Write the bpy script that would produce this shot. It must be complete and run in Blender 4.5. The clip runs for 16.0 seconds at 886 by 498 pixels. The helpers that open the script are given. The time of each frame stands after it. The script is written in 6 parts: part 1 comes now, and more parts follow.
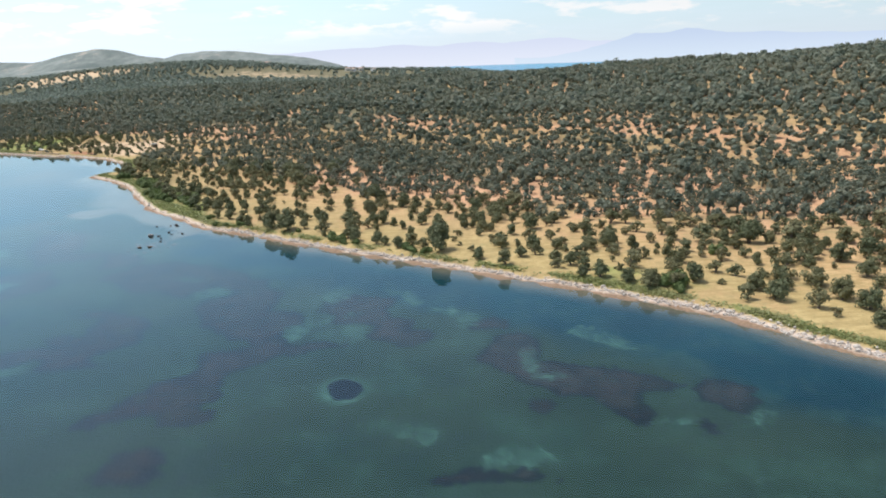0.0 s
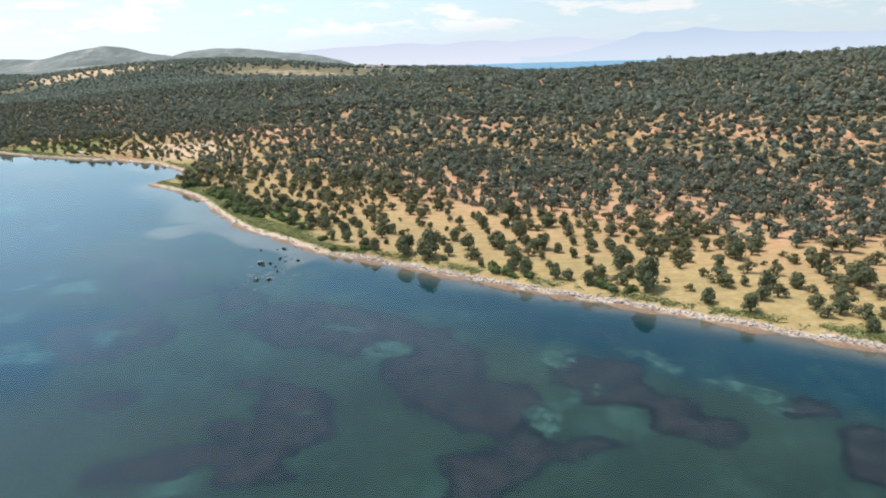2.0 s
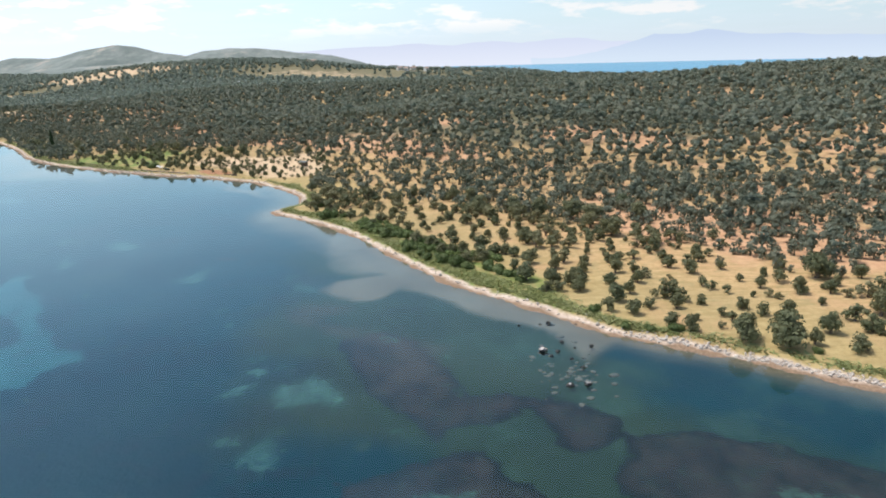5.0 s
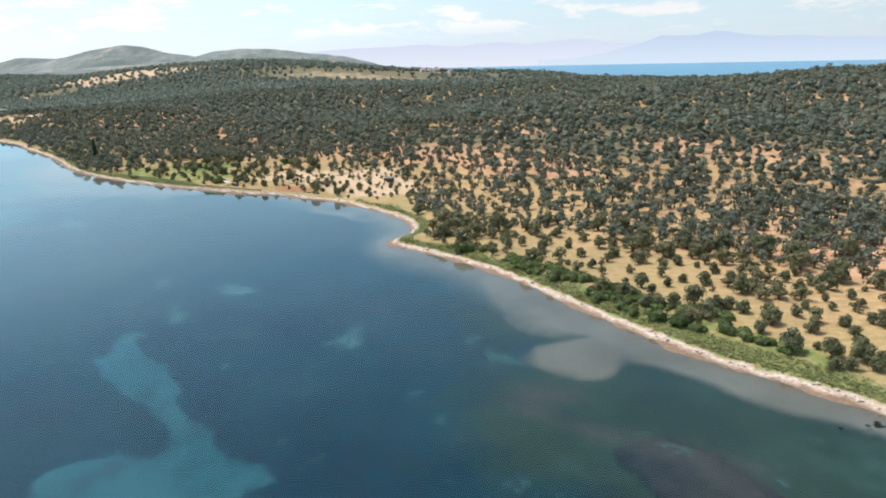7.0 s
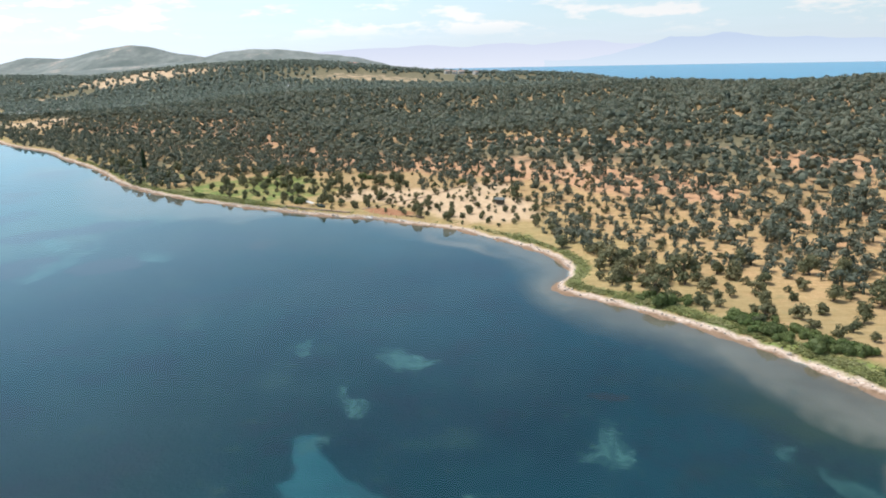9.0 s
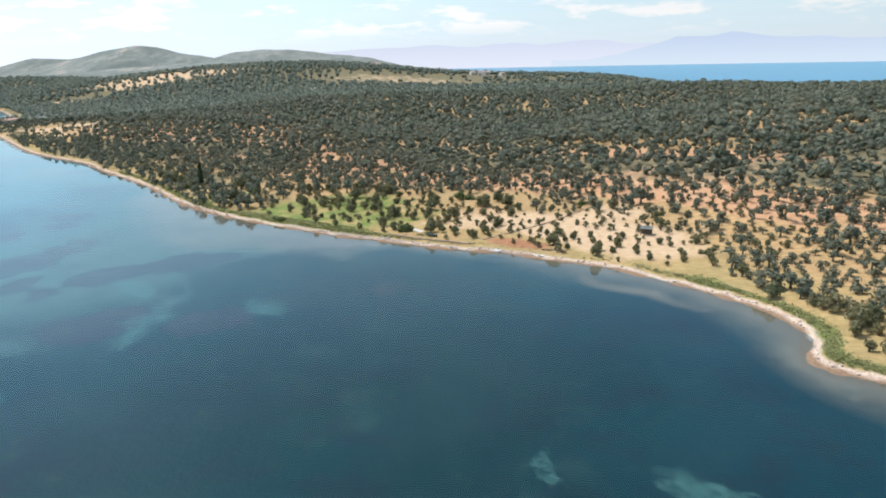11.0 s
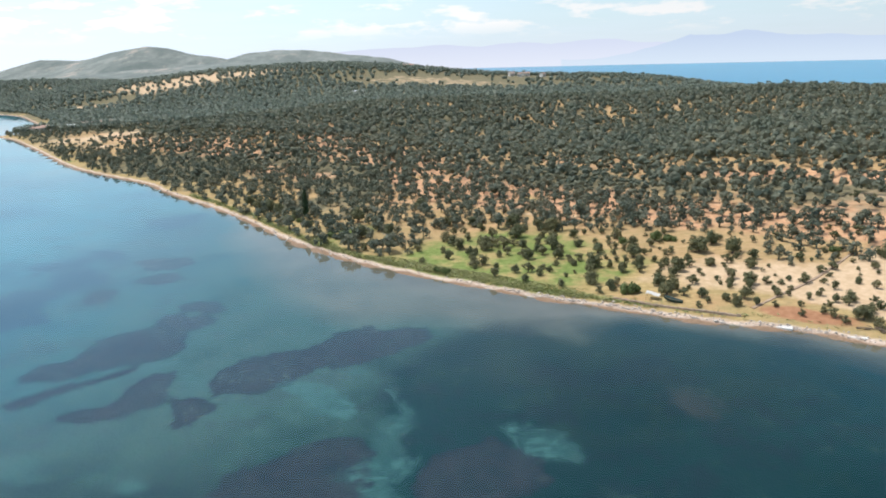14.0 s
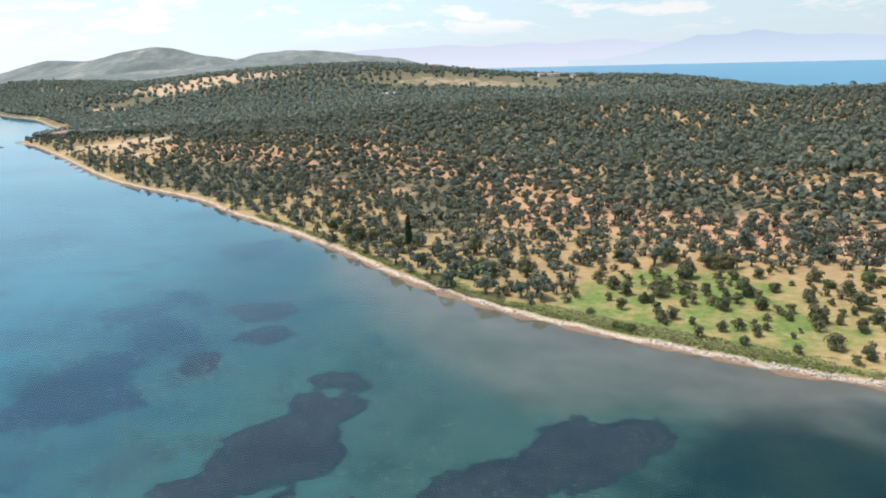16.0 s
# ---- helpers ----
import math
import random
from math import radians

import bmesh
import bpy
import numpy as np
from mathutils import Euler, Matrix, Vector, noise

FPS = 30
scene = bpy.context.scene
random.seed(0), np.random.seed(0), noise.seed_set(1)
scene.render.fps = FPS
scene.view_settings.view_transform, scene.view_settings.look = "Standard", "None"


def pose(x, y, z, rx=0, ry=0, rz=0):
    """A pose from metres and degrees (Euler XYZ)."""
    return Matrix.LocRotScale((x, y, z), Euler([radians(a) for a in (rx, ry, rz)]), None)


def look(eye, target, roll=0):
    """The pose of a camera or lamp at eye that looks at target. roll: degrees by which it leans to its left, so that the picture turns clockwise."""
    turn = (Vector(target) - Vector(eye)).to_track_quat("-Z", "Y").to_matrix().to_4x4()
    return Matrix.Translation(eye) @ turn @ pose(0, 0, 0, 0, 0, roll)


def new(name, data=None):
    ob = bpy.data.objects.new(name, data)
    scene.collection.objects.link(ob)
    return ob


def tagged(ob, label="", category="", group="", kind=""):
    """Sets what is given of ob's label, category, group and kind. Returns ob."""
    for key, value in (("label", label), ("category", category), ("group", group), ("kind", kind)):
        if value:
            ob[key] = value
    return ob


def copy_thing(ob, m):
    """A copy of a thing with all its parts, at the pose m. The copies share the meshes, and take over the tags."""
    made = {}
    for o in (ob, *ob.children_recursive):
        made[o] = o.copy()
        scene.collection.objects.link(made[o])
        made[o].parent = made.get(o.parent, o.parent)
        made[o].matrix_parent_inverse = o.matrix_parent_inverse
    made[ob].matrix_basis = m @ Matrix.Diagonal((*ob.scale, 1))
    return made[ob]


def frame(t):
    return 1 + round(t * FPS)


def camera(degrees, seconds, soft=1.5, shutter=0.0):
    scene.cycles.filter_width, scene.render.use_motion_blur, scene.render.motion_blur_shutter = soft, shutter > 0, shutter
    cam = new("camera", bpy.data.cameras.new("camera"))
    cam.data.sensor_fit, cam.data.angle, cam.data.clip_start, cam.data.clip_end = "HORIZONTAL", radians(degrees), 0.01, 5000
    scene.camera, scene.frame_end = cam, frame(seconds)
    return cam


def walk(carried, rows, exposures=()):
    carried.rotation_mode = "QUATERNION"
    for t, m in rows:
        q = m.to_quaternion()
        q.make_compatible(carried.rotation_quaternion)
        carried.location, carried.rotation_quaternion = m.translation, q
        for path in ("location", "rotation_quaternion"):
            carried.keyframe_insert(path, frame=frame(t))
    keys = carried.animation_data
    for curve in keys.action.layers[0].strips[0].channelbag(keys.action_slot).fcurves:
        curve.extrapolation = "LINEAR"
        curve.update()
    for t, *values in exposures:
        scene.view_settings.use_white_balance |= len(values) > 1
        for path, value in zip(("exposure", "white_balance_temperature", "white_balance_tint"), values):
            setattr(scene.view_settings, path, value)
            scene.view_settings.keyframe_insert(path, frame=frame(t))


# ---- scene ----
# camera: seconds, eye, yaw to the left, pitch, roll
cam = camera(65.0, 16.0, soft=1.9)
ROWS = [
    (0.0, -1.26, -3.54, 33.72, -1.312, -15.075, -1.864),
    (0.5, -8.27, 3.14, 33.47, -1.304, -15.117, -1.808),
    (1.0, -15.66, 9.96, 33.38, -1.287, -15.148, -1.755),
    (1.5, -22.00, 15.66, 33.41, -1.269, -15.165, -1.713),
    (2.0, -30.18, 22.87, 33.59, -1.241, -15.176, -1.660),
    (2.5, -36.44, 28.28, 33.79, -1.218, -15.178, -1.621),
    (3.0, -44.16, 34.88, 34.12, -1.188, -15.173, -1.572),
    (3.5, -51.23, 40.88, 34.47, -1.161, -15.164, -1.526),
    (4.0, -59.47, 47.83, 34.93, -1.130, -15.149, -1.471),
    (4.2, -62.48, 50.37, 35.10, -1.119, -15.142, -1.451),
    (6.3, -92.55, 76.05, 36.93, -1.020, -15.071, -1.250),
    (6.5, -95.78, 78.87, 37.13, -1.010, -15.064, -1.231),
    (7.0, -103.87, 86.02, 37.62, -0.985, -15.047, -1.185),
    (7.5, -111.97, 93.30, 38.09, -0.961, -15.033, -1.145),
    (8.0, -119.10, 99.81, 38.51, -0.938, -15.022, -1.116),
    (8.5, -126.58, 106.76, 38.93, -0.913, -15.014, -1.093),
    (9.0, -134.57, 114.32, 39.38, -0.884, -15.007, -1.078),
    (9.2, -137.44, 117.06, 39.54, -0.873, -15.005, -1.075),
    (11.3, -169.25, 148.67, 41.28, -0.724, -15.008, -1.139),
    (11.5, -172.03, 151.52, 41.43, -0.708, -15.010, -1.152),
    (12.0, -179.38, 159.12, 41.83, -0.666, -15.015, -1.192),
    (12.5, -186.24, 166.28, 42.20, -0.624, -15.020, -1.233),
    (13.0, -193.53, 173.94, 42.58, -0.578, -15.025, -1.280),
    (13.5, -200.60, 181.40, 42.95, -0.534, -15.029, -1.325),
    (14.0, -207.49, 188.70, 43.29, -0.492, -15.032, -1.365),
    (14.5, -214.27, 195.88, 43.61, -0.453, -15.033, -1.398),
    (15.0, -222.43, 204.49, 43.96, -0.412, -15.031, -1.422),
    (15.5, -229.62, 212.04, 44.22, -0.383, -15.025, -1.423),
    (16.0, -237.28, 219.99, 44.43, -0.363, -15.015, -1.395),
]
def aim(x, y, z, yaw, pitch, roll):
    return pose(x, y, z, 0, 0, yaw) @ pose(0, 0, 0, 90 + pitch, 0, 0) @ pose(0, 0, 0, 0, 0, roll)


walk(cam, [(row[0], aim(*row[1:])) for row in ROWS])

# ---- light: a high sun from the left, a pale summer sky with thin cloud ----
SUN_TO = Vector((-0.40, 0.16, 0.90)).normalized()
sun = new("sun", bpy.data.lights.new("sun", "SUN"))
sun.data.energy, sun.data.angle, sun.data.color = 3.5, radians(0.6), (1.0, 0.955, 0.88)
sun.matrix_world = look(SUN_TO * 100, (0, 0, 0))
scene.view_settings.exposure = 0.0

world = bpy.data.worlds.new("sky")
scene.world = world
world.use_nodes = True


def link_nodes(tree, pairs):
    for a, b in pairs:
        tree.links.new(a, b)


def sky_nodes():
    t = world.node_tree
    n = t.nodes
    n.clear()
    out, bg = n.new("ShaderNodeOutputWorld"), n.new("ShaderNodeBackground")
    sky = n.new("ShaderNodeTexSky")
    sky.sky_type, sky.sun_disc = "NISHITA", False
    sky.sun_elevation = math.asin(SUN_TO.z)
    sky.sun_rotation = math.atan2(SUN_TO.x, SUN_TO.y)
    sky.air_density, sky.dust_density, sky.ozone_density = 1.0, 1.6, 2.0
    co = n.new("ShaderNodeTexCoord")
    sep = n.new("ShaderNodeSeparateXYZ")
    # flat cloud layer: direction divided by its height
    high = n.new("ShaderNodeMath"); high.operation = "MAXIMUM"; high.inputs[1].default_value = 0.0
    lift = n.new("ShaderNodeMath"); lift.operation = "ADD"; lift.inputs[1].default_value = 0.045
    dx = n.new("ShaderNodeMath"); dx.operation = "DIVIDE"
    dy = n.new("ShaderNodeMath"); dy.operation = "DIVIDE"
    com = n.new("ShaderNodeCombineXYZ")
    noi = n.new("ShaderNodeTexNoise"); noi.inputs["Scale"].default_value = 0.75; noi.inputs["Detail"].default_value = 9; noi.inputs["Roughness"].default_value = 0.62
    ramp = n.new("ShaderNodeValToRGB")
    ramp.color_ramp.elements[0].position, ramp.color_ramp.elements[1].position = 0.36, 0.70
    mix = n.new("ShaderNodeMixRGB"); mix.inputs[2].default_value = (9.6, 11.0, 12.4, 1)
    amount = n.new("ShaderNodeMath"); amount.operation = "MULTIPLY"; amount.inputs[1].default_value = 0.30
    # the thin veil that whitens the sky towards the horizon and the sun's side
    veil = n.new("ShaderNodeMixRGB"); veil.inputs[2].default_value = (10.0, 10.8, 11.7, 1)
    tint = n.new("ShaderNodeValToRGB")
    tint.color_ramp.elements[0].position, tint.color_ramp.elements[0].color = 0.0, (0.83, 0.90, 1.0, 1)
    tint.color_ramp.elements[1].position, tint.color_ramp.elements[1].color = 0.16, (0.53, 0.80, 1.0, 1)
    upper = tint.color_ramp.elements.new(0.36); upper.color = (0.40, 0.71, 1.0, 1)
    mid_ = tint.color_ramp.elements.new(0.06); mid_.color = (0.74, 0.92, 1.0, 1)
    bright = n.new("ShaderNodeMixRGB"); bright.blend_type = "MULTIPLY"; bright.inputs[0].default_value = 1.0; bright.inputs[2].default_value = (12.0, 12.0, 12.0, 1)
    link_nodes(t, [(sep.outputs["Z"], tint.inputs[0]), (tint.outputs[0], bright.inputs[1]), (bright.outputs[0], veil.inputs[2])])
    vr = n.new("ShaderNodeMapRange"); vr.inputs["From Min"].default_value, vr.inputs["From Max"].default_value = 0.16, 0.46
    vr.inputs["To Min"].default_value, vr.inputs["To Max"].default_value = 0.93, 0.0
    link_nodes(t, [(co.outputs["Generated"], sep.inputs[0]), (sep.outputs["Z"], high.inputs[0]), (high.outputs[0], lift.inputs[0]),
                   (sep.outputs["X"], dx.inputs[0]), (lift.outputs[0], dx.inputs[1]), (sep.outputs["Y"], dy.inputs[0]), (lift.outputs[0], dy.inputs[1]),
                   (dx.outputs[0], com.inputs[0]), (dy.outputs[0], com.inputs[1]), (com.outputs[0], noi.inputs["Vector"]),
                   (noi.outputs["Fac"], ramp.inputs[0]), (ramp.outputs[0], amount.inputs[0]), (high.outputs[0], vr.inputs["Value"]),
                   (vr.outputs[0], veil.inputs[0]), (sky.outputs[0], veil.inputs[1]), (veil.outputs[0], mix.inputs[1]), (amount.outputs[0], mix.inputs[0]),
                   (bg.outputs[0], out.inputs["Surface"])])
    # small white clouds low over the far shore
    mp = n.new("ShaderNodeMapping"); mp.inputs["Scale"].default_value = (9, 9, 36)
    puff = n.new("ShaderNodeTexNoise"); puff.inputs["Scale"].default_value = 1.0; puff.inputs["Detail"].default_value = 7; puff.inputs["Roughness"].default_value = 0.6
    pr = n.new("ShaderNodeValToRGB")
    pr.color_ramp.elements[0].position, pr.color_ramp.elements[1].position = 0.52, 0.60
    band = n.new("ShaderNodeValToRGB")
    band.color_ramp.elements[0].position, band.color_ramp.elements[1].position = 0.030, 0.052
    band.color_ramp.elements[0].color, band.color_ramp.elements[1].color = (0, 0, 0, 1), (1, 1, 1, 1)
    last = band.color_ramp.elements.new(0.14); last.color = (0, 0, 0, 1)
    both = n.new("ShaderNodeMath"); both.operation = "MULTIPLY"
    top = n.new("ShaderNodeMixRGB"); top.inputs[2].default_value = (11.9, 11.9, 12.0, 1)
    # thin haze scatters more light towards the sun
    dot = n.new("ShaderNodeVectorMath"); dot.operation = "DOT_PRODUCT"; dot.inputs[1].default_value = tuple(SUN_TO)
    span = n.new("ShaderNodeMapRange"); span.inputs["From Min"].default_value, span.inputs["From Max"].default_value = -0.10, 0.85
    curve = n.new("ShaderNodeValToRGB")
    for k, (at, value) in enumerate(((0.0, 0.43), (0.27, 0.485), (0.58, 0.66), (1.0, 1.25))):
        el = curve.color_ramp.elements[k] if k < 1 else curve.color_ramp.elements.new(at) if k < 3 else curve.color_ramp.elements[-1]
        el.position, el.color = at, (value, value, value, 1)
    glow = n.new("ShaderNodeMath"); glow.operation = "MULTIPLY"; glow.inputs[1].default_value = 2.0
    hazed = n.new("ShaderNodeVectorMath"); hazed.operation = "SCALE"
    link_nodes(t, [(co.outputs["Generated"], dot.inputs[0]), (dot.outputs["Value"], span.inputs["Value"]), (span.outputs[0], curve.inputs[0]), (curve.outputs[0], glow.inputs[0]), (top.outputs[0], hazed.inputs[0]), (glow.outputs[0], hazed.inputs["Scale"])])
    link_nodes(t, [(co.outputs["Generated"], mp.inputs["Vector"]), (mp.outputs[0], puff.inputs["Vector"]), (puff.outputs["Fac"], pr.inputs[0]), (sep.outputs["Z"], band.inputs[0]),
                   (pr.outputs[0], both.inputs[0]), (band.outputs[0], both.inputs[1]), (both.outputs[0], top.inputs[0]), (mix.outputs[0], top.inputs[1]), (hazed.outputs[0], bg.inputs["Color"])])
    bg.inputs["Strength"].default_value = 0.085


sky_nodes()

# ---- materials ----
class Nodes:
    """A small writer for node materials."""

    def __init__(self, name):
        self.mat = bpy.data.materials.new(name)
        self.mat.use_nodes = True
        self.t = self.mat.node_tree
        self.t.nodes.clear()
        self.out = self.t.nodes.new("ShaderNodeOutputMaterial")

    def put(self, kind, **values):
        node = self.t.nodes.new("ShaderNode" + kind)
        for key, value in values.items():
            self.set(node.inputs[key.replace("_", " ")], value)
        return node

    def set(self, socket, value):
        if isinstance(value, bpy.types.NodeSocket):
            self.t.links.new(value, socket)
        elif isinstance(value, tuple) and len(value) == 3 and socket.type == "RGBA":
            socket.default_value = (*value, 1)
        else:
            socket.default_value = value

    def place(self):
        return self.put("NewGeometry").outputs["Position"]

    def noise(self, scale, detail=4, rough=0.55, where=None, stretch=None):
        node = self.put("TexNoise", Scale=scale, Detail=detail, Roughness=rough)
        where = where or self.place()
        if stretch:
            m = self.put("Mapping", Vector=where, Scale=stretch)
            where = m.outputs[0]
        self.set(node.inputs["Vector"], where)
        return node.outputs["Fac"]

    def ramp(self, value, low, high, a=0.0, b=1.0):
        node = self.put("MapRange", Value=value, From_Min=low, From_Max=high, To_Min=a, To_Max=b)
        node.clamp = True
        return node.outputs[0]

    def math(self, op, a, b=0.0):
        node = self.t.nodes.new("ShaderNodeMath")
        node.operation = op
        self.set(node.inputs[0], a), self.set(node.inputs[1], b)
        return node.outputs[0]

    def mix(self, fac, a, b):
        node = self.t.nodes.new("ShaderNodeMixRGB")
        self.set(node.inputs[0], fac), self.set(node.inputs[1], a), self.set(node.inputs[2], b)
        return node.outputs[0]

    def attr(self, name):
        node = self.t.nodes.new("ShaderNodeAttribute")
        node.attribute_name = name
        return node.outputs["Fac"]

    def bump(self, height, strength, distance):
        return self.put("Bump", Height=height, Strength=strength, Distance=distance).outputs[0]

    def finish(self, color, rough=0.8, normal=None, metal=0.0, spec=0.3):
        b = self.put("BsdfPrincipled", Base_Color=color, Roughness=rough, Metallic=metal)
        self.set(b.inputs["Specular IOR Level"], spec)
        if normal is not None:
            self.set(b.inputs["Normal"], normal)
        self.t.links.new(b.outputs[0], self.out.inputs["Surface"])
        return self.mat


def plain(name, a, b, scale, rough=0.75, bump=0.3, metal=0.0, size=0.05):
    m = Nodes(name)
    big, small = m.noise(scale, 3), m.noise(scale * 6, 4)
    tone = m.math("ADD", m.math("MULTIPLY", big, 0.6), m.math("MULTIPLY", small, 0.4))
    return m.finish(m.mix(m.ramp(tone, 0.35, 0.65), a, b), rough, m.bump(small, bump, size), metal)


def ground_material():
    m = Nodes("dry_grass_and_soil")
    big, mid, fine, tuft = m.noise(0.018, 4), m.noise(0.09, 5, 0.6), m.noise(0.7, 5, 0.65), m.noise(2.6, 3)
    straw = m.mix(m.ramp(fine, 0.3, 0.7), (0.405, 0.262, 0.125), (0.565, 0.380, 0.195))
    straw = m.mix(m.ramp(m.attr("shore"), 12, 30), m.mix(m.ramp(fine, 0.3, 0.7), (0.335, 0.245, 0.105), (0.495, 0.375, 0.175)), straw)
    straw = m.mix(m.ramp(big, 0.44, 0.62, 0, 0.5), straw, (0.31, 0.235, 0.125))
    furrow = m.noise(0.6, 5, 0.65, None, (0.22, 1.7, 1.0))
    straw = m.mix(m.ramp(furrow, 0.48, 0.62, 0, 0.75), straw, (0.32, 0.235, 0.105))
    straw = m.mix(m.ramp(mid, 0.52, 0.72, 0, 0.6), straw, (0.50, 0.295, 0.160))
    straw = m.mix(m.ramp(tuft, 0.58, 0.72, 0, 0.6), straw, (0.19, 0.165, 0.085))
    straw = m.mix(m.ramp(m.noise(0.32, 4, 0.6), 0.56, 0.68, 0, 0.5), straw, (0.26, 0.225, 0.11))
    red = m.mix(m.ramp(fine, 0.3, 0.7), (0.45, 0.248, 0.132), (0.60, 0.375, 0.222))
    pale = m.mix(m.ramp(fine, 0.35, 0.65), (0.49, 0.350, 0.212), (0.60, 0.448, 0.290))
    green = m.mix(m.ramp(fine, 0.3, 0.7), (0.112, 0.168, 0.042), (0.240, 0.278, 0.090))
    scrub = m.mix(m.ramp(fine, 0.3, 0.7), (0.115, 0.115, 0.065), (0.240, 0.200, 0.120))
    # bare far hills: rock and scrub colours, greyed and paled for distance haze
    lie = (1.0, 0.4, 1.0)
    rock = m.mix(m.ramp(m.noise(0.03, 6, 0.65, None, lie), 0.38, 0.62), (0.165, 0.190, 0.172), (0.250, 0.268, 0.242))
    rock = m.mix(m.ramp(m.noise(0.008, 7, 0.7, None, lie), 0.48, 0.62, 0, 0.50), rock, (0.100, 0.128, 0.116))
    rock = m.mix(m.ramp(m.noise(0.012, 8, 0.75, None, lie), 0.57, 0.64, 0, 0.75), rock, (0.40, 0.35, 0.29))
    wobble = m.math("MULTIPLY", m.math("SUBTRACT", mid, 0.5), 1.1)
    edge = lambda name, lo=0.35, hi=0.65: m.ramp(m.math("ADD", m.attr(name), wobble), lo, hi)  # noqa: E731
    c = m.mix(edge("red"), straw, red)
    c = m.mix(edge("scrub"), c, scrub)
    c = m.mix(edge("pale"), c, pale)
    c = m.mix(m.math("MULTIPLY", edge("green", 0.38, 0.72), m.ramp(m.noise(0.16, 6, 0.66), 0.38, 0.56, 0.15, 1.0)), c, green)
    c = m.mix(edge("rock"), c, rock)
    c = m.mix(edge("loam", 0.40, 0.70), c, m.mix(m.ramp(fine, 0.3, 0.7), (0.26, 0.125, 0.065), (0.42, 0.225, 0.125)))
    # the shingle strip along the water, then the bottom of the sea
    d = m.math("ADD", m.attr("shore"), m.math("MULTIPLY", m.math("SUBTRACT", m.noise(0.35, 4), 0.5), 2.0))
    shingle = m.mix(m.ramp(tuft, 0.35, 0.65), (0.43, 0.32, 0.24), (0.64, 0.53, 0.43))
    c = m.mix(m.ramp(d, 1.2, 1.9, 1, 0), c, shingle)
    wet = m.mix(m.ramp(tuft, 0.35, 0.65), (0.20, 0.13, 0.085), (0.30, 0.20, 0.13))
    c = m.mix(m.ramp(d, 0.1, 0.9, 1, 0), c, wet)
    silt = m.mix(m.ramp(m.noise(0.06, 5, 0.6), 0.35, 0.65), (0.027, 0.050, 0.034), (0.041, 0.066, 0.043))
    shallow = m.mix(m.ramp(mid, 0.35, 0.65), (0.195, 0.150, 0.112), (0.270, 0.214, 0.164))
    blue = m.mix(m.ramp(m.noise(0.03, 4), 0.35, 0.65), (0.002, 0.033, 0.032), (0.004, 0.049, 0.046))
    east = m.mix(m.ramp(m.noise(0.03, 4), 0.35, 0.65), (0.002, 0.036, 0.048), (0.005, 0.056, 0.071))
    blue = m.mix(m.ramp(m.put("SeparateXYZ", Vector=m.place()).outputs["X"], -165, -125), blue, east)
    west = m.ramp(m.math("ADD", m.put("SeparateXYZ", Vector=m.place()).outputs["X"], m.math("MULTIPLY", wobble, 40)), -310, -245)
    teal_w = m.mix(m.ramp(m.noise(0.028, 6, 0.6, None, (0.6, 1.0, 1.0)), 0.40, 0.58), (0.016, 0.090, 0.130), (0.046, 0.185, 0.210))
    teal_e = m.mix(m.ramp(m.noise(0.07, 6, 0.65), 0.35, 0.65), (0.038, 0.094, 0.078), (0.100, 0.178, 0.144))
    teal = m.mix(west, teal_w, teal_e)
    sea = m.mix(m.ramp(m.math("ADD", m.attr("silt"), wobble), 0.2, 0.8), blue, silt)
    sea = m.mix(m.ramp(m.math("ADD", m.attr("teal"), wobble), 0.25, 0.75), sea, teal)
    sea = m.mix(m.ramp(m.math("ADD", m.attr("basin"), m.math("MULTIPLY", m.math("SUBTRACT", fine, 0.5), 0.5)), 0.42, 0.58), sea, m.mix(m.ramp(m.noise(0.08, 5, 0.6), 0.35, 0.65), (0.016, 0.098, 0.112), (0.036, 0.142, 0.152)))
    sea = m.mix(m.ramp(m.math("ADD", m.attr("flat"), m.math("MULTIPLY", wobble, 0.25)), 0.2, 0.8), sea, shallow)
    sea = m.mix(m.attr("strait"), sea, m.mix(m.noise(0.004, 4), (0.07, 0.28, 0.40), (0.14, 0.40, 0.52)))
    # drifting sand and dark growth at two scales over the open bed
    deep = m.attr("slate")
    open_bed = m.math("SUBTRACT", 1.0, m.attr("flat"))
    bare_warm = m.mix(m.ramp(fine, 0.3, 0.7), (0.050, 0.105, 0.080), (0.115, 0.200, 0.150))
    bare_cold = m.mix(m.ramp(fine, 0.3, 0.7), (0.045, 0.125, 0.115), (0.10, 0.21, 0.185))
    bare = m.mix(deep, bare_warm, bare_cold)
    sea = m.mix(m.math("MULTIPLY", m.ramp(m.noise(0.10, 8, 0.74), 0.50, 0.66, 0, 0.30), m.math("MULTIPLY", open_bed, m.math("SUBTRACT", 1.0, m.math("MULTIPLY", deep, 0.75)))), sea, bare)
    sea = m.mix(m.math("MULTIPLY", m.math("MULTIPLY", m.ramp(m.noise(0.07, 8, 0.74), 0.50, 0.60, 0, 0.42), open_bed), m.ramp(deep, 0, 1, 0.35, 1.0)), sea, (0.012, 0.024, 0.034))
    # seagrass beds with dark rims and brown-violet tops; sand where they part
    rag = m.math("ADD", m.math("MULTIPLY", m.math("SUBTRACT", m.noise(0.26, 2), 0.5), 1.5), m.math("MULTIPLY", m.math("SUBTRACT", m.noise(0.8, 7, 0.72), 0.5), 1.5))
    sea = m.mix(m.ramp(m.math("ADD", m.attr("dim"), rag), 0.35, 0.70, 0, 0.45), sea, bare)
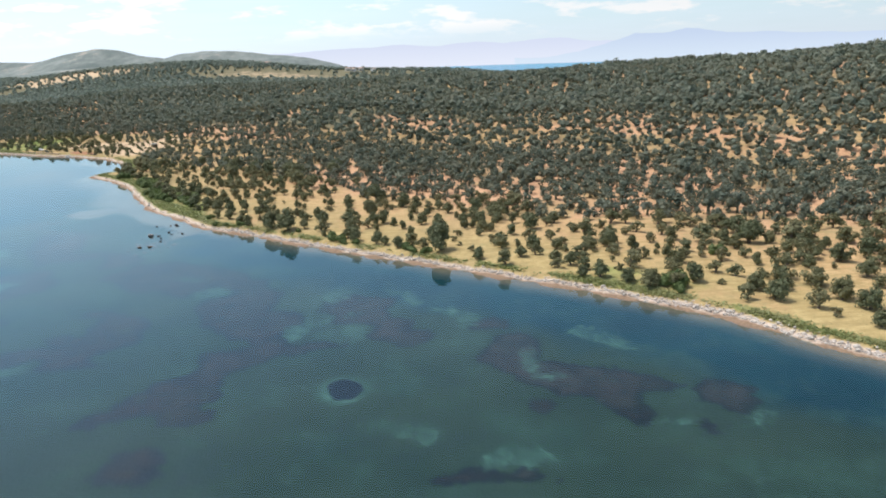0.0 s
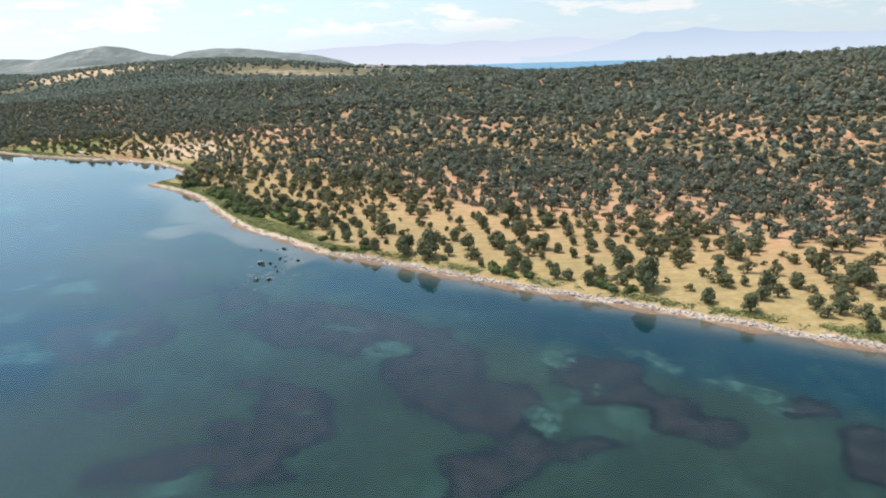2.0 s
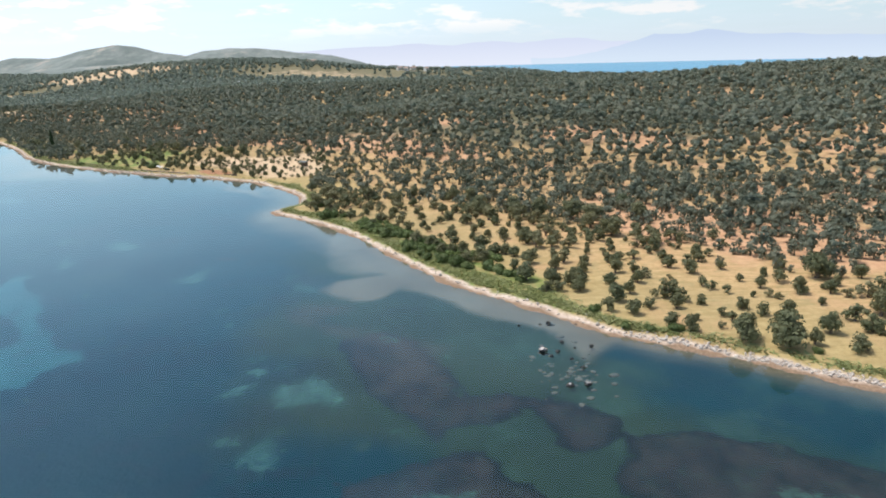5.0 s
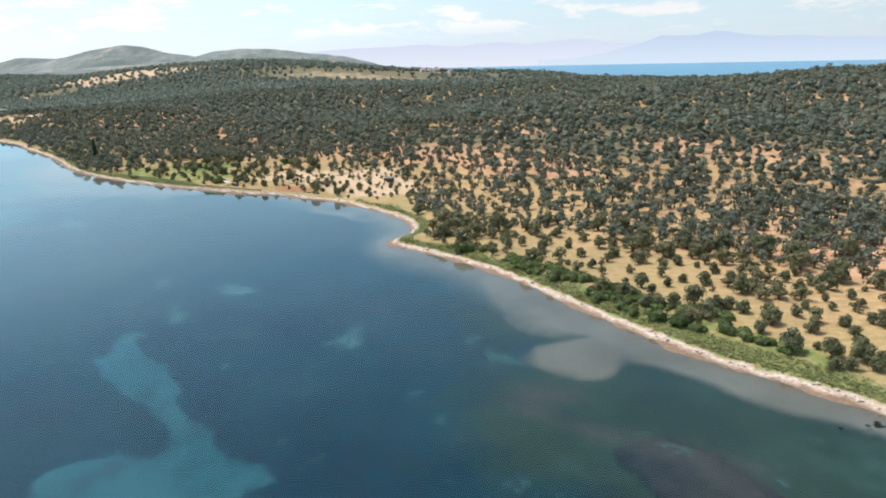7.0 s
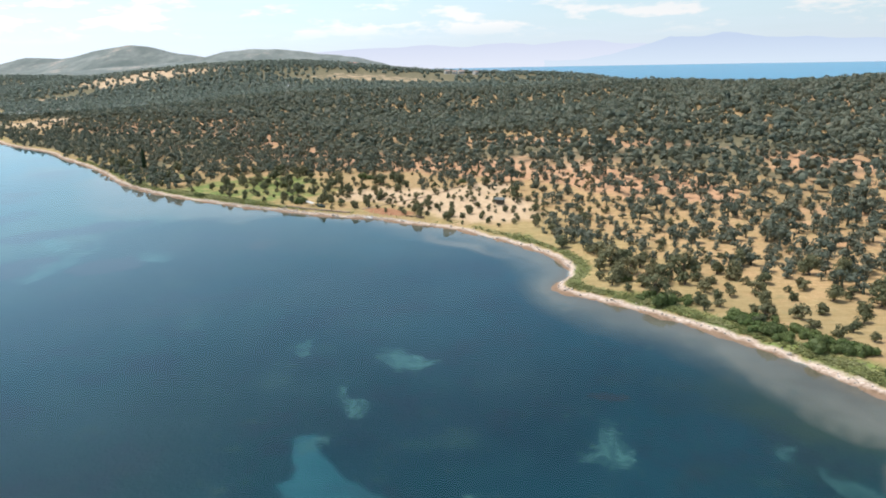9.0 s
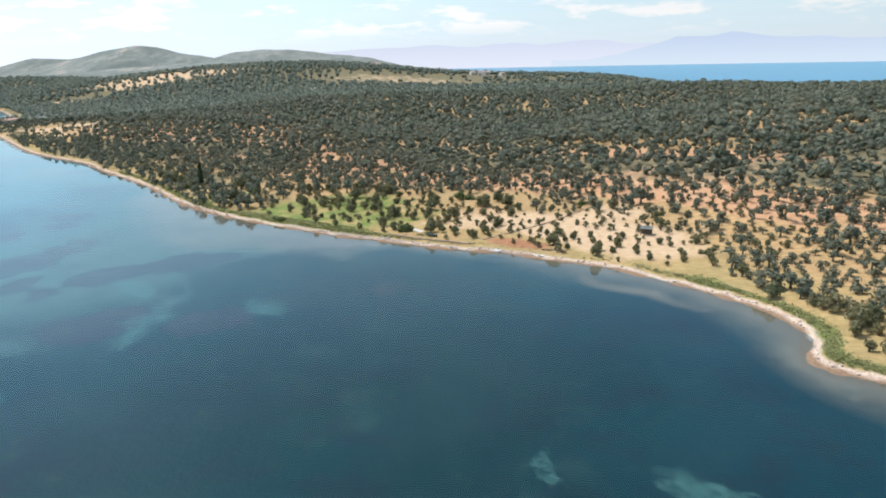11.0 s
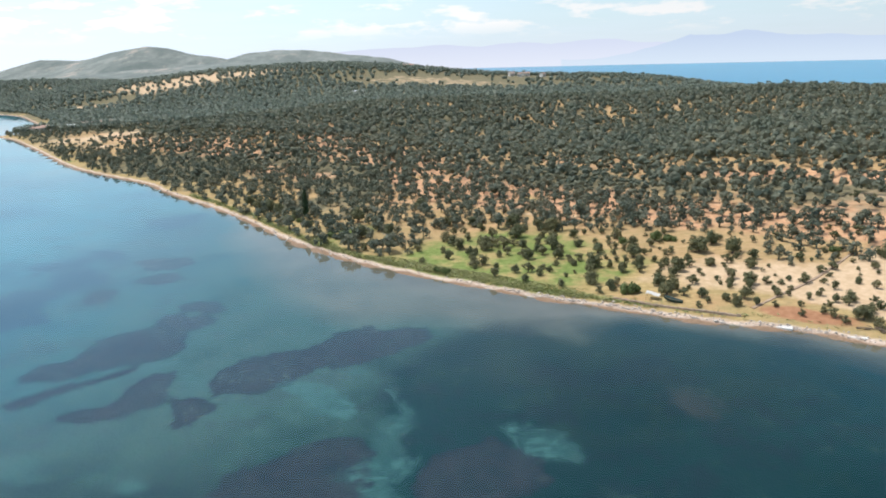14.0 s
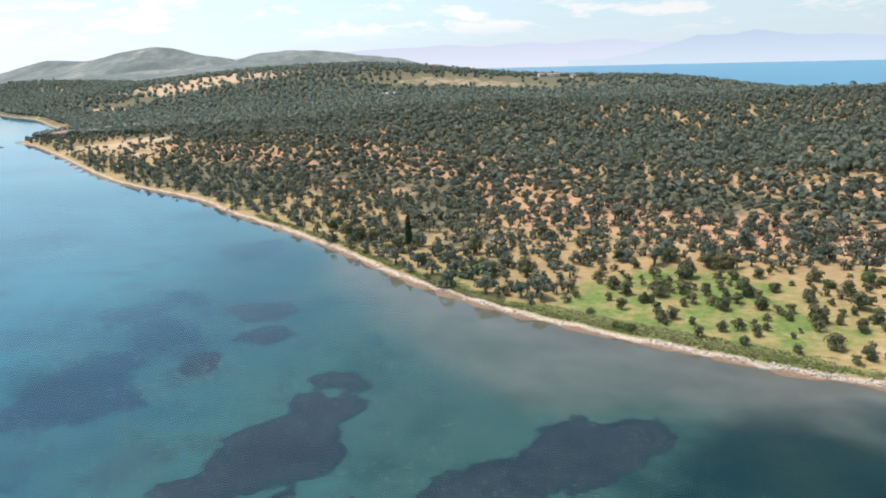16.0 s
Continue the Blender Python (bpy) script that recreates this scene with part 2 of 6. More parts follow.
    bed = m.math("ADD", m.attr("weed"), m.math("MULTIPLY", rag, 0.38))
    inner = m.math("MULTIPLY", m.ramp(bed, 0.50, 0.68), m.ramp(m.noise(0.35, 7, 0.75), 0.36, 0.60, 0.15, 1.0))
    weed = m.mix(inner, m.mix(deep, (0.012, 0.019, 0.021), (0.020, 0.036, 0.042)), m.mix(deep, (0.058, 0.048, 0.045), (0.050, 0.055, 0.060)))
    sea = m.mix(m.math("MULTIPLY", m.ramp(bed, 0.43, 0.49), m.ramp(m.noise(0.16, 7, 0.72), 0.36, 0.58, 0.80, 1.0)), sea, weed)
    sea = m.mix(m.math("MULTIPLY", m.ramp(bed, 0.43, 0.49), m.ramp(m.noise(0.55, 8, 0.78), 0.56, 0.66, 0, 0.36)), sea, m.mix(deep, (0.072, 0.104, 0.080), (0.062, 0.096, 0.092)))
    sea = m.mix(m.ramp(m.math("ADD", m.attr("weed_soft"), m.math("MULTIPLY", rag, 0.8)), 0.36, 0.58, 0, 0.80), sea, (0.010, 0.046, 0.080))
    sea = m.mix(m.ramp(m.math("ADD", m.attr("bloom"), m.math("MULTIPLY", rag, 0.8)), 0.25, 0.85, 0, 0.6), sea, (0.098, 0.078, 0.066))
    patch = m.math("ADD", m.attr("sand"), m.math("MULTIPLY", m.math("SUBTRACT", m.noise(1.0, 7, 0.75), 0.5), 2.2))
    sea = m.mix(m.math("MULTIPLY", m.ramp(patch, 0.40, 0.60), m.ramp(m.noise(0.7, 5, 0.7), 0.36, 0.60, 0.12, 0.80)), sea, bare)
    # pale specks in the bed colour stand for sun glitter on the water
    glints = m.math("MULTIPLY", m.ramp(m.noise(2.0, 2, 0.5), 0.62, 0.67, 0, 0.85), m.ramp(m.noise(0.09, 4, 0.6), 0.40, 0.60))
    sea = m.mix(m.math("MULTIPLY", glints, m.attr("teal")), sea, (0.20, 0.24, 0.20))
    hollow = m.math("ADD", m.attr("hole"), m.math("MULTIPLY", rag, 0.3))
    sea = m.mix(m.ramp(hollow, 0.05, 0.45, 0, 0.55), sea, bare_warm)
    sea = m.mix(m.ramp(hollow, 0.45, 0.56, 0, 0.96), sea, (0.010, 0.018, 0.028))
    c = m.mix(m.ramp(d, -2.2, -0.3, 1, 0), c, sea)
    h = m.math("ADD", m.math("MULTIPLY", fine, 0.7), m.math("MULTIPLY", tuft, 0.3))
    return m.finish(c, 0.95, m.bump(h, 0.5, 0.25), spec=0.1)


def water_material():
    m = Nodes("sea_water")
    p = m.place()
    swell = m.noise(0.35, 3, 0.5, p, (1.0, 0.55, 1.0))
    ripple = m.noise(1.9, 3, 0.6, p, (1.0, 0.6, 1.0))
    calm = m.ramp(m.noise(0.012, 4, 0.6), 0.42, 0.62, 0.25, 1.0)
    h = m.math("MULTIPLY", m.math("ADD", m.math("MULTIPLY", swell, 0.6), m.math("MULTIPLY", ripple, 0.4)), calm)
    # open water beyond the land, with more wind on it
    open_sea = m.ramp(m.put("SeparateXYZ", Vector=p).outputs["Y"], 700, 1100)
    h = m.math("ADD", h, m.math("MULTIPLY", m.noise(0.22, 4, 0.6, p, (1.0, 0.6, 1.0)), m.math("MULTIPLY", open_sea, 9.0)))
    normal = m.bump(h, 0.06, 0.10)
    fres = m.put("Fresnel", IOR=1.38, Normal=normal)
    clear = m.put("BsdfTransparent", Color=(0.74, 0.87, 0.92))
    gloss = m.put("BsdfGlossy", Color=(0.83, 0.93, 1.0), Roughness=0.035, Normal=normal)
    both = m.t.nodes.new("ShaderNodeMixShader")
    # wave faces turned to the eye mirror less of the low sky where the wind blows
    shine = m.math("MULTIPLY", fres.outputs[0], m.math("SUBTRACT", 1.0, m.math("MULTIPLY", open_sea, 0.6)))
    link_nodes(m.t, [(shine, both.inputs[0]), (clear.outputs[0], both.inputs[1]), (gloss.outputs[0], both.inputs[2]), (both.outputs[0], m.out.inputs["Surface"])])
    return m.mat


def leaf_material(name, dark, light, pale, per_object=False):
    m = Nodes(name)
    geo = m.put("NewGeometry")
    tree_tone = m.put("ObjectInfo").outputs["Random"] if per_object else m.noise(0.16, 1)
    c = m.mix(m.ramp(geo.outputs["Random Per Island"], 0, 1), dark, light)
    lo, hi = (0.0, 1.0) if per_object else (0.35, 0.65)
    c = m.mix(m.ramp(tree_tone, lo, hi, 0.0, 0.55), c, pale)
    m.finish(c, 0.6, spec=0.25)
    surface = m.out.inputs["Surface"].links[0].from_socket
    through_leaf = m.put("BsdfTranslucent", Color=c)
    both = m.t.nodes.new("ShaderNodeMixShader")
    both.inputs[0].default_value = 0.32
    link_nodes(m.t, [(surface, both.inputs[1]), (through_leaf.outputs[0], both.inputs[2]), (both.outputs[0], m.out.inputs["Surface"])])
    return m.mat


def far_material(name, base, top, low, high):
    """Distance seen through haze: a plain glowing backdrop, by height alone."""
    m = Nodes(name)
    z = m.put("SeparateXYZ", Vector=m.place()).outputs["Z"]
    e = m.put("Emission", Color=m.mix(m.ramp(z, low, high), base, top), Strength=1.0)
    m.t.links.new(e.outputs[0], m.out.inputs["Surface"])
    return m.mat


GROUND = ground_material()
WATER = water_material()
OLIVE = leaf_material("olive_leaves", (0.087, 0.106, 0.054), (0.180, 0.195, 0.102), (0.250, 0.226, 0.112), True)
# slope and ridge olives: a blue-grey cast in the leaf colour stands for haze
OLIVE_FAR = leaf_material("olive_leaves_hazed", (0.077, 0.101, 0.076), (0.174, 0.200, 0.142), (0.232, 0.222, 0.144))
OLIVE_NEAR = leaf_material("olive_leaves_young", (0.094, 0.108, 0.054), (0.190, 0.199, 0.102), (0.270, 0.232, 0.120))
BUSH_JOINED = leaf_material("thicket_leaves", (0.066, 0.104, 0.032), (0.180, 0.240, 0.076), (0.20, 0.23, 0.085))
# far woods: leaf colours paled and blued to paint in the distance haze
WOODS = leaf_material("distant_leaves_hazed", (0.112, 0.148, 0.120), (0.250, 0.292, 0.226), (0.236, 0.250, 0.184))
BUSH = leaf_material("bush_leaves", (0.055, 0.085, 0.028), (0.150, 0.195, 0.065), (0.16, 0.19, 0.07), True)
REED = leaf_material("reed_blades", (0.190, 0.222, 0.080), (0.330, 0.350, 0.135), (0.36, 0.34, 0.17))
POPLAR = leaf_material("poplar_leaves", (0.018, 0.038, 0.016), (0.050, 0.085, 0.035), (0.05, 0.08, 0.03))
BARK = plain("olive_bark", (0.10, 0.075, 0.055), (0.20, 0.16, 0.12), 2.0, 0.9, 0.6)
STONE = plain("pale_shore_stone", (0.350, 0.290, 0.240), (0.570, 0.500, 0.430), 1.3, 0.85, 0.4)
ROCK = plain("dark_wet_rock", (0.018, 0.018, 0.020), (0.05, 0.047, 0.045), 1.5, 0.45, 0.6)
SUNK = plain("sunken_stone", (0.13, 0.11, 0.085), (0.30, 0.25, 0.19), 1.5, 0.9, 0.3)
ROCK_TOP = plain("bird_whitened_rock", (0.30, 0.26, 0.24), (0.52, 0.48, 0.45), 2.0, 0.8, 0.4)
WHITEWASH = plain("whitewashed_wall", (0.62, 0.58, 0.52), (0.80, 0.77, 0.71), 0.6, 0.85, 0.1)
ROOF_TILE = plain("clay_roof_tiles", (0.34, 0.21, 0.16), (0.50, 0.35, 0.28), 0.8, 0.85, 0.4)
ROOF_PALE = plain("pale_metal_roof", (0.60, 0.60, 0.60), (0.78, 0.78, 0.77), 0.5, 0.5, 0.1)
GLASS_DARK = plain("dark_window_glass", (0.02, 0.025, 0.03), (0.04, 0.045, 0.05), 1.0, 0.15, 0.0)
TIMBER = plain("weathered_timber", (0.11, 0.08, 0.055), (0.22, 0.17, 0.12), 2.5, 0.85, 0.4)
CANVAS = plain("white_canvas", (0.50, 0.49, 0.45), (0.64, 0.62, 0.57), 0.8, 0.8, 0.2)
TEAL_SHEET = plain("teal_sheet_roof", (0.09, 0.11, 0.10), (0.17, 0.185, 0.165), 1.2, 0.6, 0.2)
CONCRETE = plain("pale_concrete", (0.58, 0.55, 0.50), (0.74, 0.71, 0.66), 1.2, 0.9, 0.3)
HULL = plain("dark_green_hull_paint", (0.025, 0.055, 0.050), (0.05, 0.095, 0.085), 1.0, 0.5, 0.1)
EARTH_WALL = plain("dry_stone_and_earth", (0.26, 0.185, 0.125), (0.44, 0.33, 0.235), 1.6, 0.95, 0.6)

# ---- the land: shoreline in plan, hills as smooth swells ----
SHORE = [(900, -620), (420, -230), (190, -20), (110, 32), (62, 57), (46, 69.5), (38.3, 80.3), (23, 93.5), (11.5, 101.8), (-1.1, 111), (-13.3, 119.2), (-25, 127.7), (-39, 138.5), (-50, 146),
         (-57, 154.5), (-66.7, 165), (-71.6, 171.5), (-76.7, 180), (-82.8, 190.8), (-90.2, 205), (-99.9, 217.6), (-106.6, 224.6), (-113, 232), (-108.5, 243), (-112, 257), (-127.7, 277.6),
         (-134.3, 282.7), (-141.9, 287.2), (-149.9, 292.6), (-163.2, 297.6), (-169.5, 301.2), (-180.8, 307.8), (-187.3, 311)]
SHORE_ON = [(-196.8, 317.9), (-207.8, 325.4), (-219.4, 334.5), (-229.8, 343.2), (-244.2, 359.6), (-262.1, 386), (-281, 410.3), (-304.7, 438), (-322, 461), (-372, 508), (-427, 580), (-484, 654),
            (-512, 684), (-505, 712), (-520, 760), (-560, 815), (-628, 912), (-709, 992), (-1000, 1350), (-1500, 1900), (-2300, 2700), (-3200, 3600)]
BACK = [(-1500, 3900), (-700, 3000), (-230, 2450), (-140, 2050), (-130, 1700), (-90, 1340), (90, 1240), (230, 1120), (250, 960), (360, 800), (560, 660), (900, 420), (1500, -100)]
HILLS = [(-60, 610, 60, -0.4), (5, 620, 55, 7.2), (70, 625, 60, -2.7), (130, 600, 70, 1.1), (-150, 620, 70, 4.5), (0, 760, 90, 5.8), (-120, 800, 90, -3.4), (-550, 950, 90, -10.2), (30, 715, 60, 2.2),
         (90, 680, 60, 8.7), (-40, 400, 80, 6.7), (50, 440, 70, -3.4), (110, 430, 70, 19.0), (190, 410, 90, -20.4), (270, 360, 110, 45.0), (180, 510, 80, 16.0), (60, 530, 90, 4.3)]
FAR_HILLS = [(-90, 640, 110, 0.7), (-230, 650, 130, 5.7), (20, 330, 80, 0.5), (100, 270, 110, -5.2), (-220, 900, 150, 13.7), (-60, 1120, 90, 11.6), (70, 1100, 80, 11.5), (190, 1080, 70, -2.6),
             (-250, 1120, 100, 18.7), (-380, 1120, 110, 11.2), (-520, 1080, 130, 20.7), (-420, 1330, 150, 18.5), 
             (-750, 1750, 200, 34.8), (150, 850, 180, 1.8), (-400, 820, 150, -3.2), (-800, 1400, 260, 9.4), (-900, 1380, 140, 13.0)]
# the long even slope behind the shore, as swells on a square net: a row's y, then heights from x -260 on
SLOPE = [(190, (0, 0, 0, 0, 1.5, -1.1, 0, 0, 0)),
         (252, (0, 0, 0, 0.7, -1.9, 1.2, 3.0, 1.1, 0)),
         (315, (0, 0, 0.8, 1.7, 0.9, 4.3, 1.9, 1.7, 0)),
         (378, (0, 0, -0.3, -1.2, 1.0, -2.6, -2.0, 2.6, -1.2)),
         (440, (0, 0, -1.2, 0.9, 4.9, 0, -4.5, -2.5, 1.3)),
         (502, (-0.6, -0.6, 0, 0.6, 2.2, 2.5, -1.1, 0.4, 0.9)),
         (565, (0.3, -2.1, -2.4, -2.2, -1.7, 2.6, 0, 1.2, 1.8)),
         (628, (2.8, -1.3, -1.0, 1.3, 1.4, 0, 0.9, 3.5, 1.0)),
         (690, (1.9, 1.5, 2.5, 1.5, -0.3, 0, -0.8, 2.8, 0.6))]
HILLS += [(-260 + 62.5 * k, y, 48, h) for y, row in SLOPE for k, h in enumerate(row) if h]

# the bare peak behind the bay, as swells along its ridge: place and height
PEAK = [(-1830, 6), (-1745, 14), (-1660, 8), (-1575, 51), (-1490, 32), (-1405, 29), (-1320, 56), (-1235, 49.5), (-1150, 73), (-1065, 26), (-980, 51.5), (-895, 23.5)]
# the long shoulder in front of it
SHOULDER = [(-870, 2.3), (-780, 15.7), (-690, 34.4), (-600, 39.2), (-510, 38.2), (-420, 26.0), (-330, 32.9), (-240, 15.7)]


def rounded(points, steps=4):
    """A Catmull-Rom line through the points."""
    p = np.array(points, float)
    p = np.vstack([2 * p[0] - p[1], p, 2 * p[-1] - p[-2]])
    out = []
    for i in range(1, len(p) - 2):
        for s in range(steps):
            t = s / steps
            out.append(0.5 * (2 * p[i] + (p[i + 1] - p[i - 1]) * t + (2 * p[i - 1] - 5 * p[i] + 4 * p[i + 1] - p[i + 2]) * t**2 + (3 * p[i] - p[i - 1] - 3 * p[i + 1] + p[i + 2]) * t**3))
    return np.array(out + [p[-2]])


FRONT = rounded(SHORE + SHORE_ON, 3)
OUTLINE = np.vstack([FRONT, np.array(BACK, float)])


def inland(x, y):
    """Metres inland of the waterline; negative in the sea."""
    x, y = np.asarray(x, float), np.asarray(y, float)
    best, inside = np.full(x.shape, 1e9), np.zeros(x.shape, bool)
    for (ax, ay), (bx, by) in zip(OUTLINE, np.roll(OUTLINE, -1, 0)):
        dx, dy = bx - ax, by - ay
        t = np.clip(((x - ax) * dx + (y - ay) * dy) / (dx * dx + dy * dy), 0, 1)
        best = np.minimum(best, np.hypot(x - ax - t * dx, y - ay - t * dy))
        inside ^= ((ay > y) != (by > y)) & (x < dx * (y - ay) / (dy + 1e-12) + ax)
    return np.where(inside, best, -best)


def waves(x, y, size, seed, octaves=3):
    """Smooth uneven field, about -1 to 1, made of crossed sines."""
    rng = np.random.default_rng(seed)
    total, f, a, norm = 0, 1.0 / size, 1.0, 0
    for _ in range(octaves):
        for _ in range(4):
            th, ph = rng.uniform(0, 2 * np.pi, 2)
            total = total + a * np.sin(2 * np.pi * f * (x * np.cos(th) + y * np.sin(th)) + ph)
        norm += a * 2
        f, a = f * 2.1, a * 0.55
    return total / norm


def step(v, lo, hi):
    t = np.clip((v - lo) / (hi - lo), 0, 1)
    return t * t * (3 - 2 * t)


def height(x, y, d=None):
    x, y = np.asarray(x, float), np.asarray(y, float)
    d = inland(x, y) if d is None else d
    d = d + 0.8 * waves(x, y, 9, 5, 2) * step(-np.abs(d), -6, -1)
    up = np.maximum(d, 0)
    land = 1.1 * (1 - np.exp(-up / 3)) + 0.008 * np.minimum(up, 150)
    swell = sum(h * np.exp(-((x - a) ** 2 + (y - b) ** 2) / (2 * r * r)) for a, b, r, h in HILLS + FAR_HILLS)
    swell = swell + sum(h * np.exp(-((x - a) ** 2) / 9800 - ((y - 2745) / (230 + 60 * np.sin(a))) ** 2 / 2) for a, h in PEAK)
    swell = swell + sum(h * np.exp(-((x - a) ** 2) / 11250 - ((y - 2100) / 170) ** 2 / 2) for a, h in SHOULDER)
    swell = np.where(swell > 1.5, swell, 1.5 * np.exp(np.minimum(swell - 1.5, 0) / 1.5))
    land = land + swell * step(d, 0, 80) + 0.25 * waves(x, y, 26, 3) * step(d, 6, 30)
    land = land + 3.5 * waves(x, y, 420, 8) * step(y, 1300, 1900) * step(d, 20, 200)
    land = land + 2.2 * waves(x, y, 150, 9) * step(y, 1500, 2000) * step(d, 60, 200)
    down = np.maximum(-d, 0)
    sea = -0.12 * np.minimum(down, 3) - 0.55 * (1 - np.exp(-np.maximum(down - 3, 0) / 40)) - 0.06 * waves(x, y, 30, 4) * step(down, 6, 30)
    return np.where(d > 0, land, sea)


def part(name, verts, faces, material, parent=None, label="", smooth=False):
    me = bpy.data.meshes.new(name)
    me.from_pydata([tuple(map(float, v)) for v in verts], [], [tuple(map(int, f)) for f in faces])
    me.materials.append(material)
    if smooth:
        me.polygons.foreach_set("use_smooth", [True] * len(me.polygons))
    me.update()
    ob = new(name, me)
    ob.parent = parent
    return tagged(ob, label)


def big_mesh(name, verts, tris, material, smooth=False):
    """A large joined mesh, written in one go."""
    verts, tris = np.asarray(verts, np.float32), np.asarray(tris, np.int32)
    k = tris.shape[1]
    me = bpy.data.meshes.new(name)
    me.vertices.add(len(verts)), me.loops.add(tris.size), me.polygons.add(len(tris))
    me.vertices.foreach_set("co", verts.ravel())
    me.loops.foreach_set("vertex_index", tris.ravel())
    me.polygons.foreach_set("loop_start", np.arange(0, tris.size, k, dtype=np.int32))
    me.polygons.foreach_set("use_smooth", np.full(len(tris), smooth))
    me.materials.append(material)
    me.update(calc_edges=True)
    return new(name, me)


def axis(stops):
    """Grid lines: (from, to, step) stretches joined."""
    return np.unique(np.concatenate([np.arange(a, b + 0.01, s) for a, b, s in stops]))


GX = axis([(-5200, -1800, 200), (-1800, -700, 40), (-700, -330, 9), (-330, 110, 1.35), (110, 420, 7), (420, 1200, 40), (1200, 5200, 200)])
GY = axis([(-1500, -100, 100), (-100, 30, 10), (30, 345, 1.25), (345, 420, 3.0), (420, 760, 6), (760, 1300, 14), (1300, 3400, 40), (3400, 5060, 120)])


def spot(x, y, cx, cy, rx, ry, turn=0):
    c, s = math.cos(radians(turn)), math.sin(radians(turn))
    u, v = (x - cx) * c + (y - cy) * s, -(x - cx) * s + (y - cy) * c
    return np.exp(-((u / rx) ** 2 + (v / ry) ** 2))


# on the sea bed, in plan: seagrass beds, sandy gaps, a hollow, a pale basin, brown bloom, murky shallows and deep water
WEED_A = [[(-57.9, 114.2), (-56.4, 117.4), (-53.4, 117.5), (-50.8, 118.5), (-48.2, 119.0), (-44.4, 119.4), (-43.4, 116.1), (-40.7, 115.3), (-40.1, 111.8), (-36.9, 112.7), (-35.5,
    110.4), (-33.8, 109.2), (-31.1, 108.1), (-28.3, 108.4), (-27.5, 105.9), (-27.9, 103.2), (-29.4, 103.3), (-31.1, 103.8), (-33.0, 103.1), (-33.9, 104.5), (-34.1, 106.1), (-35.9,
    106.9), (-38.2, 105.2), (-38.2, 103.9), (-38.1, 101.7), (-38.4, 101.0), (-40.7, 101.1), (-42.0, 101.6), (-43.7, 103.8), (-45.5, 104.8), (-48.1, 104.3), (-50.0, 104.8), (-51.7,
    106.5), (-53.0, 108.5), (-54.9, 110.2), (-55.3, 111.2), (-57.5, 111.9)]]
WEED_B = [[(-37.6, 112.6), (-33.8, 111.2), (-30.2, 108.3), (-26.8, 104.4), (-24.2, 100.5), (-24.7, 93.2), (-21.2, 92.3), (-19.1, 90.8), (-19.3, 86.7), (-20.8, 86.2), (-21.1, 83.1),
    (-20.6, 80.8), (-18.2, 79.9), (-15.6, 80.2), (-13.6, 79.9), (-12.4, 79.0), (-14.1, 78.5), (-16.9, 77.1), (-20.0, 76.4), (-22.3, 74.7), (-24.3, 73.9), (-27.9, 74.2), (-29.4, 75.6),
    (-30.0, 77.3), (-28.9, 78.7), (-26.4, 79.3), (-24.4, 78.9), (-24.1, 79.5), (-25.5, 81.9), (-27.6, 82.5), (-29.5, 85.3), (-31.9, 86.8), (-33.5, 88.9), (-34.7, 92.7), (-36.3, 95.6),
    (-35.9, 99.9), (-33.1, 100.0), (-32.1, 101.2), (-33.1, 104.3), (-35.9, 107.0)]]
WEED_C = [[(-16.8, 96.0), (-13.6, 98.7), (-11.2, 97.7), (-6.6, 95.9), (-7.1, 91.7), (-6.5, 87.9), (-4.0, 86.3), (-4.0, 83.1), (-1.3, 82.0), (-1.7, 79.2), (-3.4, 77.8), (-6.1,
    78.4), (-8.0, 79.9), (-9.5, 81.5), (-8.9, 85.3), (-11.5, 86.6), (-13.7, 86.8), (-14.8, 88.0), (-15.6, 90.5), (-16.4, 91.9)], [(3.9, 84.8), (7.0, 86.3), (9.5, 84.9), (8.9, 82.3),
    (6.6, 81.9), (4.3, 82.6)], [(26.7, 63.9), (30.7, 64.8), (32.9, 63.3), (31.1, 58.7), (29.0, 56.8), (27.4, 59.0), (25.7, 60.3)], [(23.9, 55.2), (25.4, 56.0), (26.5, 54.5), (25.5,
    53.4), (24.1, 53.9)]]
WEED_D = [[(4.1, 72.2), (7.0, 79.4), (10.1, 80.9), (12.2, 77.1), (11.9, 72.2), (14.7, 70.5), (17.0, 69.5), (20.5, 68.5), (22.4, 66.9), (25.6, 64.2), (24.4, 62.6), (21.9, 63.0),
    (20.0, 60.2), (21.1, 58.5), (18.8, 56.1), (18.0, 56.7), (17.0, 59.4), (15.6, 62.4), (12.9, 63.2), (9.8, 64.8), (7.9, 67.6), (6.4, 69.8)], [(8.2, 61.0), (9.8, 62.0), (11.5, 61.8),
    (10.7, 59.9), (8.7, 59.6)], [(-0.8, 49.6), (2.1, 50.2), (6.7, 49.5), (9.3, 48.6), (9.0, 47.6), (-1.9, 48.4)]]
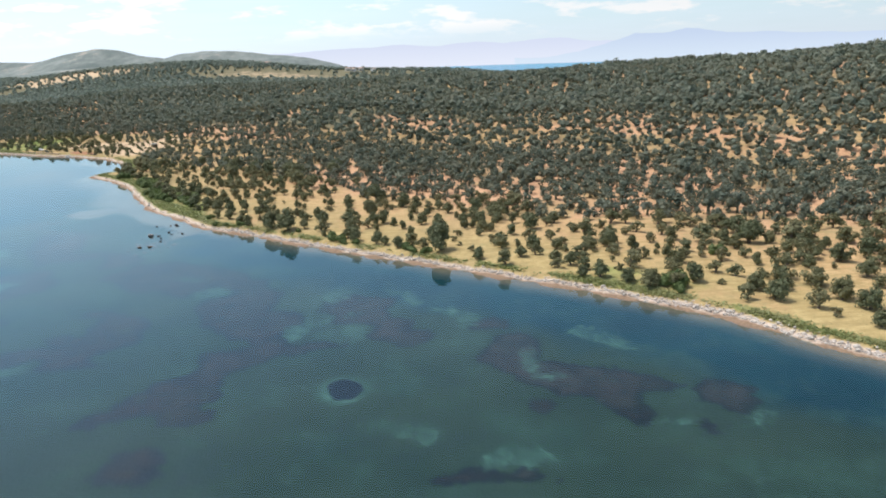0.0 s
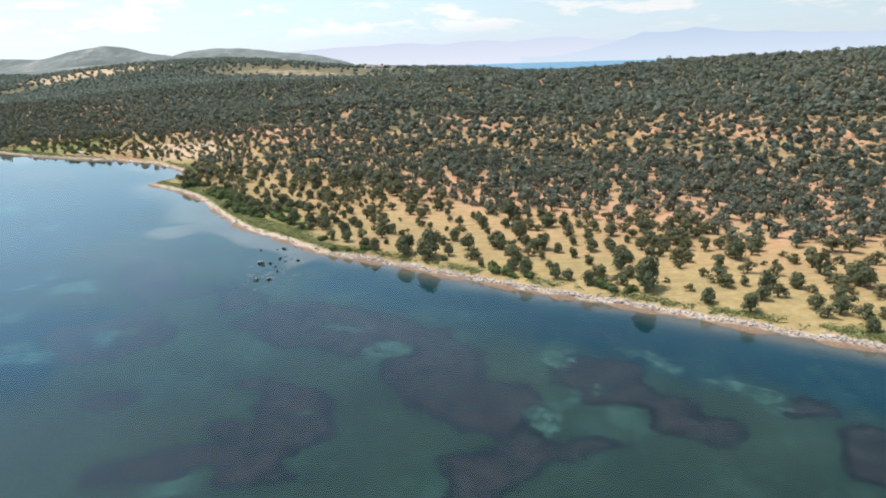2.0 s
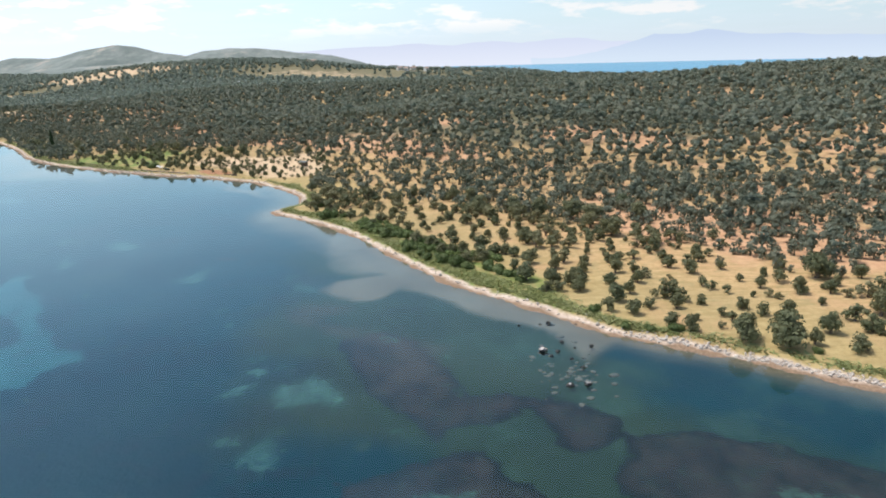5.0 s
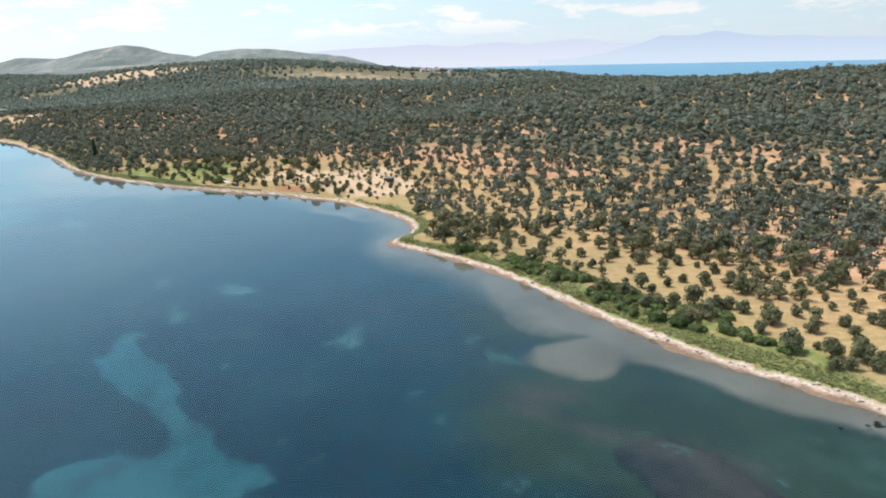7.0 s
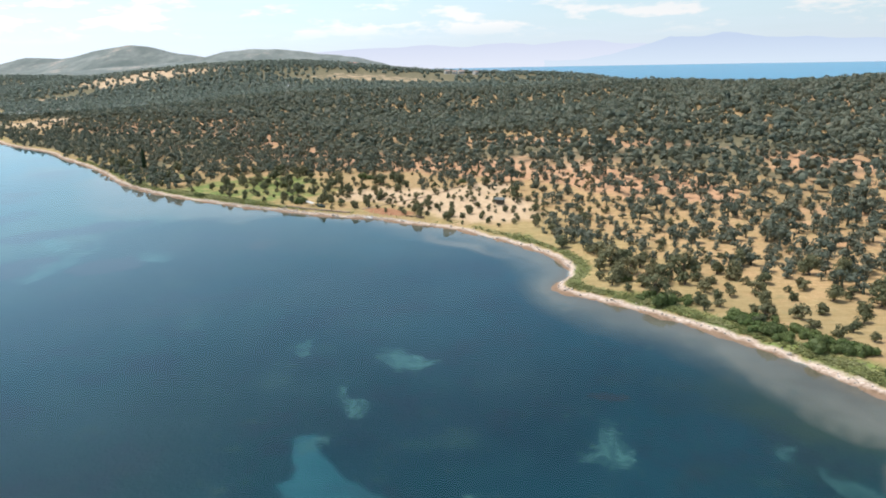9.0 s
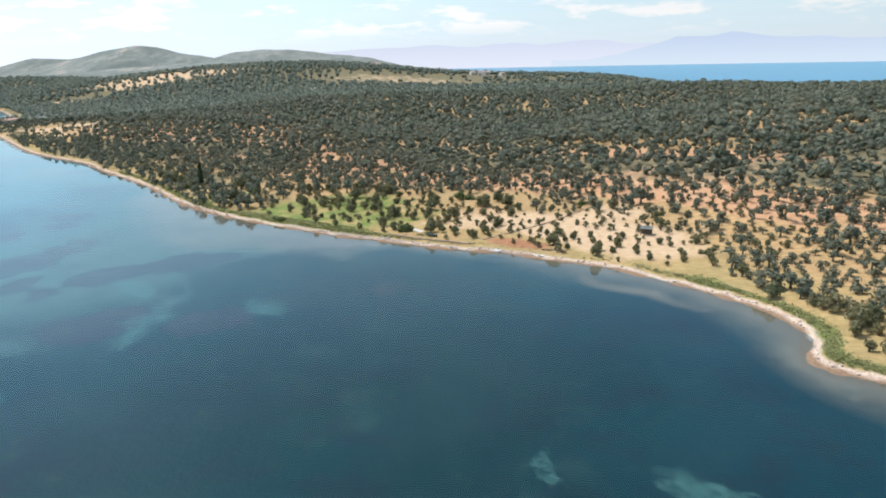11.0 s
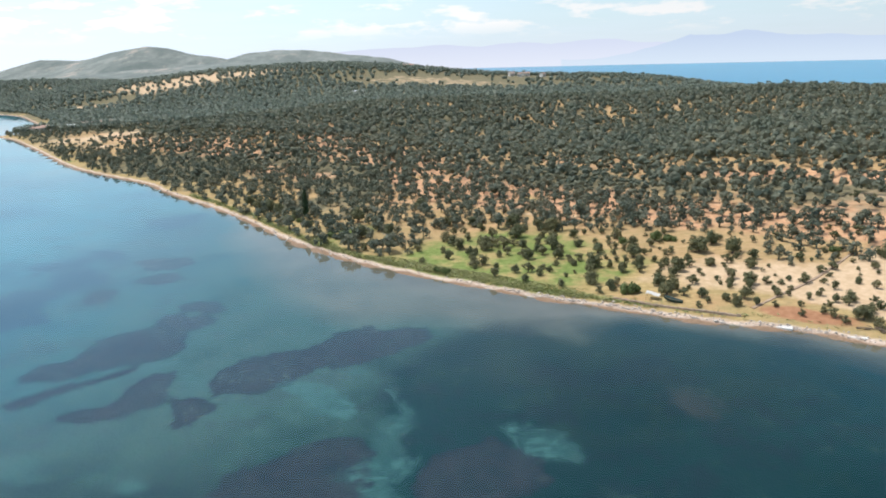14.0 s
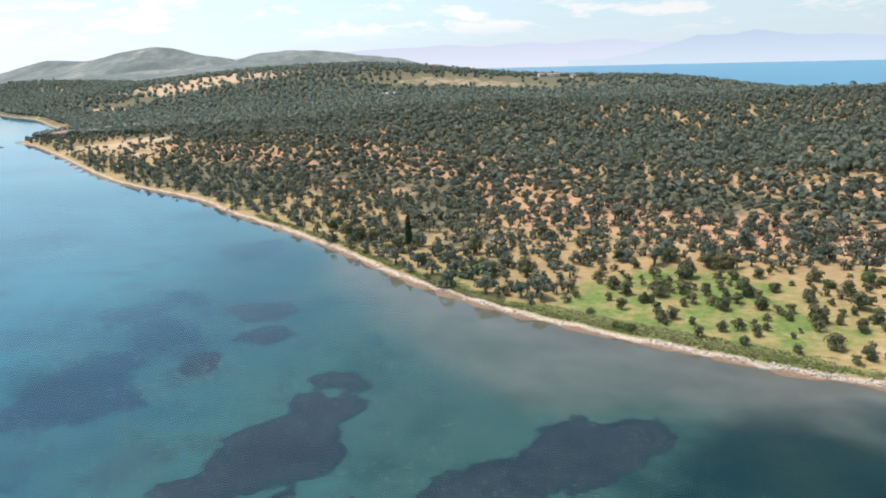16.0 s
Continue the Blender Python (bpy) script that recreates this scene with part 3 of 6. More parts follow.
WEED_E = [[(-52.4, 95.3), (-49.5, 96.0), (-46.5, 94.8), (-43.4, 92.4), (-41.2, 90.8), (-40.5, 87.8), (-41.0, 86.5), (-39.8, 84.5), (-40.0, 82.7), (-41.6, 81.6), (-43.3, 79.7),
    (-43.7, 78.3), (-43.2, 76.8), (-40.9, 75.6), (-40.8, 75.1), (-49.3, 75.7), (-49.2, 77.2), (-50.9, 78.3), (-52.6, 77.6), (-53.5, 76.0), (-60.7, 76.4), (-60.7, 78.6), (-56.5, 80.5),
    (-55.4, 81.7), (-51.0, 82.4), (-50.0, 82.8), (-47.5, 83.1), (-48.2, 85.1), (-49.1, 88.5), (-48.0, 91.3), (-48.9, 93.3), (-51.7, 93.5)], [(-83.0, 115.0), (-76.3, 115.4), (-69.5,
    115.8), (-65.7, 113.3), (-64.4, 109.3), (-67.8, 107.0), (-70.4, 104.6), (-73.5, 102.5), (-77.5, 105.3), (-81.8, 111.0)], [(-67.6, 90.7), (-67.1, 93.6), (-63.7, 94.1), (-62.7,
    93.1), (-64.0, 92.0), (-63.9, 90.2), (-66.0, 89.8)]]
WEED_F = [[(-78.0, 114.4), (-76.8, 117.3), (-73.4, 118.3), (-69.2, 119.2), (-67.8, 117.2), (-68.8, 114.4), (-71.0, 113.4), (-73.3, 113.0), (-74.5, 113.6)], [(-80.5, 110.3), (-78.5,
    111.2), (-75.3, 111.5), (-73.8, 108.9), (-74.0, 107.0), (-71.8, 105.5), (-71.3, 106.0), (-70.7, 109.7), (-68.6, 110.6), (-66.5, 112.5), (-64.5, 111.9), (-63.9, 109.2), (-64.7,
    106.9), (-66.2, 106.4), (-67.2, 105.3), (-68.6, 104.5), (-69.0, 102.8), (-68.5, 102.2), (-75.8, 102.7), (-77.4, 103.8), (-78.0, 106.4), (-79.7, 106.9), (-81.1, 108.4)], [(-31.9,
    51.6), (-31.4, 55.0), (-28.8, 56.1), (-26.2, 54.6), (-26.1, 52.8), (-24.1, 51.0), (-22.4, 50.0), (-31.3, 50.6)]]
WEED_G = [[(-86.2, 147.7), (-80.0, 150.8), (-76.1, 146.8), (-72.0, 137.8), (-70.0, 130.4), (-65.8, 130.9), (-61.3, 129.7), (-56.9, 126.9), (-54.8, 124.1), (-55.5, 120.6), (-57.5,
    119.4), (-60.0, 119.0), (-61.5, 120.0), (-62.3, 125.8), (-64.3, 127.2), (-67.6, 125.1), (-72.1, 124.0), (-73.7, 122.2), (-76.3, 126.1), (-79.9, 131.2), (-83.2, 136.8)], [(-115.7,
    192.1), (-113.3, 193.1), (-111.5, 191.4), (-113.2, 190.4)]]
WEED_H = [[(-270.4, 283.9), (-270.8, 287.6), (-265.0, 291.2), (-265.3, 295.5), (-264.6, 300.1), (-258.3, 303.4), (-257.3, 305.9), (-253.9, 301.8), (-250.6, 300.3), (-249.9, 295.6),
    (-252.0, 291.4), (-254.8, 289.5), (-259.2, 287.8), (-261.6, 284.2), (-265.4, 283.6), (-268.2, 282.8)], [(-279.0, 321.5), (-278.3, 325.9), (-274.6, 326.6), (-272.8, 323.7), (-273.6,
    320.4), (-277.2, 320.0)], [(-267.3, 275.8), (-265.8, 278.5), (-262.0, 281.6), (-257.9, 284.9), (-254.2, 288.5), (-253.8, 286.2), (-258.3, 282.2), (-261.8, 278.3), (-264.4, 274.5)],
    [(-258.6, 272.0), (-256.0, 274.1), (-252.1, 275.3), (-251.9, 278.5), (-252.2, 281.0), (-251.3, 282.7), (-249.8, 285.3), (-247.2, 286.1), (-246.6, 283.3), (-246.9, 280.7), (-245.1,
    276.5), (-246.0, 275.0), (-248.0, 274.3), (-247.9, 272.1), (-250.5, 271.6), (-253.9, 271.1)]]
WEED_I = [[(-243.8, 274.9), (-242.9, 276.8), (-239.7, 276.2), (-237.5, 273.8), (-239.1, 271.7), (-240.1, 268.3), (-242.0, 269.7)], [(-240.4, 281.2), (-240.3, 286.6), (-237.6,
    289.4), (-234.5, 291.3), (-229.4, 292.0), (-226.3, 295.1), (-224.9, 298.5), (-219.5, 301.8), (-215.6, 299.1), (-211.8, 300.8), (-209.6, 299.1), (-209.6, 294.0), (-213.5, 291.0),
    (-216.9, 288.1), (-220.9, 285.4), (-225.1, 285.7), (-228.0, 283.1), (-229.8, 279.7), (-233.2, 277.4), (-237.8, 277.7), (-239.2, 278.6)], [(-224.3, 260.2), (-223.4, 263.0), (-221.1,
    265.3), (-217.0, 264.5), (-215.5, 262.0), (-216.0, 258.7), (-217.7, 256.7), (-218.8, 255.6), (-224.8, 255.8), (-228.5, 256.7), (-226.4, 258.2)], [(-209.2, 258.4), (-206.5, 261.6),
    (-202.5, 262.5), (-199.6, 260.1), (-199.5, 256.8), (-197.5, 254.5), (-210.2, 255.1)]]
WEED_J = [[(-279.0, 348.5), (-276.1, 349.9), (-268.5, 350.9), (-264.5, 347.3), (-264.8, 343.3), (-268.3, 340.0), (-273.6, 340.4), (-277.0, 345.1)], [(-273.0, 331.0), (-272.1,
    334.8), (-268.7, 337.2), (-264.6, 336.9), (-262.9, 333.6), (-264.1, 329.6), (-267.7, 328.9), (-270.1, 330.8)], [(-278.7, 320.1), (-277.1, 323.1), (-274.9, 324.5), (-272.5, 322.2),
    (-273.2, 319.1), (-275.4, 317.8)], [(-257.2, 314.8), (-255.4, 316.6), (-253.0, 317.8), (-250.3, 317.2), (-249.2, 314.8), (-248.4, 315.2), (-247.0, 313.2), (-248.8, 310.6), (-251.3,
    311.6), (-253.9, 312.7), (-256.0, 312.8)], [(-259.1, 307.8), (-257.8, 311.1), (-255.3, 311.0), (-252.6, 309.1), (-251.1, 309.9), (-247.7, 307.1), (-248.1, 304.0), (-251.0, 302.6),
    (-252.9, 300.5), (-254.9, 303.6), (-257.4, 305.3)]]
WEED_K = [[(-270.5, 286.7), (-265.3, 289.9), (-265.8, 293.4), (-264.2, 297.0), (-261.7, 301.0), (-256.1, 302.2), (-253.0, 301.3), (-251.8, 298.4), (-249.4, 296.3), (-249.1, 293.7),
    (-250.2, 291.4), (-253.1, 289.8), (-256.7, 288.4), (-258.8, 286.9), (-259.9, 286.2)], [(-226.9, 293.8), (-225.6, 297.7), (-221.8, 299.6), (-218.2, 299.4), (-214.5, 299.9), (-210.0,
    300.4), (-209.9, 298.2), (-208.1, 297.4), (-209.2, 296.1), (-210.9, 293.0), (-217.1, 289.8), (-223.9, 287.9), (-227.5, 284.7), (-237.5, 285.2), (-237.5, 288.5), (-233.2, 290.6),
    (-229.8, 291.6)]]
WEED_L = [[(-299.4, 309.3), (-298.1, 312.6), (-295.9, 316.2), (-296.5, 322.2), (-295.9, 326.6), (-291.2, 328.6), (-286.9, 327.1), (-284.1, 322.5), (-285.5, 319.5), (-281.3, 313.4),
    (-279.5, 309.0), (-280.5, 305.8), (-284.1, 305.2), (-285.6, 303.8), (-291.0, 302.6), (-295.1, 302.1)], [(-292.4, 333.6), (-292.8, 341.8), (-290.8, 344.6), (-286.4, 344.3), (-282.2,
    338.2), (-279.4, 332.7), (-282.5, 328.0), (-284.5, 325.8), (-289.3, 328.5)], [(-305.2, 345.7), (-298.3, 350.0), (-293.3, 351.2), (-289.7, 347.7), (-291.7, 341.7), (-297.6, 340.7)],
    [(-295.3, 394.9), (-279.3, 402.1), (-276.8, 390.3), (-281.5, 380.4), (-287.7, 383.5)], [(-299.2, 360.6), (-290.6, 359.8), (-282.3, 352.0), (-282.4, 348.7), (-289.3, 352.6)],
    [(-288.1, 290.4), (-286.9, 291.1), (-285.9, 289.5), (-287.2, 289.0)]]
WEED_M = [[(-23.2, 76.1), (-23.7, 72.8), (-25.0, 71.2), (-25.8, 69.2), (-24.4, 66.6), (-24.7, 64.8), (-27.1, 63.9), (-24.0, 63.0), (-24.3, 61.0), (-26.4, 59.8), (-28.7, 60.0),
    (-29.8, 62.6), (-31.8, 63.2), (-33.4, 62.0), (-35.0, 61.0), (-35.8, 60.5), (-37.7, 60.6), (-37.1, 63.1), (-35.2, 64.7), (-33.3, 67.3), (-33.3, 69.3), (-30.4, 71.1), (-28.5, 72.6),
    (-29.5, 75.7), (-29.1, 78.1), (-26.4, 78.6)], [(-52.7, 84.4), (-51.3, 86.6), (-48.5, 85.3), (-47.8, 82.5), (-50.2, 81.4)], [(-67.1, 91.4), (-66.2, 93.5), (-62.6, 92.6), (-62.9,
    89.3), (-65.1, 89.5)], [(-56.6, 115.1), (-54.8, 120.7), (-47.5, 121.4), (-39.3, 117.3), (-33.1, 112.4), (-29.0, 106.8), (-31.7, 102.4), (-37.9, 101.9), (-43.0, 103.6), (-49.2,
    105.4), (-53.4, 108.3)]]
WEED_N = [[(-232.3, 253.6), (-230.6, 258.8), (-225.9, 261.3), (-220.1, 264.0), (-216.2, 260.7), (-215.6, 254.3), (-216.7, 250.3), (-220.9, 247.5), (-225.7, 247.0), (-229.7,
    249.4)], [(-211.3, 254.1), (-210.3, 258.5), (-206.1, 262.1), (-201.3, 263.8), (-196.7, 260.5), (-195.8, 254.9), (-199.7, 251.7), (-204.7, 250.1), (-209.4, 251.0)]]
SAND_A = [[(-20.9, 85.9), (-19.6, 86.7), (-18.0, 86.3), (-16.4, 88.2), (-15.5, 89.6), (-14.6, 88.6), (-15.3, 86.9), (-17.4, 85.4), (-18.5, 83.4), (-18.3, 81.8), (-19.8, 80.8),
    (-20.6, 81.7), (-20.5, 83.5)], [(-13.7, 90.7), (-13.0, 91.3), (-11.6, 89.8), (-13.3, 90.1)], [(-38.8, 103.0), (-36.0, 105.5), (-34.8, 105.9), (-34.6, 104.1), (-32.7, 102.7),
    (-31.9, 101.4), (-33.5, 101.1), (-35.7, 101.6), (-37.6, 100.5), (-38.1, 101.7)], [(-26.7, 104.4), (-26.0, 104.0), (-27.0, 102.7), (-27.7, 103.2)], [(-44.6, 111.8), (-41.4, 111.0),
    (-38.7, 110.8), (-38.0, 109.0), (-40.1, 110.1), (-42.7, 110.6)], [(-29.0, 103.9), (-27.9, 104.5), (-27.3, 103.2), (-28.4, 102.5)], [(-44.9, 87.3), (-42.9, 88.3), (-42.8, 87.6),
    (-44.4, 86.9)], [(-14.0, 67.0), (-12.6, 67.5), (-10.8, 64.2), (-9.6, 63.7), (-11.3, 63.0), (-13.2, 64.4)], [(-8.8, 58.4), (-6.7, 59.0), (-2.9, 57.9), (-3.3, 55.5), (-5.6, 56.6),
    (-7.7, 57.3)]]
SAND_B = [[(-3.2, 56.9), (-1.8, 57.8), (-0.3, 56.7), (-1.2, 54.8), (-2.5, 54.0), (-3.3, 54.5)], [(2.3, 51.9), (4.5, 53.5), (6.9, 54.2), (8.6, 54.0), (9.4, 52.2), (9.3, 50.5), (7.7,
    49.8), (6.4, 50.7), (5.0, 50.4), (3.0, 50.1)], [(28.7, 55.7), (31.0, 57.6), (32.3, 57.0), (31.2, 55.5), (29.2, 54.7), (28.2, 53.8)], [(19.6, 56.0), (23.2, 57.0), (23.9, 56.2),
    (21.5, 55.6)], [(10.6, 69.1), (13.0, 68.5), (13.9, 67.0), (12.1, 67.2)], [(-17.3, 99.5), (-14.5, 100.4), (-12.7, 99.4), (-14.8, 98.8), (-17.0, 96.5), (-17.4, 97.5)], [(-8.4,
    100.6), (-4.3, 98.7), (-2.0, 94.7), (-3.0, 93.8), (-5.1, 96.5), (-8.2, 99.0)], [(-1.6, 91.3), (1.9, 91.0), (4.3, 87.6), (4.8, 85.3), (3.1, 84.3), (2.1, 86.7), (0.5, 89.2), (-1.8,
    89.4)]]
SAND_C = [[(-75.9, 112.1), (-74.4, 113.1), (-73.2, 112.4), (-71.0, 112.8), (-69.3, 112.9), (-69.8, 111.7), (-71.9, 111.3), (-71.3, 108.3), (-72.4, 106.5), (-73.8, 107.0), (-74.5,
    109.9)], [(-93.0, 119.3), (-90.7, 121.5), (-89.1, 121.3), (-88.8, 119.4), (-89.8, 117.0), (-91.2, 117.7)], [(-91.5, 130.1), (-90.7, 132.0), (-92.8, 134.3), (-91.3, 135.3), (-89.9,
    132.8), (-87.8, 131.8), (-89.4, 136.4), (-88.0, 138.2), (-85.8, 135.2), (-83.3, 130.6), (-84.3, 129.0), (-86.0, 130.0), (-87.8, 130.5), (-89.3, 129.4)], [(-80.4, 127.9), (-79.6,
    129.1), (-79.0, 127.8), (-79.4, 126.6)], [(-79.1, 123.2), (-76.7, 124.0), (-74.9, 123.2), (-77.1, 122.5)], [(-73.1, 134.9), (-71.2, 133.1), (-69.2, 130.0), (-70.7, 130.8)],
    [(-80.7, 149.4), (-78.1, 147.7), (-79.4, 146.6)], [(-99.6, 132.2), (-96.8, 135.2), (-95.2, 136.0), (-94.8, 133.8), (-96.7, 132.9)]]
SAND_D = [[(-96.4, 123.2), (-94.0, 124.5), (-93.9, 122.4), (-95.3, 122.1)], [(-97.8, 142.5), (-95.6, 143.6), (-95.2, 141.9)], [(-86.0, 107.3), (-85.5, 109.2), (-82.4, 109.5),
    (-81.4, 107.5), (-78.5, 106.4), (-77.4, 103.8), (-75.8, 102.7), (-85.1, 103.3), (-85.9, 105.0), (-84.6, 105.4), (-84.5, 106.4)], [(-120.0, 178.5), (-117.0, 180.6), (-116.3, 184.3),
    (-115.5, 185.5), (-114.9, 178.1), (-115.8, 176.4)], [(-107.2, 160.6), (-106.4, 162.7), (-105.2, 163.0), (-105.5, 161.5)], [(-104.8, 155.5), (-102.8, 156.3), (-102.6, 154.5)],
    [(-96.8, 139.5), (-94.8, 140.1), (-94.0, 139.5), (-94.4, 138.1), (-96.5, 138.2)], [(-92.9, 140.2), (-92.2, 141.4), (-90.9, 139.8), (-91.6, 139.2)], [(-88.1, 135.6), (-87.3, 135.9),
    (-85.9, 135.0), (-86.0, 134.4), (-88.0, 134.5)], [(-82.0, 151.6), (-80.3, 152.3), (-80.8, 150.8)], [(-72.7, 142.4), (-71.8, 143.4), (-72.1, 141.3)]]
SAND_E = [[(-119.5, 178.6), (-117.4, 179.3), (-116.4, 181.1), (-116.1, 184.3), (-115.1, 186.1), (-114.2, 184.2), (-114.9, 182.3), (-113.9, 179.7), (-113.7, 178.0), (-115.1, 176.0),
    (-116.8, 176.4), (-117.8, 177.3), (-119.2, 177.7)], [(-119.7, 187.6), (-118.5, 188.1), (-118.2, 186.9)], [(-150.7, 183.6), (-147.4, 184.7), (-146.3, 184.0), (-147.4, 181.5),
    (-149.9, 181.0)], [(-155.3, 210.1), (-152.9, 212.9), (-152.9, 211.0), (-152.3, 207.7), (-152.8, 206.0), (-154.4, 207.8)], [(-142.4, 205.0), (-141.4, 207.6), (-138.0, 206.3),
    (-135.5, 204.1), (-133.8, 203.4), (-136.9, 200.7), (-140.1, 200.9), (-141.0, 202.9)], [(-147.2, 195.9), (-146.7, 197.6), (-145.7, 193.3), (-143.0, 192.4), (-142.3, 189.3), (-144.2,
    187.9), (-145.6, 190.2)], [(-132.6, 172.2), (-131.4, 172.7), (-131.6, 171.3)]]
SAND_F = [[(-231.3, 280.0), (-229.1, 282.3), (-222.7, 278.8), (-218.8, 272.9), (-218.6, 268.9), (-221.9, 270.4), (-226.9, 276.2)], [(-222.3, 284.0), (-219.3, 284.8), (-214.4,
    278.2), (-211.0, 271.0), (-212.4, 267.2), (-214.8, 265.7), (-212.2, 269.7), (-214.1, 275.3), (-217.8, 281.5)], [(-219.7, 256.4), (-217.8, 258.4), (-216.8, 260.5), (-215.4, 259.3),
    (-216.6, 254.8)], [(-216.4, 254.2), (-212.8, 256.0), (-211.9, 250.1), (-213.3, 245.0), (-215.3, 244.3)], [(-199.3, 263.9), (-197.8, 266.2), (-196.7, 267.9), (-194.4, 262.4),
    (-195.9, 262.1)], [(-243.4, 255.8), (-242.4, 257.8), (-240.1, 256.6), (-239.9, 253.3)], [(-216.5, 257.7), (-214.2, 259.7), (-210.1, 260.6), (-210.2, 257.4), (-212.8, 255.3),
    (-217.6, 255.5)], [(-200.7, 266.8), (-198.5, 268.0), (-197.2, 265.3), (-194.8, 265.2), (-194.5, 263.3), (-193.1, 260.9), (-193.2, 259.2), (-196.1, 258.8), (-197.7, 260.0), (-198.7,
    261.7), (-199.1, 263.5)]]
SAND_G = [[(-45.2, 112.2), (-39.6, 110.2), (-39.3, 108.7), (-44.3, 110.3)], [(-17.2, 96.1), (-15.4, 98.4), (-12.8, 97.7), (-14.7, 95.9), (-16.2, 94.1)], [(-5.2, 96.9), (-3.2,
    95.5), (-1.2, 94.0), (-3.3, 92.3), (-4.9, 93.7)], [(1.9, 88.0), (4.3, 89.0), (6.1, 86.7), (4.4, 82.9), (2.6, 83.5)], [(15.8, 80.7), (18.9, 82.2), (20.0, 79.9), (22.6, 76.8), (24.9,
    73.4), (21.1, 74.1), (18.5, 77.3), (16.5, 78.3)], [(10.3, 75.9), (11.4, 75.6), (10.9, 71.9), (11.1, 69.3), (13.1, 66.7), (10.6, 66.9), (9.4, 69.1), (9.5, 72.3)], [(-55.1, 74.8),
    (-53.1, 76.5), (-49.3, 77.1), (-51.2, 74.9), (-54.2, 74.0)], [(-13.4, 90.8), (-11.0, 90.2), (-11.2, 88.8), (-13.2, 89.0)]]
DIM_IN = [[(-217.7, 261.8), (-215.4, 265.8), (-214.3, 272.5), (-211.0, 269.9), (-212.3, 263.5), (-213.2, 254.2), (-214.2, 249.4), (-215.9, 250.2)], [(-196.0, 262.5), (-193.7,
    265.5), (-190.9, 262.2), (-192.4, 257.4), (-194.9, 258.5)]]
DIM = [[(-13.5, 85.6), (-11.5, 86.6), (-9.2, 85.8), (-9.9, 83.2), (-11.8, 82.3), (-13.2, 83.0)], [(-38.6, 104.3), (-35.9, 105.8), (-33.1, 102.9), (-32.5, 101.2), (-34.5, 100.1),
    (-37.1, 100.1), (-38.2, 101.7)], [(-49.7, 85.8), (-48.2, 86.7), (-47.5, 83.1), (-48.8, 81.7), (-50.5, 81.4), (-50.5, 82.3), (-48.6, 83.1)], [(-13.6, 82.5), (-12.4, 85.2), (-8.6,
    84.8), (-9.2, 81.1), (-11.3, 80.4)], [(-97.5, 175.1), (-95.5, 175.6), (-95.2, 173.9), (-94.2, 171.4), (-92.6, 170.3), (-92.5, 168.5), (-94.4, 169.1), (-96.1, 171.1), (-97.3,
    173.1)], [(-98.8, 179.2), (-96.7, 179.7), (-96.8, 177.7), (-99.1, 177.0)], [(-82.0, 145.7), (-79.8, 145.0), (-77.8, 145.8), (-77.0, 144.0), (-79.8, 142.6), (-81.7, 143.2)],
    [(-260.3, 281.5), (-257.7, 284.5), (-251.5, 289.9), (-248.7, 291.8), (-248.3, 288.1), (-252.0, 284.5), (-255.9, 280.4), (-261.4, 275.9), (-263.2, 273.7)]]
DIM_ON = [[(-245.7, 280.6), (-245.3, 284.1), (-240.6, 282.0), (-240.2, 277.8), (-242.0, 276.3), (-244.2, 277.2)], [(-260.6, 262.0), (-257.3, 263.0), (-253.5, 259.5), (-252.9,
    257.2), (-257.8, 257.4)], [(-249.6, 259.3), (-245.7, 260.2), (-242.4, 256.7), (-247.9, 257.0)], [(-238.6, 245.6), (-236.9, 248.0), (-233.9, 249.6), (-228.5, 246.7), (-228.5,
    245.0), (-233.0, 243.7), (-233.5, 240.7), (-236.2, 241.6)], [(-226.3, 228.1), (-225.7, 230.4), (-224.0, 232.1), (-223.1, 228.5), (-221.5, 228.4), (-222.5, 226.8)], [(-92.4, 132.2),
    (-87.9, 138.1), (-84.8, 133.3), (-87.0, 130.2)], [(-92.8, 120.2), (-90.3, 123.0), (-90.0, 118.0)], [(-75.2, 109.2), (-73.0, 111.1), (-71.7, 110.0), (-73.0, 107.6)], [(-141.8,
    202.6), (-143.1, 209.8), (-135.9, 205.5), (-136.6, 200.8)], [(-231.3, 279.8), (-227.5, 280.4), (-224.1, 278.5), (-220.8, 275.9), (-219.0, 272.7), (-219.5, 269.9), (-221.4, 268.6),
    (-223.7, 270.1), (-225.9, 274.6), (-228.5, 277.1)]]
HOLE = [[(-13.1, 66.9), (-12.4, 68.8), (-11.2, 69.2), (-9.6, 68.3), (-8.6, 66.5), (-9.4, 64.6), (-10.8, 64.0), (-12.3, 64.9)]]
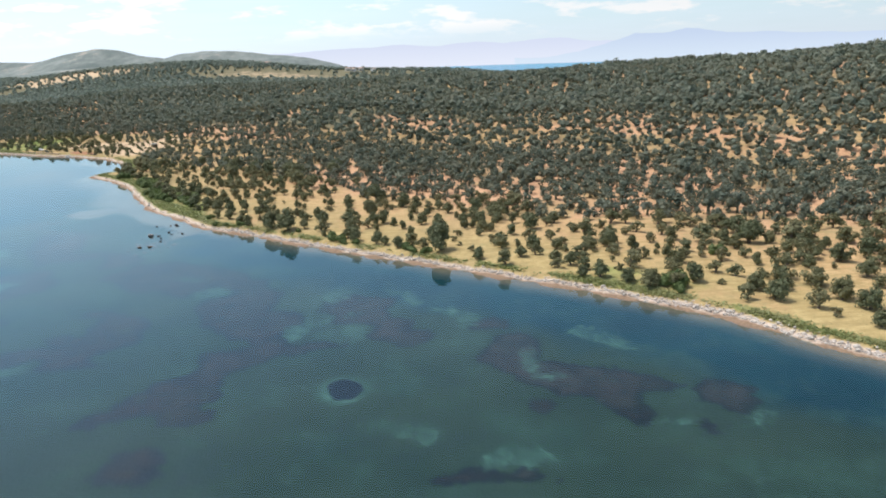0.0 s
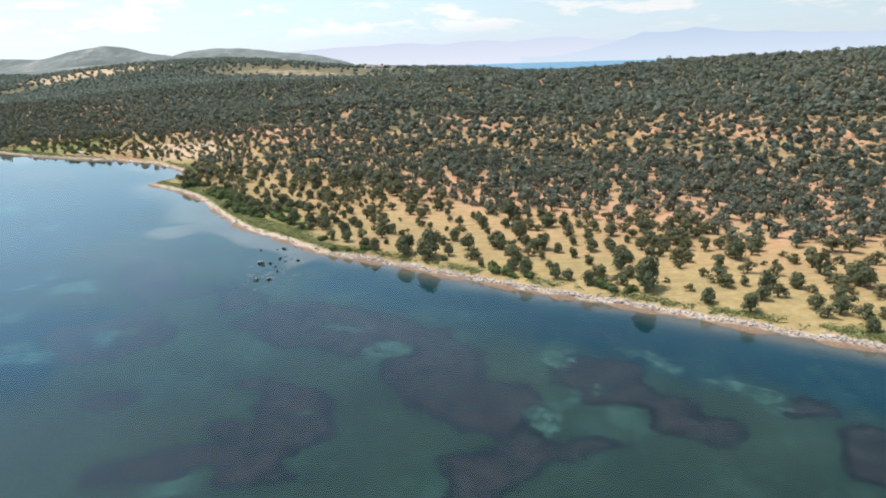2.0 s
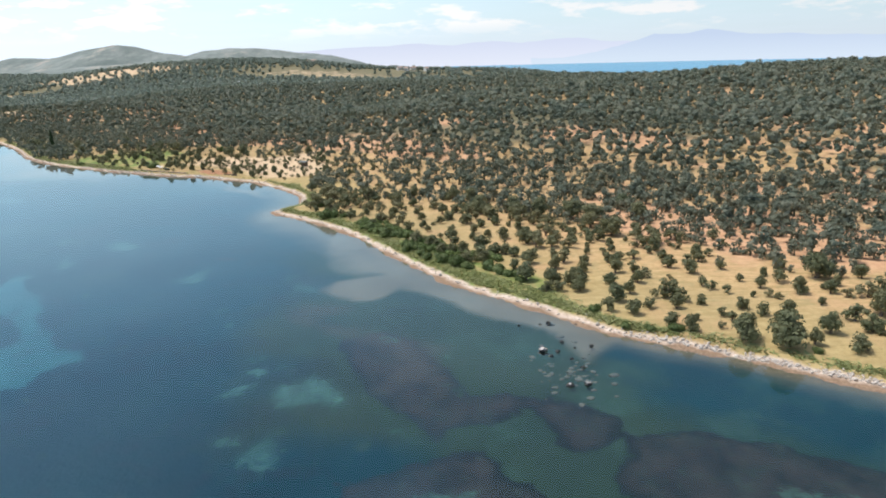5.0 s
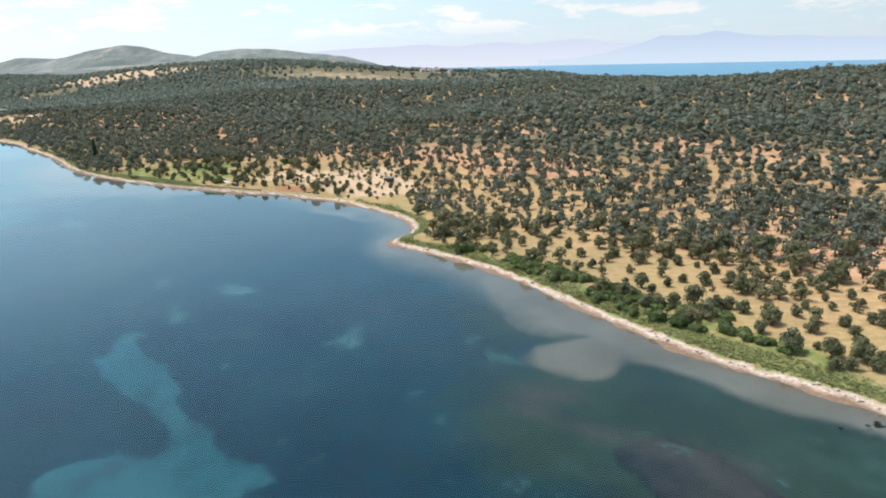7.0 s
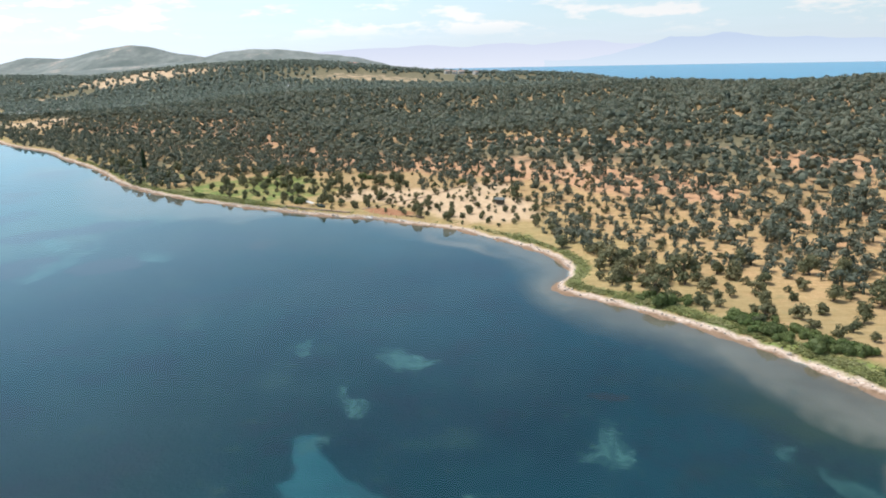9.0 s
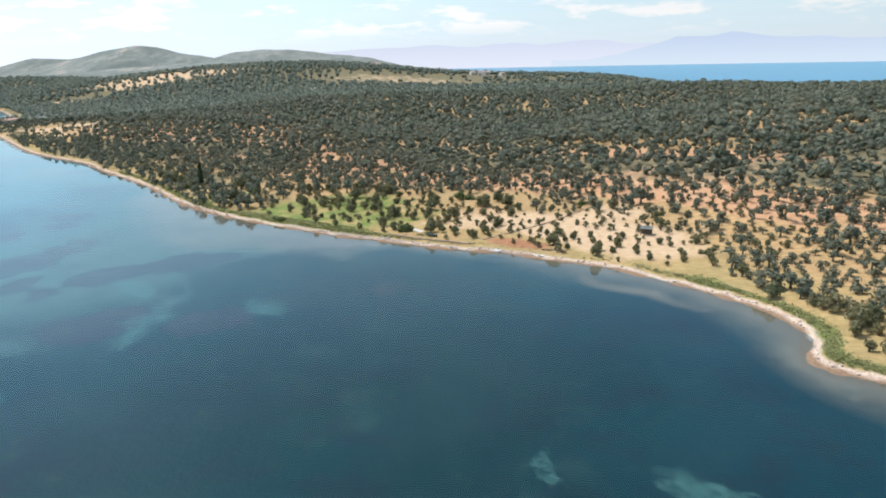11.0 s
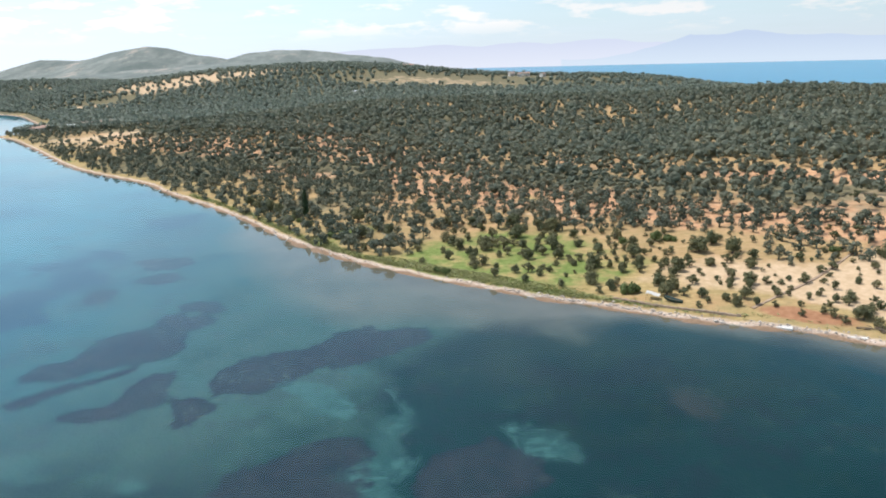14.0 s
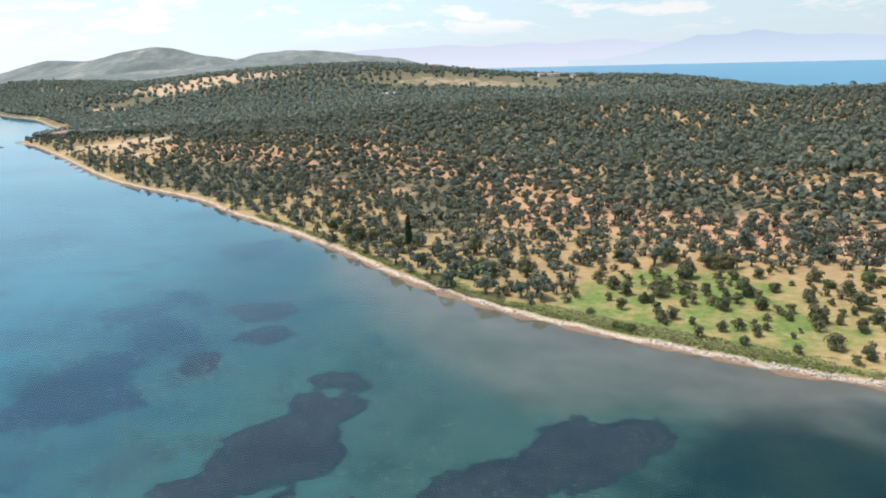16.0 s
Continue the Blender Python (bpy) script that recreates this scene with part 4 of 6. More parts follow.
TEAL = [[(-151.2, 175.3), (-148.3, 176.2), (-149.9, 179.6), (-150.9, 184.5), (-148.0, 185.0), (-147.5, 181.8), (-144.4, 176.5), (-139.8, 172.4), (-138.2, 169.4), (-135.2, 165.5),
    (-134.3, 160.5), (-131.3, 157.2), (-128.5, 154.9), (-126.7, 150.8), (-124.5, 148.8), (-121.2, 148.0), (-119.2, 145.1), (-121.5, 143.1), (-123.0, 141.1), (-123.1, 138.3), (-122.4,
    136.3), (-132.9, 136.9), (-137.7, 137.1), (-143.2, 146.4), (-142.3, 148.1), (-140.5, 149.2), (-137.3, 150.2), (-137.3, 152.1), (-136.1, 150.1), (-132.6, 149.3), (-131.8, 151.8),
    (-132.9, 155.2), (-135.8, 158.3), (-137.5, 160.7), (-142.0, 164.2), (-144.0, 167.0), (-147.4, 170.0), (-148.7, 173.7)], [(-150.2, 174.4), (-149.3, 175.9), (-148.6, 178.0), (-145.7,
    178.5), (-144.1, 176.2), (-142.0, 173.5), (-139.6, 172.4), (-138.2, 169.4), (-146.9, 169.8), (-148.1, 172.8), (-149.3, 173.4)]]
BLOOM = [[(-91.8, 157.7), (-88.8, 154.5), (-85.1, 152.2), (-80.2, 151.2), (-76.0, 147.8), (-73.2, 145.2), (-72.1, 140.3), (-73.3, 135.6), (-73.5, 133.8), (-78.5, 134.0), (-79.2,
    136.8), (-78.9, 141.7), (-82.5, 146.3), (-86.7, 150.3), (-90.2, 153.2), (-94.0, 156.3), (-95.2, 161.1), (-92.9, 162.6), (-87.8, 163.2), (-85.9, 160.5)], [(-176.9, 273.6), (-173.8,
    273.9), (-172.2, 270.8), (-171.9, 266.5), (-173.8, 267.1), (-175.7, 269.2)]]
MURK = [[(-95.5, 196.9), (-91.6, 184.9), (-88.5, 179.6), (-81.9, 177.5), (-86.4, 175.5), (-90.6, 174.1), (-92.8, 171.1), (-92.6, 169.0), (-89.6, 166.9), (-88.4, 164.6), (-86.2,
    163.8), (-83.2, 164.4), (-81.2, 166.9), (-79.4, 168.7), (-75.8, 167.5), (-72.7, 164.4), (-70.0, 161.1), (-67.9, 156.9), (-64.8, 154.1), (-62.7, 152.9), (-60.0, 151.6), (-57.8,
    149.6), (-56.7, 147.0), (-55.9, 142.0), (-55.0, 137.4), (-48.9, 146.7), (-50.0, 152.1), (-53.7, 157.5), (-58.8, 162.0), (-64.7, 166.1), (-68.1, 172.4), (-72.9, 179.6), (-76.5,
    183.7), (-83.8, 197.5), (-95.0, 217.4)]]
MURK_ON = [[(-265.2, 371.9), (-251.9, 341.7), (-244.9, 327.8), (-237.1, 316.4), (-229.8, 306.1), (-221.4, 301.7), (-210.2, 301.9), (-200.9, 297.7), (-190.9, 296.5), (-184.9,
    292.9), (-175.9, 307.1), (-185.6, 314.2), (-198.8, 324.7), (-215.1, 336.1), (-236.6, 361.0), (-256.9, 391.0)]]
MURK_UP = [[(-119.6, 260.0), (-117.2, 236.9), (-115.2, 221.0), (-111.0, 212.9), (-104.1, 205.7), (-98.3, 198.3), (-93.3, 191.9), (-89.3, 185.6), (-86.2, 181.4), (-83.0, 177.5),
    (-76.0, 188.5), (-83.3, 197.4), (-90.7, 208.1), (-99.9, 221.3), (-107.9, 229.4), (-109.2, 236.3), (-105.9, 245.5), (-110.9, 259.2)]]
STREAK = [[(-136.3, 278.6), (-133.1, 270.9), (-127.6, 267.8), (-124.2, 265.0), (-121.9, 258.8), (-118.1, 254.6), (-120.2, 253.9), (-123.5, 257.3), (-126.9, 263.2), (-132.0, 266.3),
    (-136.1, 270.6)], [(-115.5, 235.0), (-113.8, 230.5), (-112.7, 224.3), (-109.2, 222.6), (-111.5, 220.5), (-114.1, 222.1)], [(-91.5, 196.1), (-89.0, 195.0), (-88.4, 191.6), (-89.9,
    191.4)], [(-222.1, 326.8), (-217.8, 321.4), (-217.6, 319.0), (-220.3, 322.5)], [(-94.1, 192.2), (-91.5, 186.3), (-88.4, 180.4), (-81.0, 177.9), (-86.2, 177.1), (-90.2, 179.0),
    (-93.0, 184.3)]]
DEEP = [[(-217.6, 286.2), (-209.7, 289.7), (-204.0, 289.3), (-199.5, 291.5), (-190.7, 291.6), (-182.3, 289.9), (-174.5, 287.3), (-167.0, 284.8), (-158.9, 284.3), (-145.5, 283.4),
    (-164.8, 253.0), (-194.0, 254.4), (-202.1, 266.2), (-210.3, 269.3), (-214.8, 278.8)]]
PLUME = [[(-90.1, 174.8), (-86.3, 176.0), (-81.4, 177.7), (-75.8, 176.2), (-81.3, 165.3), (-83.4, 163.7), (-86.2, 164.0), (-87.3, 165.6), (-89.2, 166.3), (-90.1, 167.9), (-91.2,
    169.8)]]


def patches(x, y, shapes, soft):
    """0.5 on the outline of the nearest shape, 1 well inside, 0 well outside."""
    x, y = np.asarray(x, float), np.asarray(y, float)
    best = np.full(x.shape, -1e9)
    for shape in shapes:
        p = np.array(shape)
        lo, hi = p.min(0) - soft, p.max(0) + soft
        m = np.nonzero((x > lo[0]) & (x < hi[0]) & (y > lo[1]) & (y < hi[1]))
        if not len(m[0]):
            continue
        qx, qy = x[m], y[m]
        near, odd = np.full(qx.shape, 1e9), np.zeros(qx.shape, bool)
        for (ax, ay), (bx, by) in zip(p, np.roll(p, -1, 0)):
            dx, dy = bx - ax, by - ay
            t = np.clip(((qx - ax) * dx + (qy - ay) * dy) / (dx * dx + dy * dy + 1e-9), 0, 1)
            near = np.minimum(near, np.hypot(qx - ax - t * dx, qy - ay - t * dy))
            odd ^= ((ay > qy) != (by > qy)) & (qx < dx * (qy - ay) / (dy + 1e-12) + ax)
        best[m] = np.maximum(best[m], np.where(odd, near, -near))
    return np.clip(0.5 + 0.5 * best / soft, 0, 1)


def zones(x, y, d):
    """Where each kind of ground lies, 0 to 1."""
    z = {}
    n1, n2 = waves(x, y, 60, 11), waves(x, y, 150, 12)
    z["red"] = np.clip(0.50 + 0.10 * step(x, -60, 20) + 0.35 * n1 + 0.3 * n2, 0, 1) * step(d, 22, 60) * (1 - (0.7 - 0.4 * step(x, -20, 60)) * step(d, 95, 190)) + 0.5 * spot(x, y, -128, 300, 25, 12, -40) + 0.9 * spot(x, y, -566, 970, 26, 36) + 0.22 * step(-x, 190, 230) * step(d, 4, 12) * step(620 - y, 0, 60)
    z["pale"] = 0.75 * spot(x, y, -122, 296, 18, 13, -35) + 0.6 * spot(x, y, -137, 310, 30, 16, -35) + 0.35 * spot(x, y, -160, 316, 16, 10) + 0.7 * spot(x, y, -420, 636, 60, 32, 50) + 0.9 * spot(x, y, -178, 373, 14, 2.2, -28) + 1.3 * spot(x, y, -480, 1074, 98, 40, 5) + 0.8 * spot(x, y, -560, 945, 40, 20) + 0.6 * spot(x, y, -519, 1010, 36, 20) + 0.45 * spot(x, y, -520, 1040, 90, 30) + 0.7 * spot(x, y, -120, 318, 8, 5) + 0.5 * spot(x, y, -200, 975, 130, 56, -6)
    z["pale"] = z["pale"] + 0.38 * spot(x, y, -85, 350, 44, 56, 20) + 0.28 * step(d, 110, 240) * step(900 - y, 0, 200) - 1.5 * spot(x, y, -151, 300.5, 12, 5, -30) + 0.45 * spot(x, y, -395, 580, 42, 24, 50) + 0.7 * spot(x, y, -614, 951, 34, 12) + 0.7 * spot(x, y, -777, 1236, 50, 50)
    z["green"] = (0.95 * spot(x, y, -200, 343, 26, 13, 35) + 0.7 * spot(x, y, -178, 321, 22, 6, 25) + 1.0 * spot(x, y, -76, 186, 22, 4.5, 122) + 1.0 * spot(x, y, -61, 168, 15, 5.0, 130) + 0.8 * spot(x, y, -97, 219, 10, 3.5, 122)
                  + 0.75 * spot(x, y, -110, 241, 6, 6) + 0.8 * spot(x, y, -232, 361, 20, 7, 45) + 0.85 * np.exp(-(((d - 3.0) / 1.2) ** 2)) * step(n1, -0.7, 0.2) * (1 - 0.95 * spot(x, y, -142, 289, 34, 16, -36)) + 0.6 * spot(x, y, 30, 98, 16, 5, 140)
                  + 0.55 * spot(x, y, -118, 262, 20, 5, 55) + 0.5 * spot(x, y, -178, 392, 18, 10) + 0.8 * spot(x, y, -188, 332, 26, 14, 30))
    # scrub: undergrowth, plus shade between close trees painted as darker ground
    z["scrub"] = (np.clip(0.42 - 0.16 * step(x, -60, 20) + 0.42 * n2 - 0.32 * n1, 0, 1) * np.maximum(step(d, 45, 110), 1.1 * step(-x, 205, 235) * step(d, 2.5, 6)) + step(y, 600, 760) * 0.35)
    z["scrub"] = z["scrub"] + 0.25 * spot(x, y, -170, 1000, 110, 60) + 0.45 * spot(x, y, 40, 1070, 230, 75) + 0.45 * step(y, 900, 1000) - 0.35 * spot(x, y, -430, 640, 45, 22, 50)
    z["rock"], z["loam"] = step(y, 1260, 1420), 1.3 * spot(x, y, -146, 297.0, 9, 3.2, -32) * step(d, 1.5, 3)
    z["shore"] = np.clip(d - 0.9 * spot(x, y, -235, 352, 30, 10, 47), -30, 40)
    z["strait"] = step(y, 780, 1000) * step(-d, 0, 60)
    z["silt"] = np.clip(step(x + 26 * waves(x, y, 55, 63), -115, -60) * np.maximum(step(-d, 8, 24), step(-x, 42, 60) * step(-d, 2, 8)) * step(215 - y, 0, 40) + 0.45 * spot(x, y, -185, 290, 60, 28, -25) + 0.5 * spot(x, y, -85, 160, 30, 18, 125), 0, 1)
    z["teal"] = np.clip(-0.9 * spot(x, y, -293, 316, 11, 9) - 0.9 * spot(x, y, -290, 339, 12, 8) - 0.7 * spot(x, y, -289, 356, 10, 7) - 0.8 * spot(x, y, -190, 262, 26, 12) + 0.8 * step(-x, 165, 240) * step(y, 215, 280) + 0.25 * n1 + 0.75 * step(-x, 300, 380) + 0.5 * step(-x, 150, 260) * step(y, 250, 330), 0, 1)
    murk = np.maximum(np.maximum((0.42 + 0.45 * np.exp(np.minimum(d, 0) / 9)) * patches(x, y, MURK, 1.1), 0.88 * patches(x, y, PLUME, 0.9)), 0.62 * patches(x, y, MURK_ON, 7.0))
    murk = np.maximum(np.maximum(murk, 0.5 * patches(x, y, MURK_UP, 6.0)), 0.55 * patches(x, y, STREAK, 1.2))
    z["flat"] = np.clip(murk * step(-d, -1, 1) + 0.85 * np.exp(-np.maximum(-d, 0) / 3.2) + 0.4 * spot(x, y, -135, 276, 24, 8, -40), 0, 1)
    z["teal"] = z["teal"] * (1 - 0.85 * patches(x, y, DEEP, 12.0))
    z["basin"], z["bloom"] = patches(x, y, TEAL, 2.0), patches(x, y, BLOOM, 3.0)
    z["weed"] = patches(x, y, WEED_A + WEED_B + WEED_C + WEED_D + WEED_E + WEED_F + WEED_G + WEED_H + WEED_I + WEED_J + WEED_K + WEED_M + WEED_N, 3.0)
    z["weed_soft"] = patches(x, y, WEED_L, 4.0)
    z["sand"], z["dim"] = patches(x, y, SAND_A + SAND_B + SAND_C + SAND_D + SAND_E + SAND_F + SAND_G, 1.4), patches(x, y, DIM + DIM_ON + DIM_IN, 2.0)
    z["hole"] = patches(x, y, HOLE, 1.5)
    z["slate"] = step(-x - 20 * waves(x, y, 55, 63), 60, 100)
    return z


def build_ground():
    x, y = np.meshgrid(GX, GY)
    d = inland(x, y)
    z = height(x, y, d)
    nx, ny = len(GX), len(GY)
    i = (np.arange(ny - 1)[:, None] * nx + np.arange(nx - 1)[None, :]).ravel()
    quads = np.stack([i, i + 1, i + nx + 1, i + nx], 1)
    ob = big_mesh("ground", np.stack([x.ravel(), y.ravel(), z.ravel()], 1), quads, GROUND, True)
    for name, value in zones(x.ravel(), y.ravel(), d.ravel()).items():
        a = ob.data.attributes.new(name, "FLOAT", "POINT")
        a.data.foreach_set("value", np.asarray(value, np.float32))
    tagged(ob, "dry straw-coloured grass and red soil sloping to a shallow sea bed", "ground", kind="structure")


build_ground()

sea = part("water", [(-5200, -1500, 0), (5200, -1500, 0), (5200, 5055, 0), (-5200, 5055, 0)], [(0, 1, 2, 3)], WATER)
tagged(sea, "calm clear blue-green sea water with light ripples", "sea", kind="structure")


# ---- mountains across the strait, hazy with distance ----
RIDGE = [(-60, 0.1), (-40, 0.1), (-25, 0.2), (-14, 0.85), (-8.7, 0.98), (-5.1, 1.17), (-2.5, 1.21), (0.2, 1.38), (2.9, 1.15), (4.7, 1.42), (6.0, 1.43), (8.2, 1.21), (10.8, 1.45), (12.6, 1.49),
         (14.7, 1.23), (16.8, 1.13), (24, 1.2), (40, 0.9), (60, 0.6)]
RIDGE_NEAR = [(9, 0.0), (12, 0.06), (14, 0.4), (15.5, 0.8), (16.8, 1.1), (18.4, 1.58), (20.8, 1.59), (22.0, 1.84), (23.1, 1.72), (24.3, 1.45), (26.9, 1.36), (32.7, 1.06), (45, 1.2), (60, 0.9)]


def mountains(name, profile, radius, material, label, seed):
    a = np.array(profile)
    az = np.arange(a[0, 0], a[-1, 0] + 0.01, 0.2)
    el = np.interp(az, a[:, 0], a[:, 1]) + 0.05 * waves(az, az * 0, 3.1, seed, 3)
    top = 38 + radius * np.tan(np.radians(np.maximum(el, -0.4)))
    px, py = -120 + radius * np.sin(np.radians(az)), 100 + radius * np.cos(np.radians(az))
    n = len(az)
    v = [(px[i], py[i], -6) for i in range(n)] + [(px[i], py[i], top[i]) for i in range(n)]
    v += [(px[i] * 1.008, py[i] * 1.008, top[i] * 0.6) for i in range(n)]
    f = [(i, i + 1, n + i + 1, n + i) for i in range(n - 1)] + [(n + i, n + i + 1, 2 * n + i + 1, 2 * n + i) for i in range(n - 1)]
    tagged(part(name, v, f, material), label, "mountains", kind="structure")


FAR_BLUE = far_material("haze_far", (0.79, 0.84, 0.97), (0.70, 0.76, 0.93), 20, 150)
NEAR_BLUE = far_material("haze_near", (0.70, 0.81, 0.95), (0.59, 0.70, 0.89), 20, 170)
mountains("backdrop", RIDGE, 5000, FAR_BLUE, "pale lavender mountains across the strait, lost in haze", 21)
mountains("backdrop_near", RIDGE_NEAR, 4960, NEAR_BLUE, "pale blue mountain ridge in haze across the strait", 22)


# ---- olive trees ----
def ico(level=0):
    bm = bmesh.new()
    bmesh.ops.create_icosphere(bm, subdivisions=level + 1, radius=1)
    v = np.array([p.co for p in bm.verts])
    f = np.array([[q.index for q in face.verts] for face in bm.faces])
    bm.free()
    return v, f


ICO0, ICO1 = ico(0), ico(1)


def join(pieces):
    vs, fs, n = [], [], 0
    for v, f in pieces:
        vs.append(v), fs.append(np.asarray(f) + n)
        n += len(v)
    return np.vstack(vs), np.vstack(fs)


def leaf_cards(rng, centres, radii, count, size, squash=0.85):
    """Triangular sprays of leaves spread over the shells of several lumps."""
    which = rng.integers(0, len(centres), count)
    n = rng.normal(size=(count, 3))
    n /= np.linalg.norm(n, axis=1)[:, None]
    n[:, 2] = np.where(n[:, 2] < -0.45, -n[:, 2], n[:, 2])
    r = np.asarray(radii)[which][:, None] * rng.uniform(0.78, 1.08, (count, 1))
    at = np.asarray(centres)[which] + n * r * (1, 1, squash)
    a = np.cross(n, rng.normal(size=(count, 3)))
    a /= np.linalg.norm(a, axis=1)[:, None]
    tilt = n + 0.75 * rng.normal(size=(count, 3))
    b = np.cross(tilt / np.linalg.norm(tilt, axis=1)[:, None], a)
    s = size * rng.uniform(0.55, 1.3, (count, 1))
    v = np.stack([at - a * s - b * s * 0.6, at + a * s - b * s * 0.6, at + a * s * 0.35 * rng.normal(size=(count, 1)) + b * s], 1).reshape(-1, 3)
    return v, np.arange(3 * count).reshape(-1, 3)


def crown(rng, lumps, cards, size, core=0.74, width=1.0, lump=(0.33, 0.52)):
    """The crown of a tree 1 unit in radius and about 1.5 high over its stem, base at z 0.55."""
    th = np.sort(rng.uniform(0, 2 * np.pi, lumps))
    rad = rng.uniform(0.12, 0.68, lumps) * width
    centres = np.stack([rad * np.cos(th), rad * np.sin(th), rng.uniform(0.36, 1.08, lumps) - 0.26 * rad], 1)
    centres[0] = (0.1, 0, 1.05)
    radii = rng.uniform(*lump, lumps)
    pieces = []
    if core:
        for c, r in zip(centres, radii):
            v = ICO0[0] * r * core * (1, 1, 0.85) * rng.uniform(0.85, 1.15, (len(ICO0[0]), 1)) + c
            pieces.append((v, ICO0[1]))
    if cards:
        pieces.append(leaf_cards(rng, centres, radii, cards, size))
    return join(pieces), centres


def tube(path, radii, sides=6):
    path = np.asarray(path, float)
    v, f = [], []
    for i, (p, r) in enumerate(zip(path, radii)):
        d = path[min(i + 1, len(path) - 1)] - path[max(i - 1, 0)]
        d /= np.linalg.norm(d)
        a = np.cross(d, (0.3, 0.9, 0.1))
        a /= np.linalg.norm(a)
        b = np.cross(d, a)
        for k in range(sides):
            t = 2 * math.pi * k / sides
            v.append(p + r * (math.cos(t) * a + math.sin(t) * b))
    for i in range(len(path) - 1):
        for k in range(sides):
            q, w = i * sides + k, i * sides + (k + 1) % sides
            f += [(q, w, w + sides), (q, w + sides, q + sides)]
    return np.array(v), np.array(f)


def stem(rng, centres, sides=6):
    """A short gnarled trunk that forks into limbs, one to each large lump."""
    lean = rng.uniform(-0.12, 0.12, 2)
    fork = np.array([lean[0], lean[1], 0.25])
    pieces = [tube([(0, 0, -0.12), (0.02, 0, 0.08), fork * (0.6, 0.6, 0.65), fork], (0.16, 0.115, 0.095, 0.10), sides)]
    for c in centres[:5]:
        mid = fork * 0.5 + c * 0.5 + (0, 0, -0.06)
        pieces.append(tube([fork, mid, c], (0.075, 0.05, 0.02), sides - 1))
    return join(pieces)


VARIANTS = []
for k in range(8):
    rng = np.random.default_rng(100 + k)
    (cv, cf), cc = crown(rng, 14 + k % 5, 1150, 0.080, 0.56, 0.86, (0.28, 0.44))
    tv, tf = stem(rng, cc)
    VARIANTS.append((cv, cf, tv, tf))
NEARS = []
for k in range(8):
    rng = np.random.default_rng(150 + k)
    (cv, cf), cc = crown(rng, 8, 250, 0.125, 0.52, 1.0, (0.28, 0.46))
    tv, tf = stem(rng, cc, 4)
    NEARS.append((cv, cf, tv, tf))
MIDS, FARS = [], []
for k in range(8):
    rng = np.random.default_rng(200 + k)
    (cv, cf), cc = crown(rng, 5, 88, 0.175, 0.52, 0.95, (0.34, 0.50))
    MIDS.append(join([(cv, cf), tube([(0, 0, -0.1), (0.03, 0, 0.4), (0, 0, 0.9)], (0.14, 0.10, 0.06), 4)]))
for k in range(8):
    rng = np.random.default_rng(300 + k)
    FARS.append(crown(rng, 2, 14, 0.34, 0.90, 0.66)[0])
HAZY = []
for k in range(6):
    rng = np.random.default_rng(330 + k)
    v = ICO0[0] * rng.uniform(0.75, 1.15, (len(ICO0[0]), 1)) * (0.80, 0.80, 0.72) + (0, 0, 0.72)
    HAZY.append(join([(v, ICO0[1]), leaf_cards(rng, np.array([(0, 0, 0.8)]), np.array([0.86]), 10, 0.36)]))


def scatter(x0, x1, y0, y1, pitch, seed, turn=0.0):
    """Loose orchard rows: a turned grid, shaken."""
    rng = np.random.default_rng(seed)
    cx, cy, half = (x0 + x1) / 2, (y0 + y1) / 2, max(x1 - x0, y1 - y0) * 0.75
    g = np.arange(-half, half, pitch)
    u, v = np.meshgrid(g, g)
    u, v = u.ravel() + rng.normal(0, pitch * 0.24, u.size), v.ravel() + rng.normal(0, pitch * 0.24, v.size)
    c, s = math.cos(radians(turn)), math.sin(radians(turn))
    x, y = cx + u * c - v * s, cy + u * s + v * c
    ok = (x > x0) & (x < x1) & (y > y0) & (y < y1)
    return x[ok], y[ok], rng


# parts of the front that are planted tree by tree further down
PLOTS = [[(3, 74), (8, 138), (84, 120), (60, 60)], [(-52, 135), (-52, 178), (24, 150), (10, 100)], [(-50, 155), (-112, 225), (-110, 258), (-85, 238), (-45, 204), (-26, 190), (-30, 150)],
         [(-151, 326), (-105, 312), (-108, 270), (-165, 290)], [(-212, 352), (-200, 362), (-135, 342), (-150, 292), (-215, 320)]]


def in_plot(x, y):
    hit = np.zeros(x.shape, bool)
    for plot in PLOTS:
        odd = np.zeros(x.shape, bool)
        for (ax, ay), (bx, by) in zip(plot, plot[1:] + plot[:1]):
            odd ^= ((ay > y) != (by > y)) & (x < (bx - ax) * (y - ay) / (by - ay + 1e-12) + ax)
        hit |= odd
    return hit


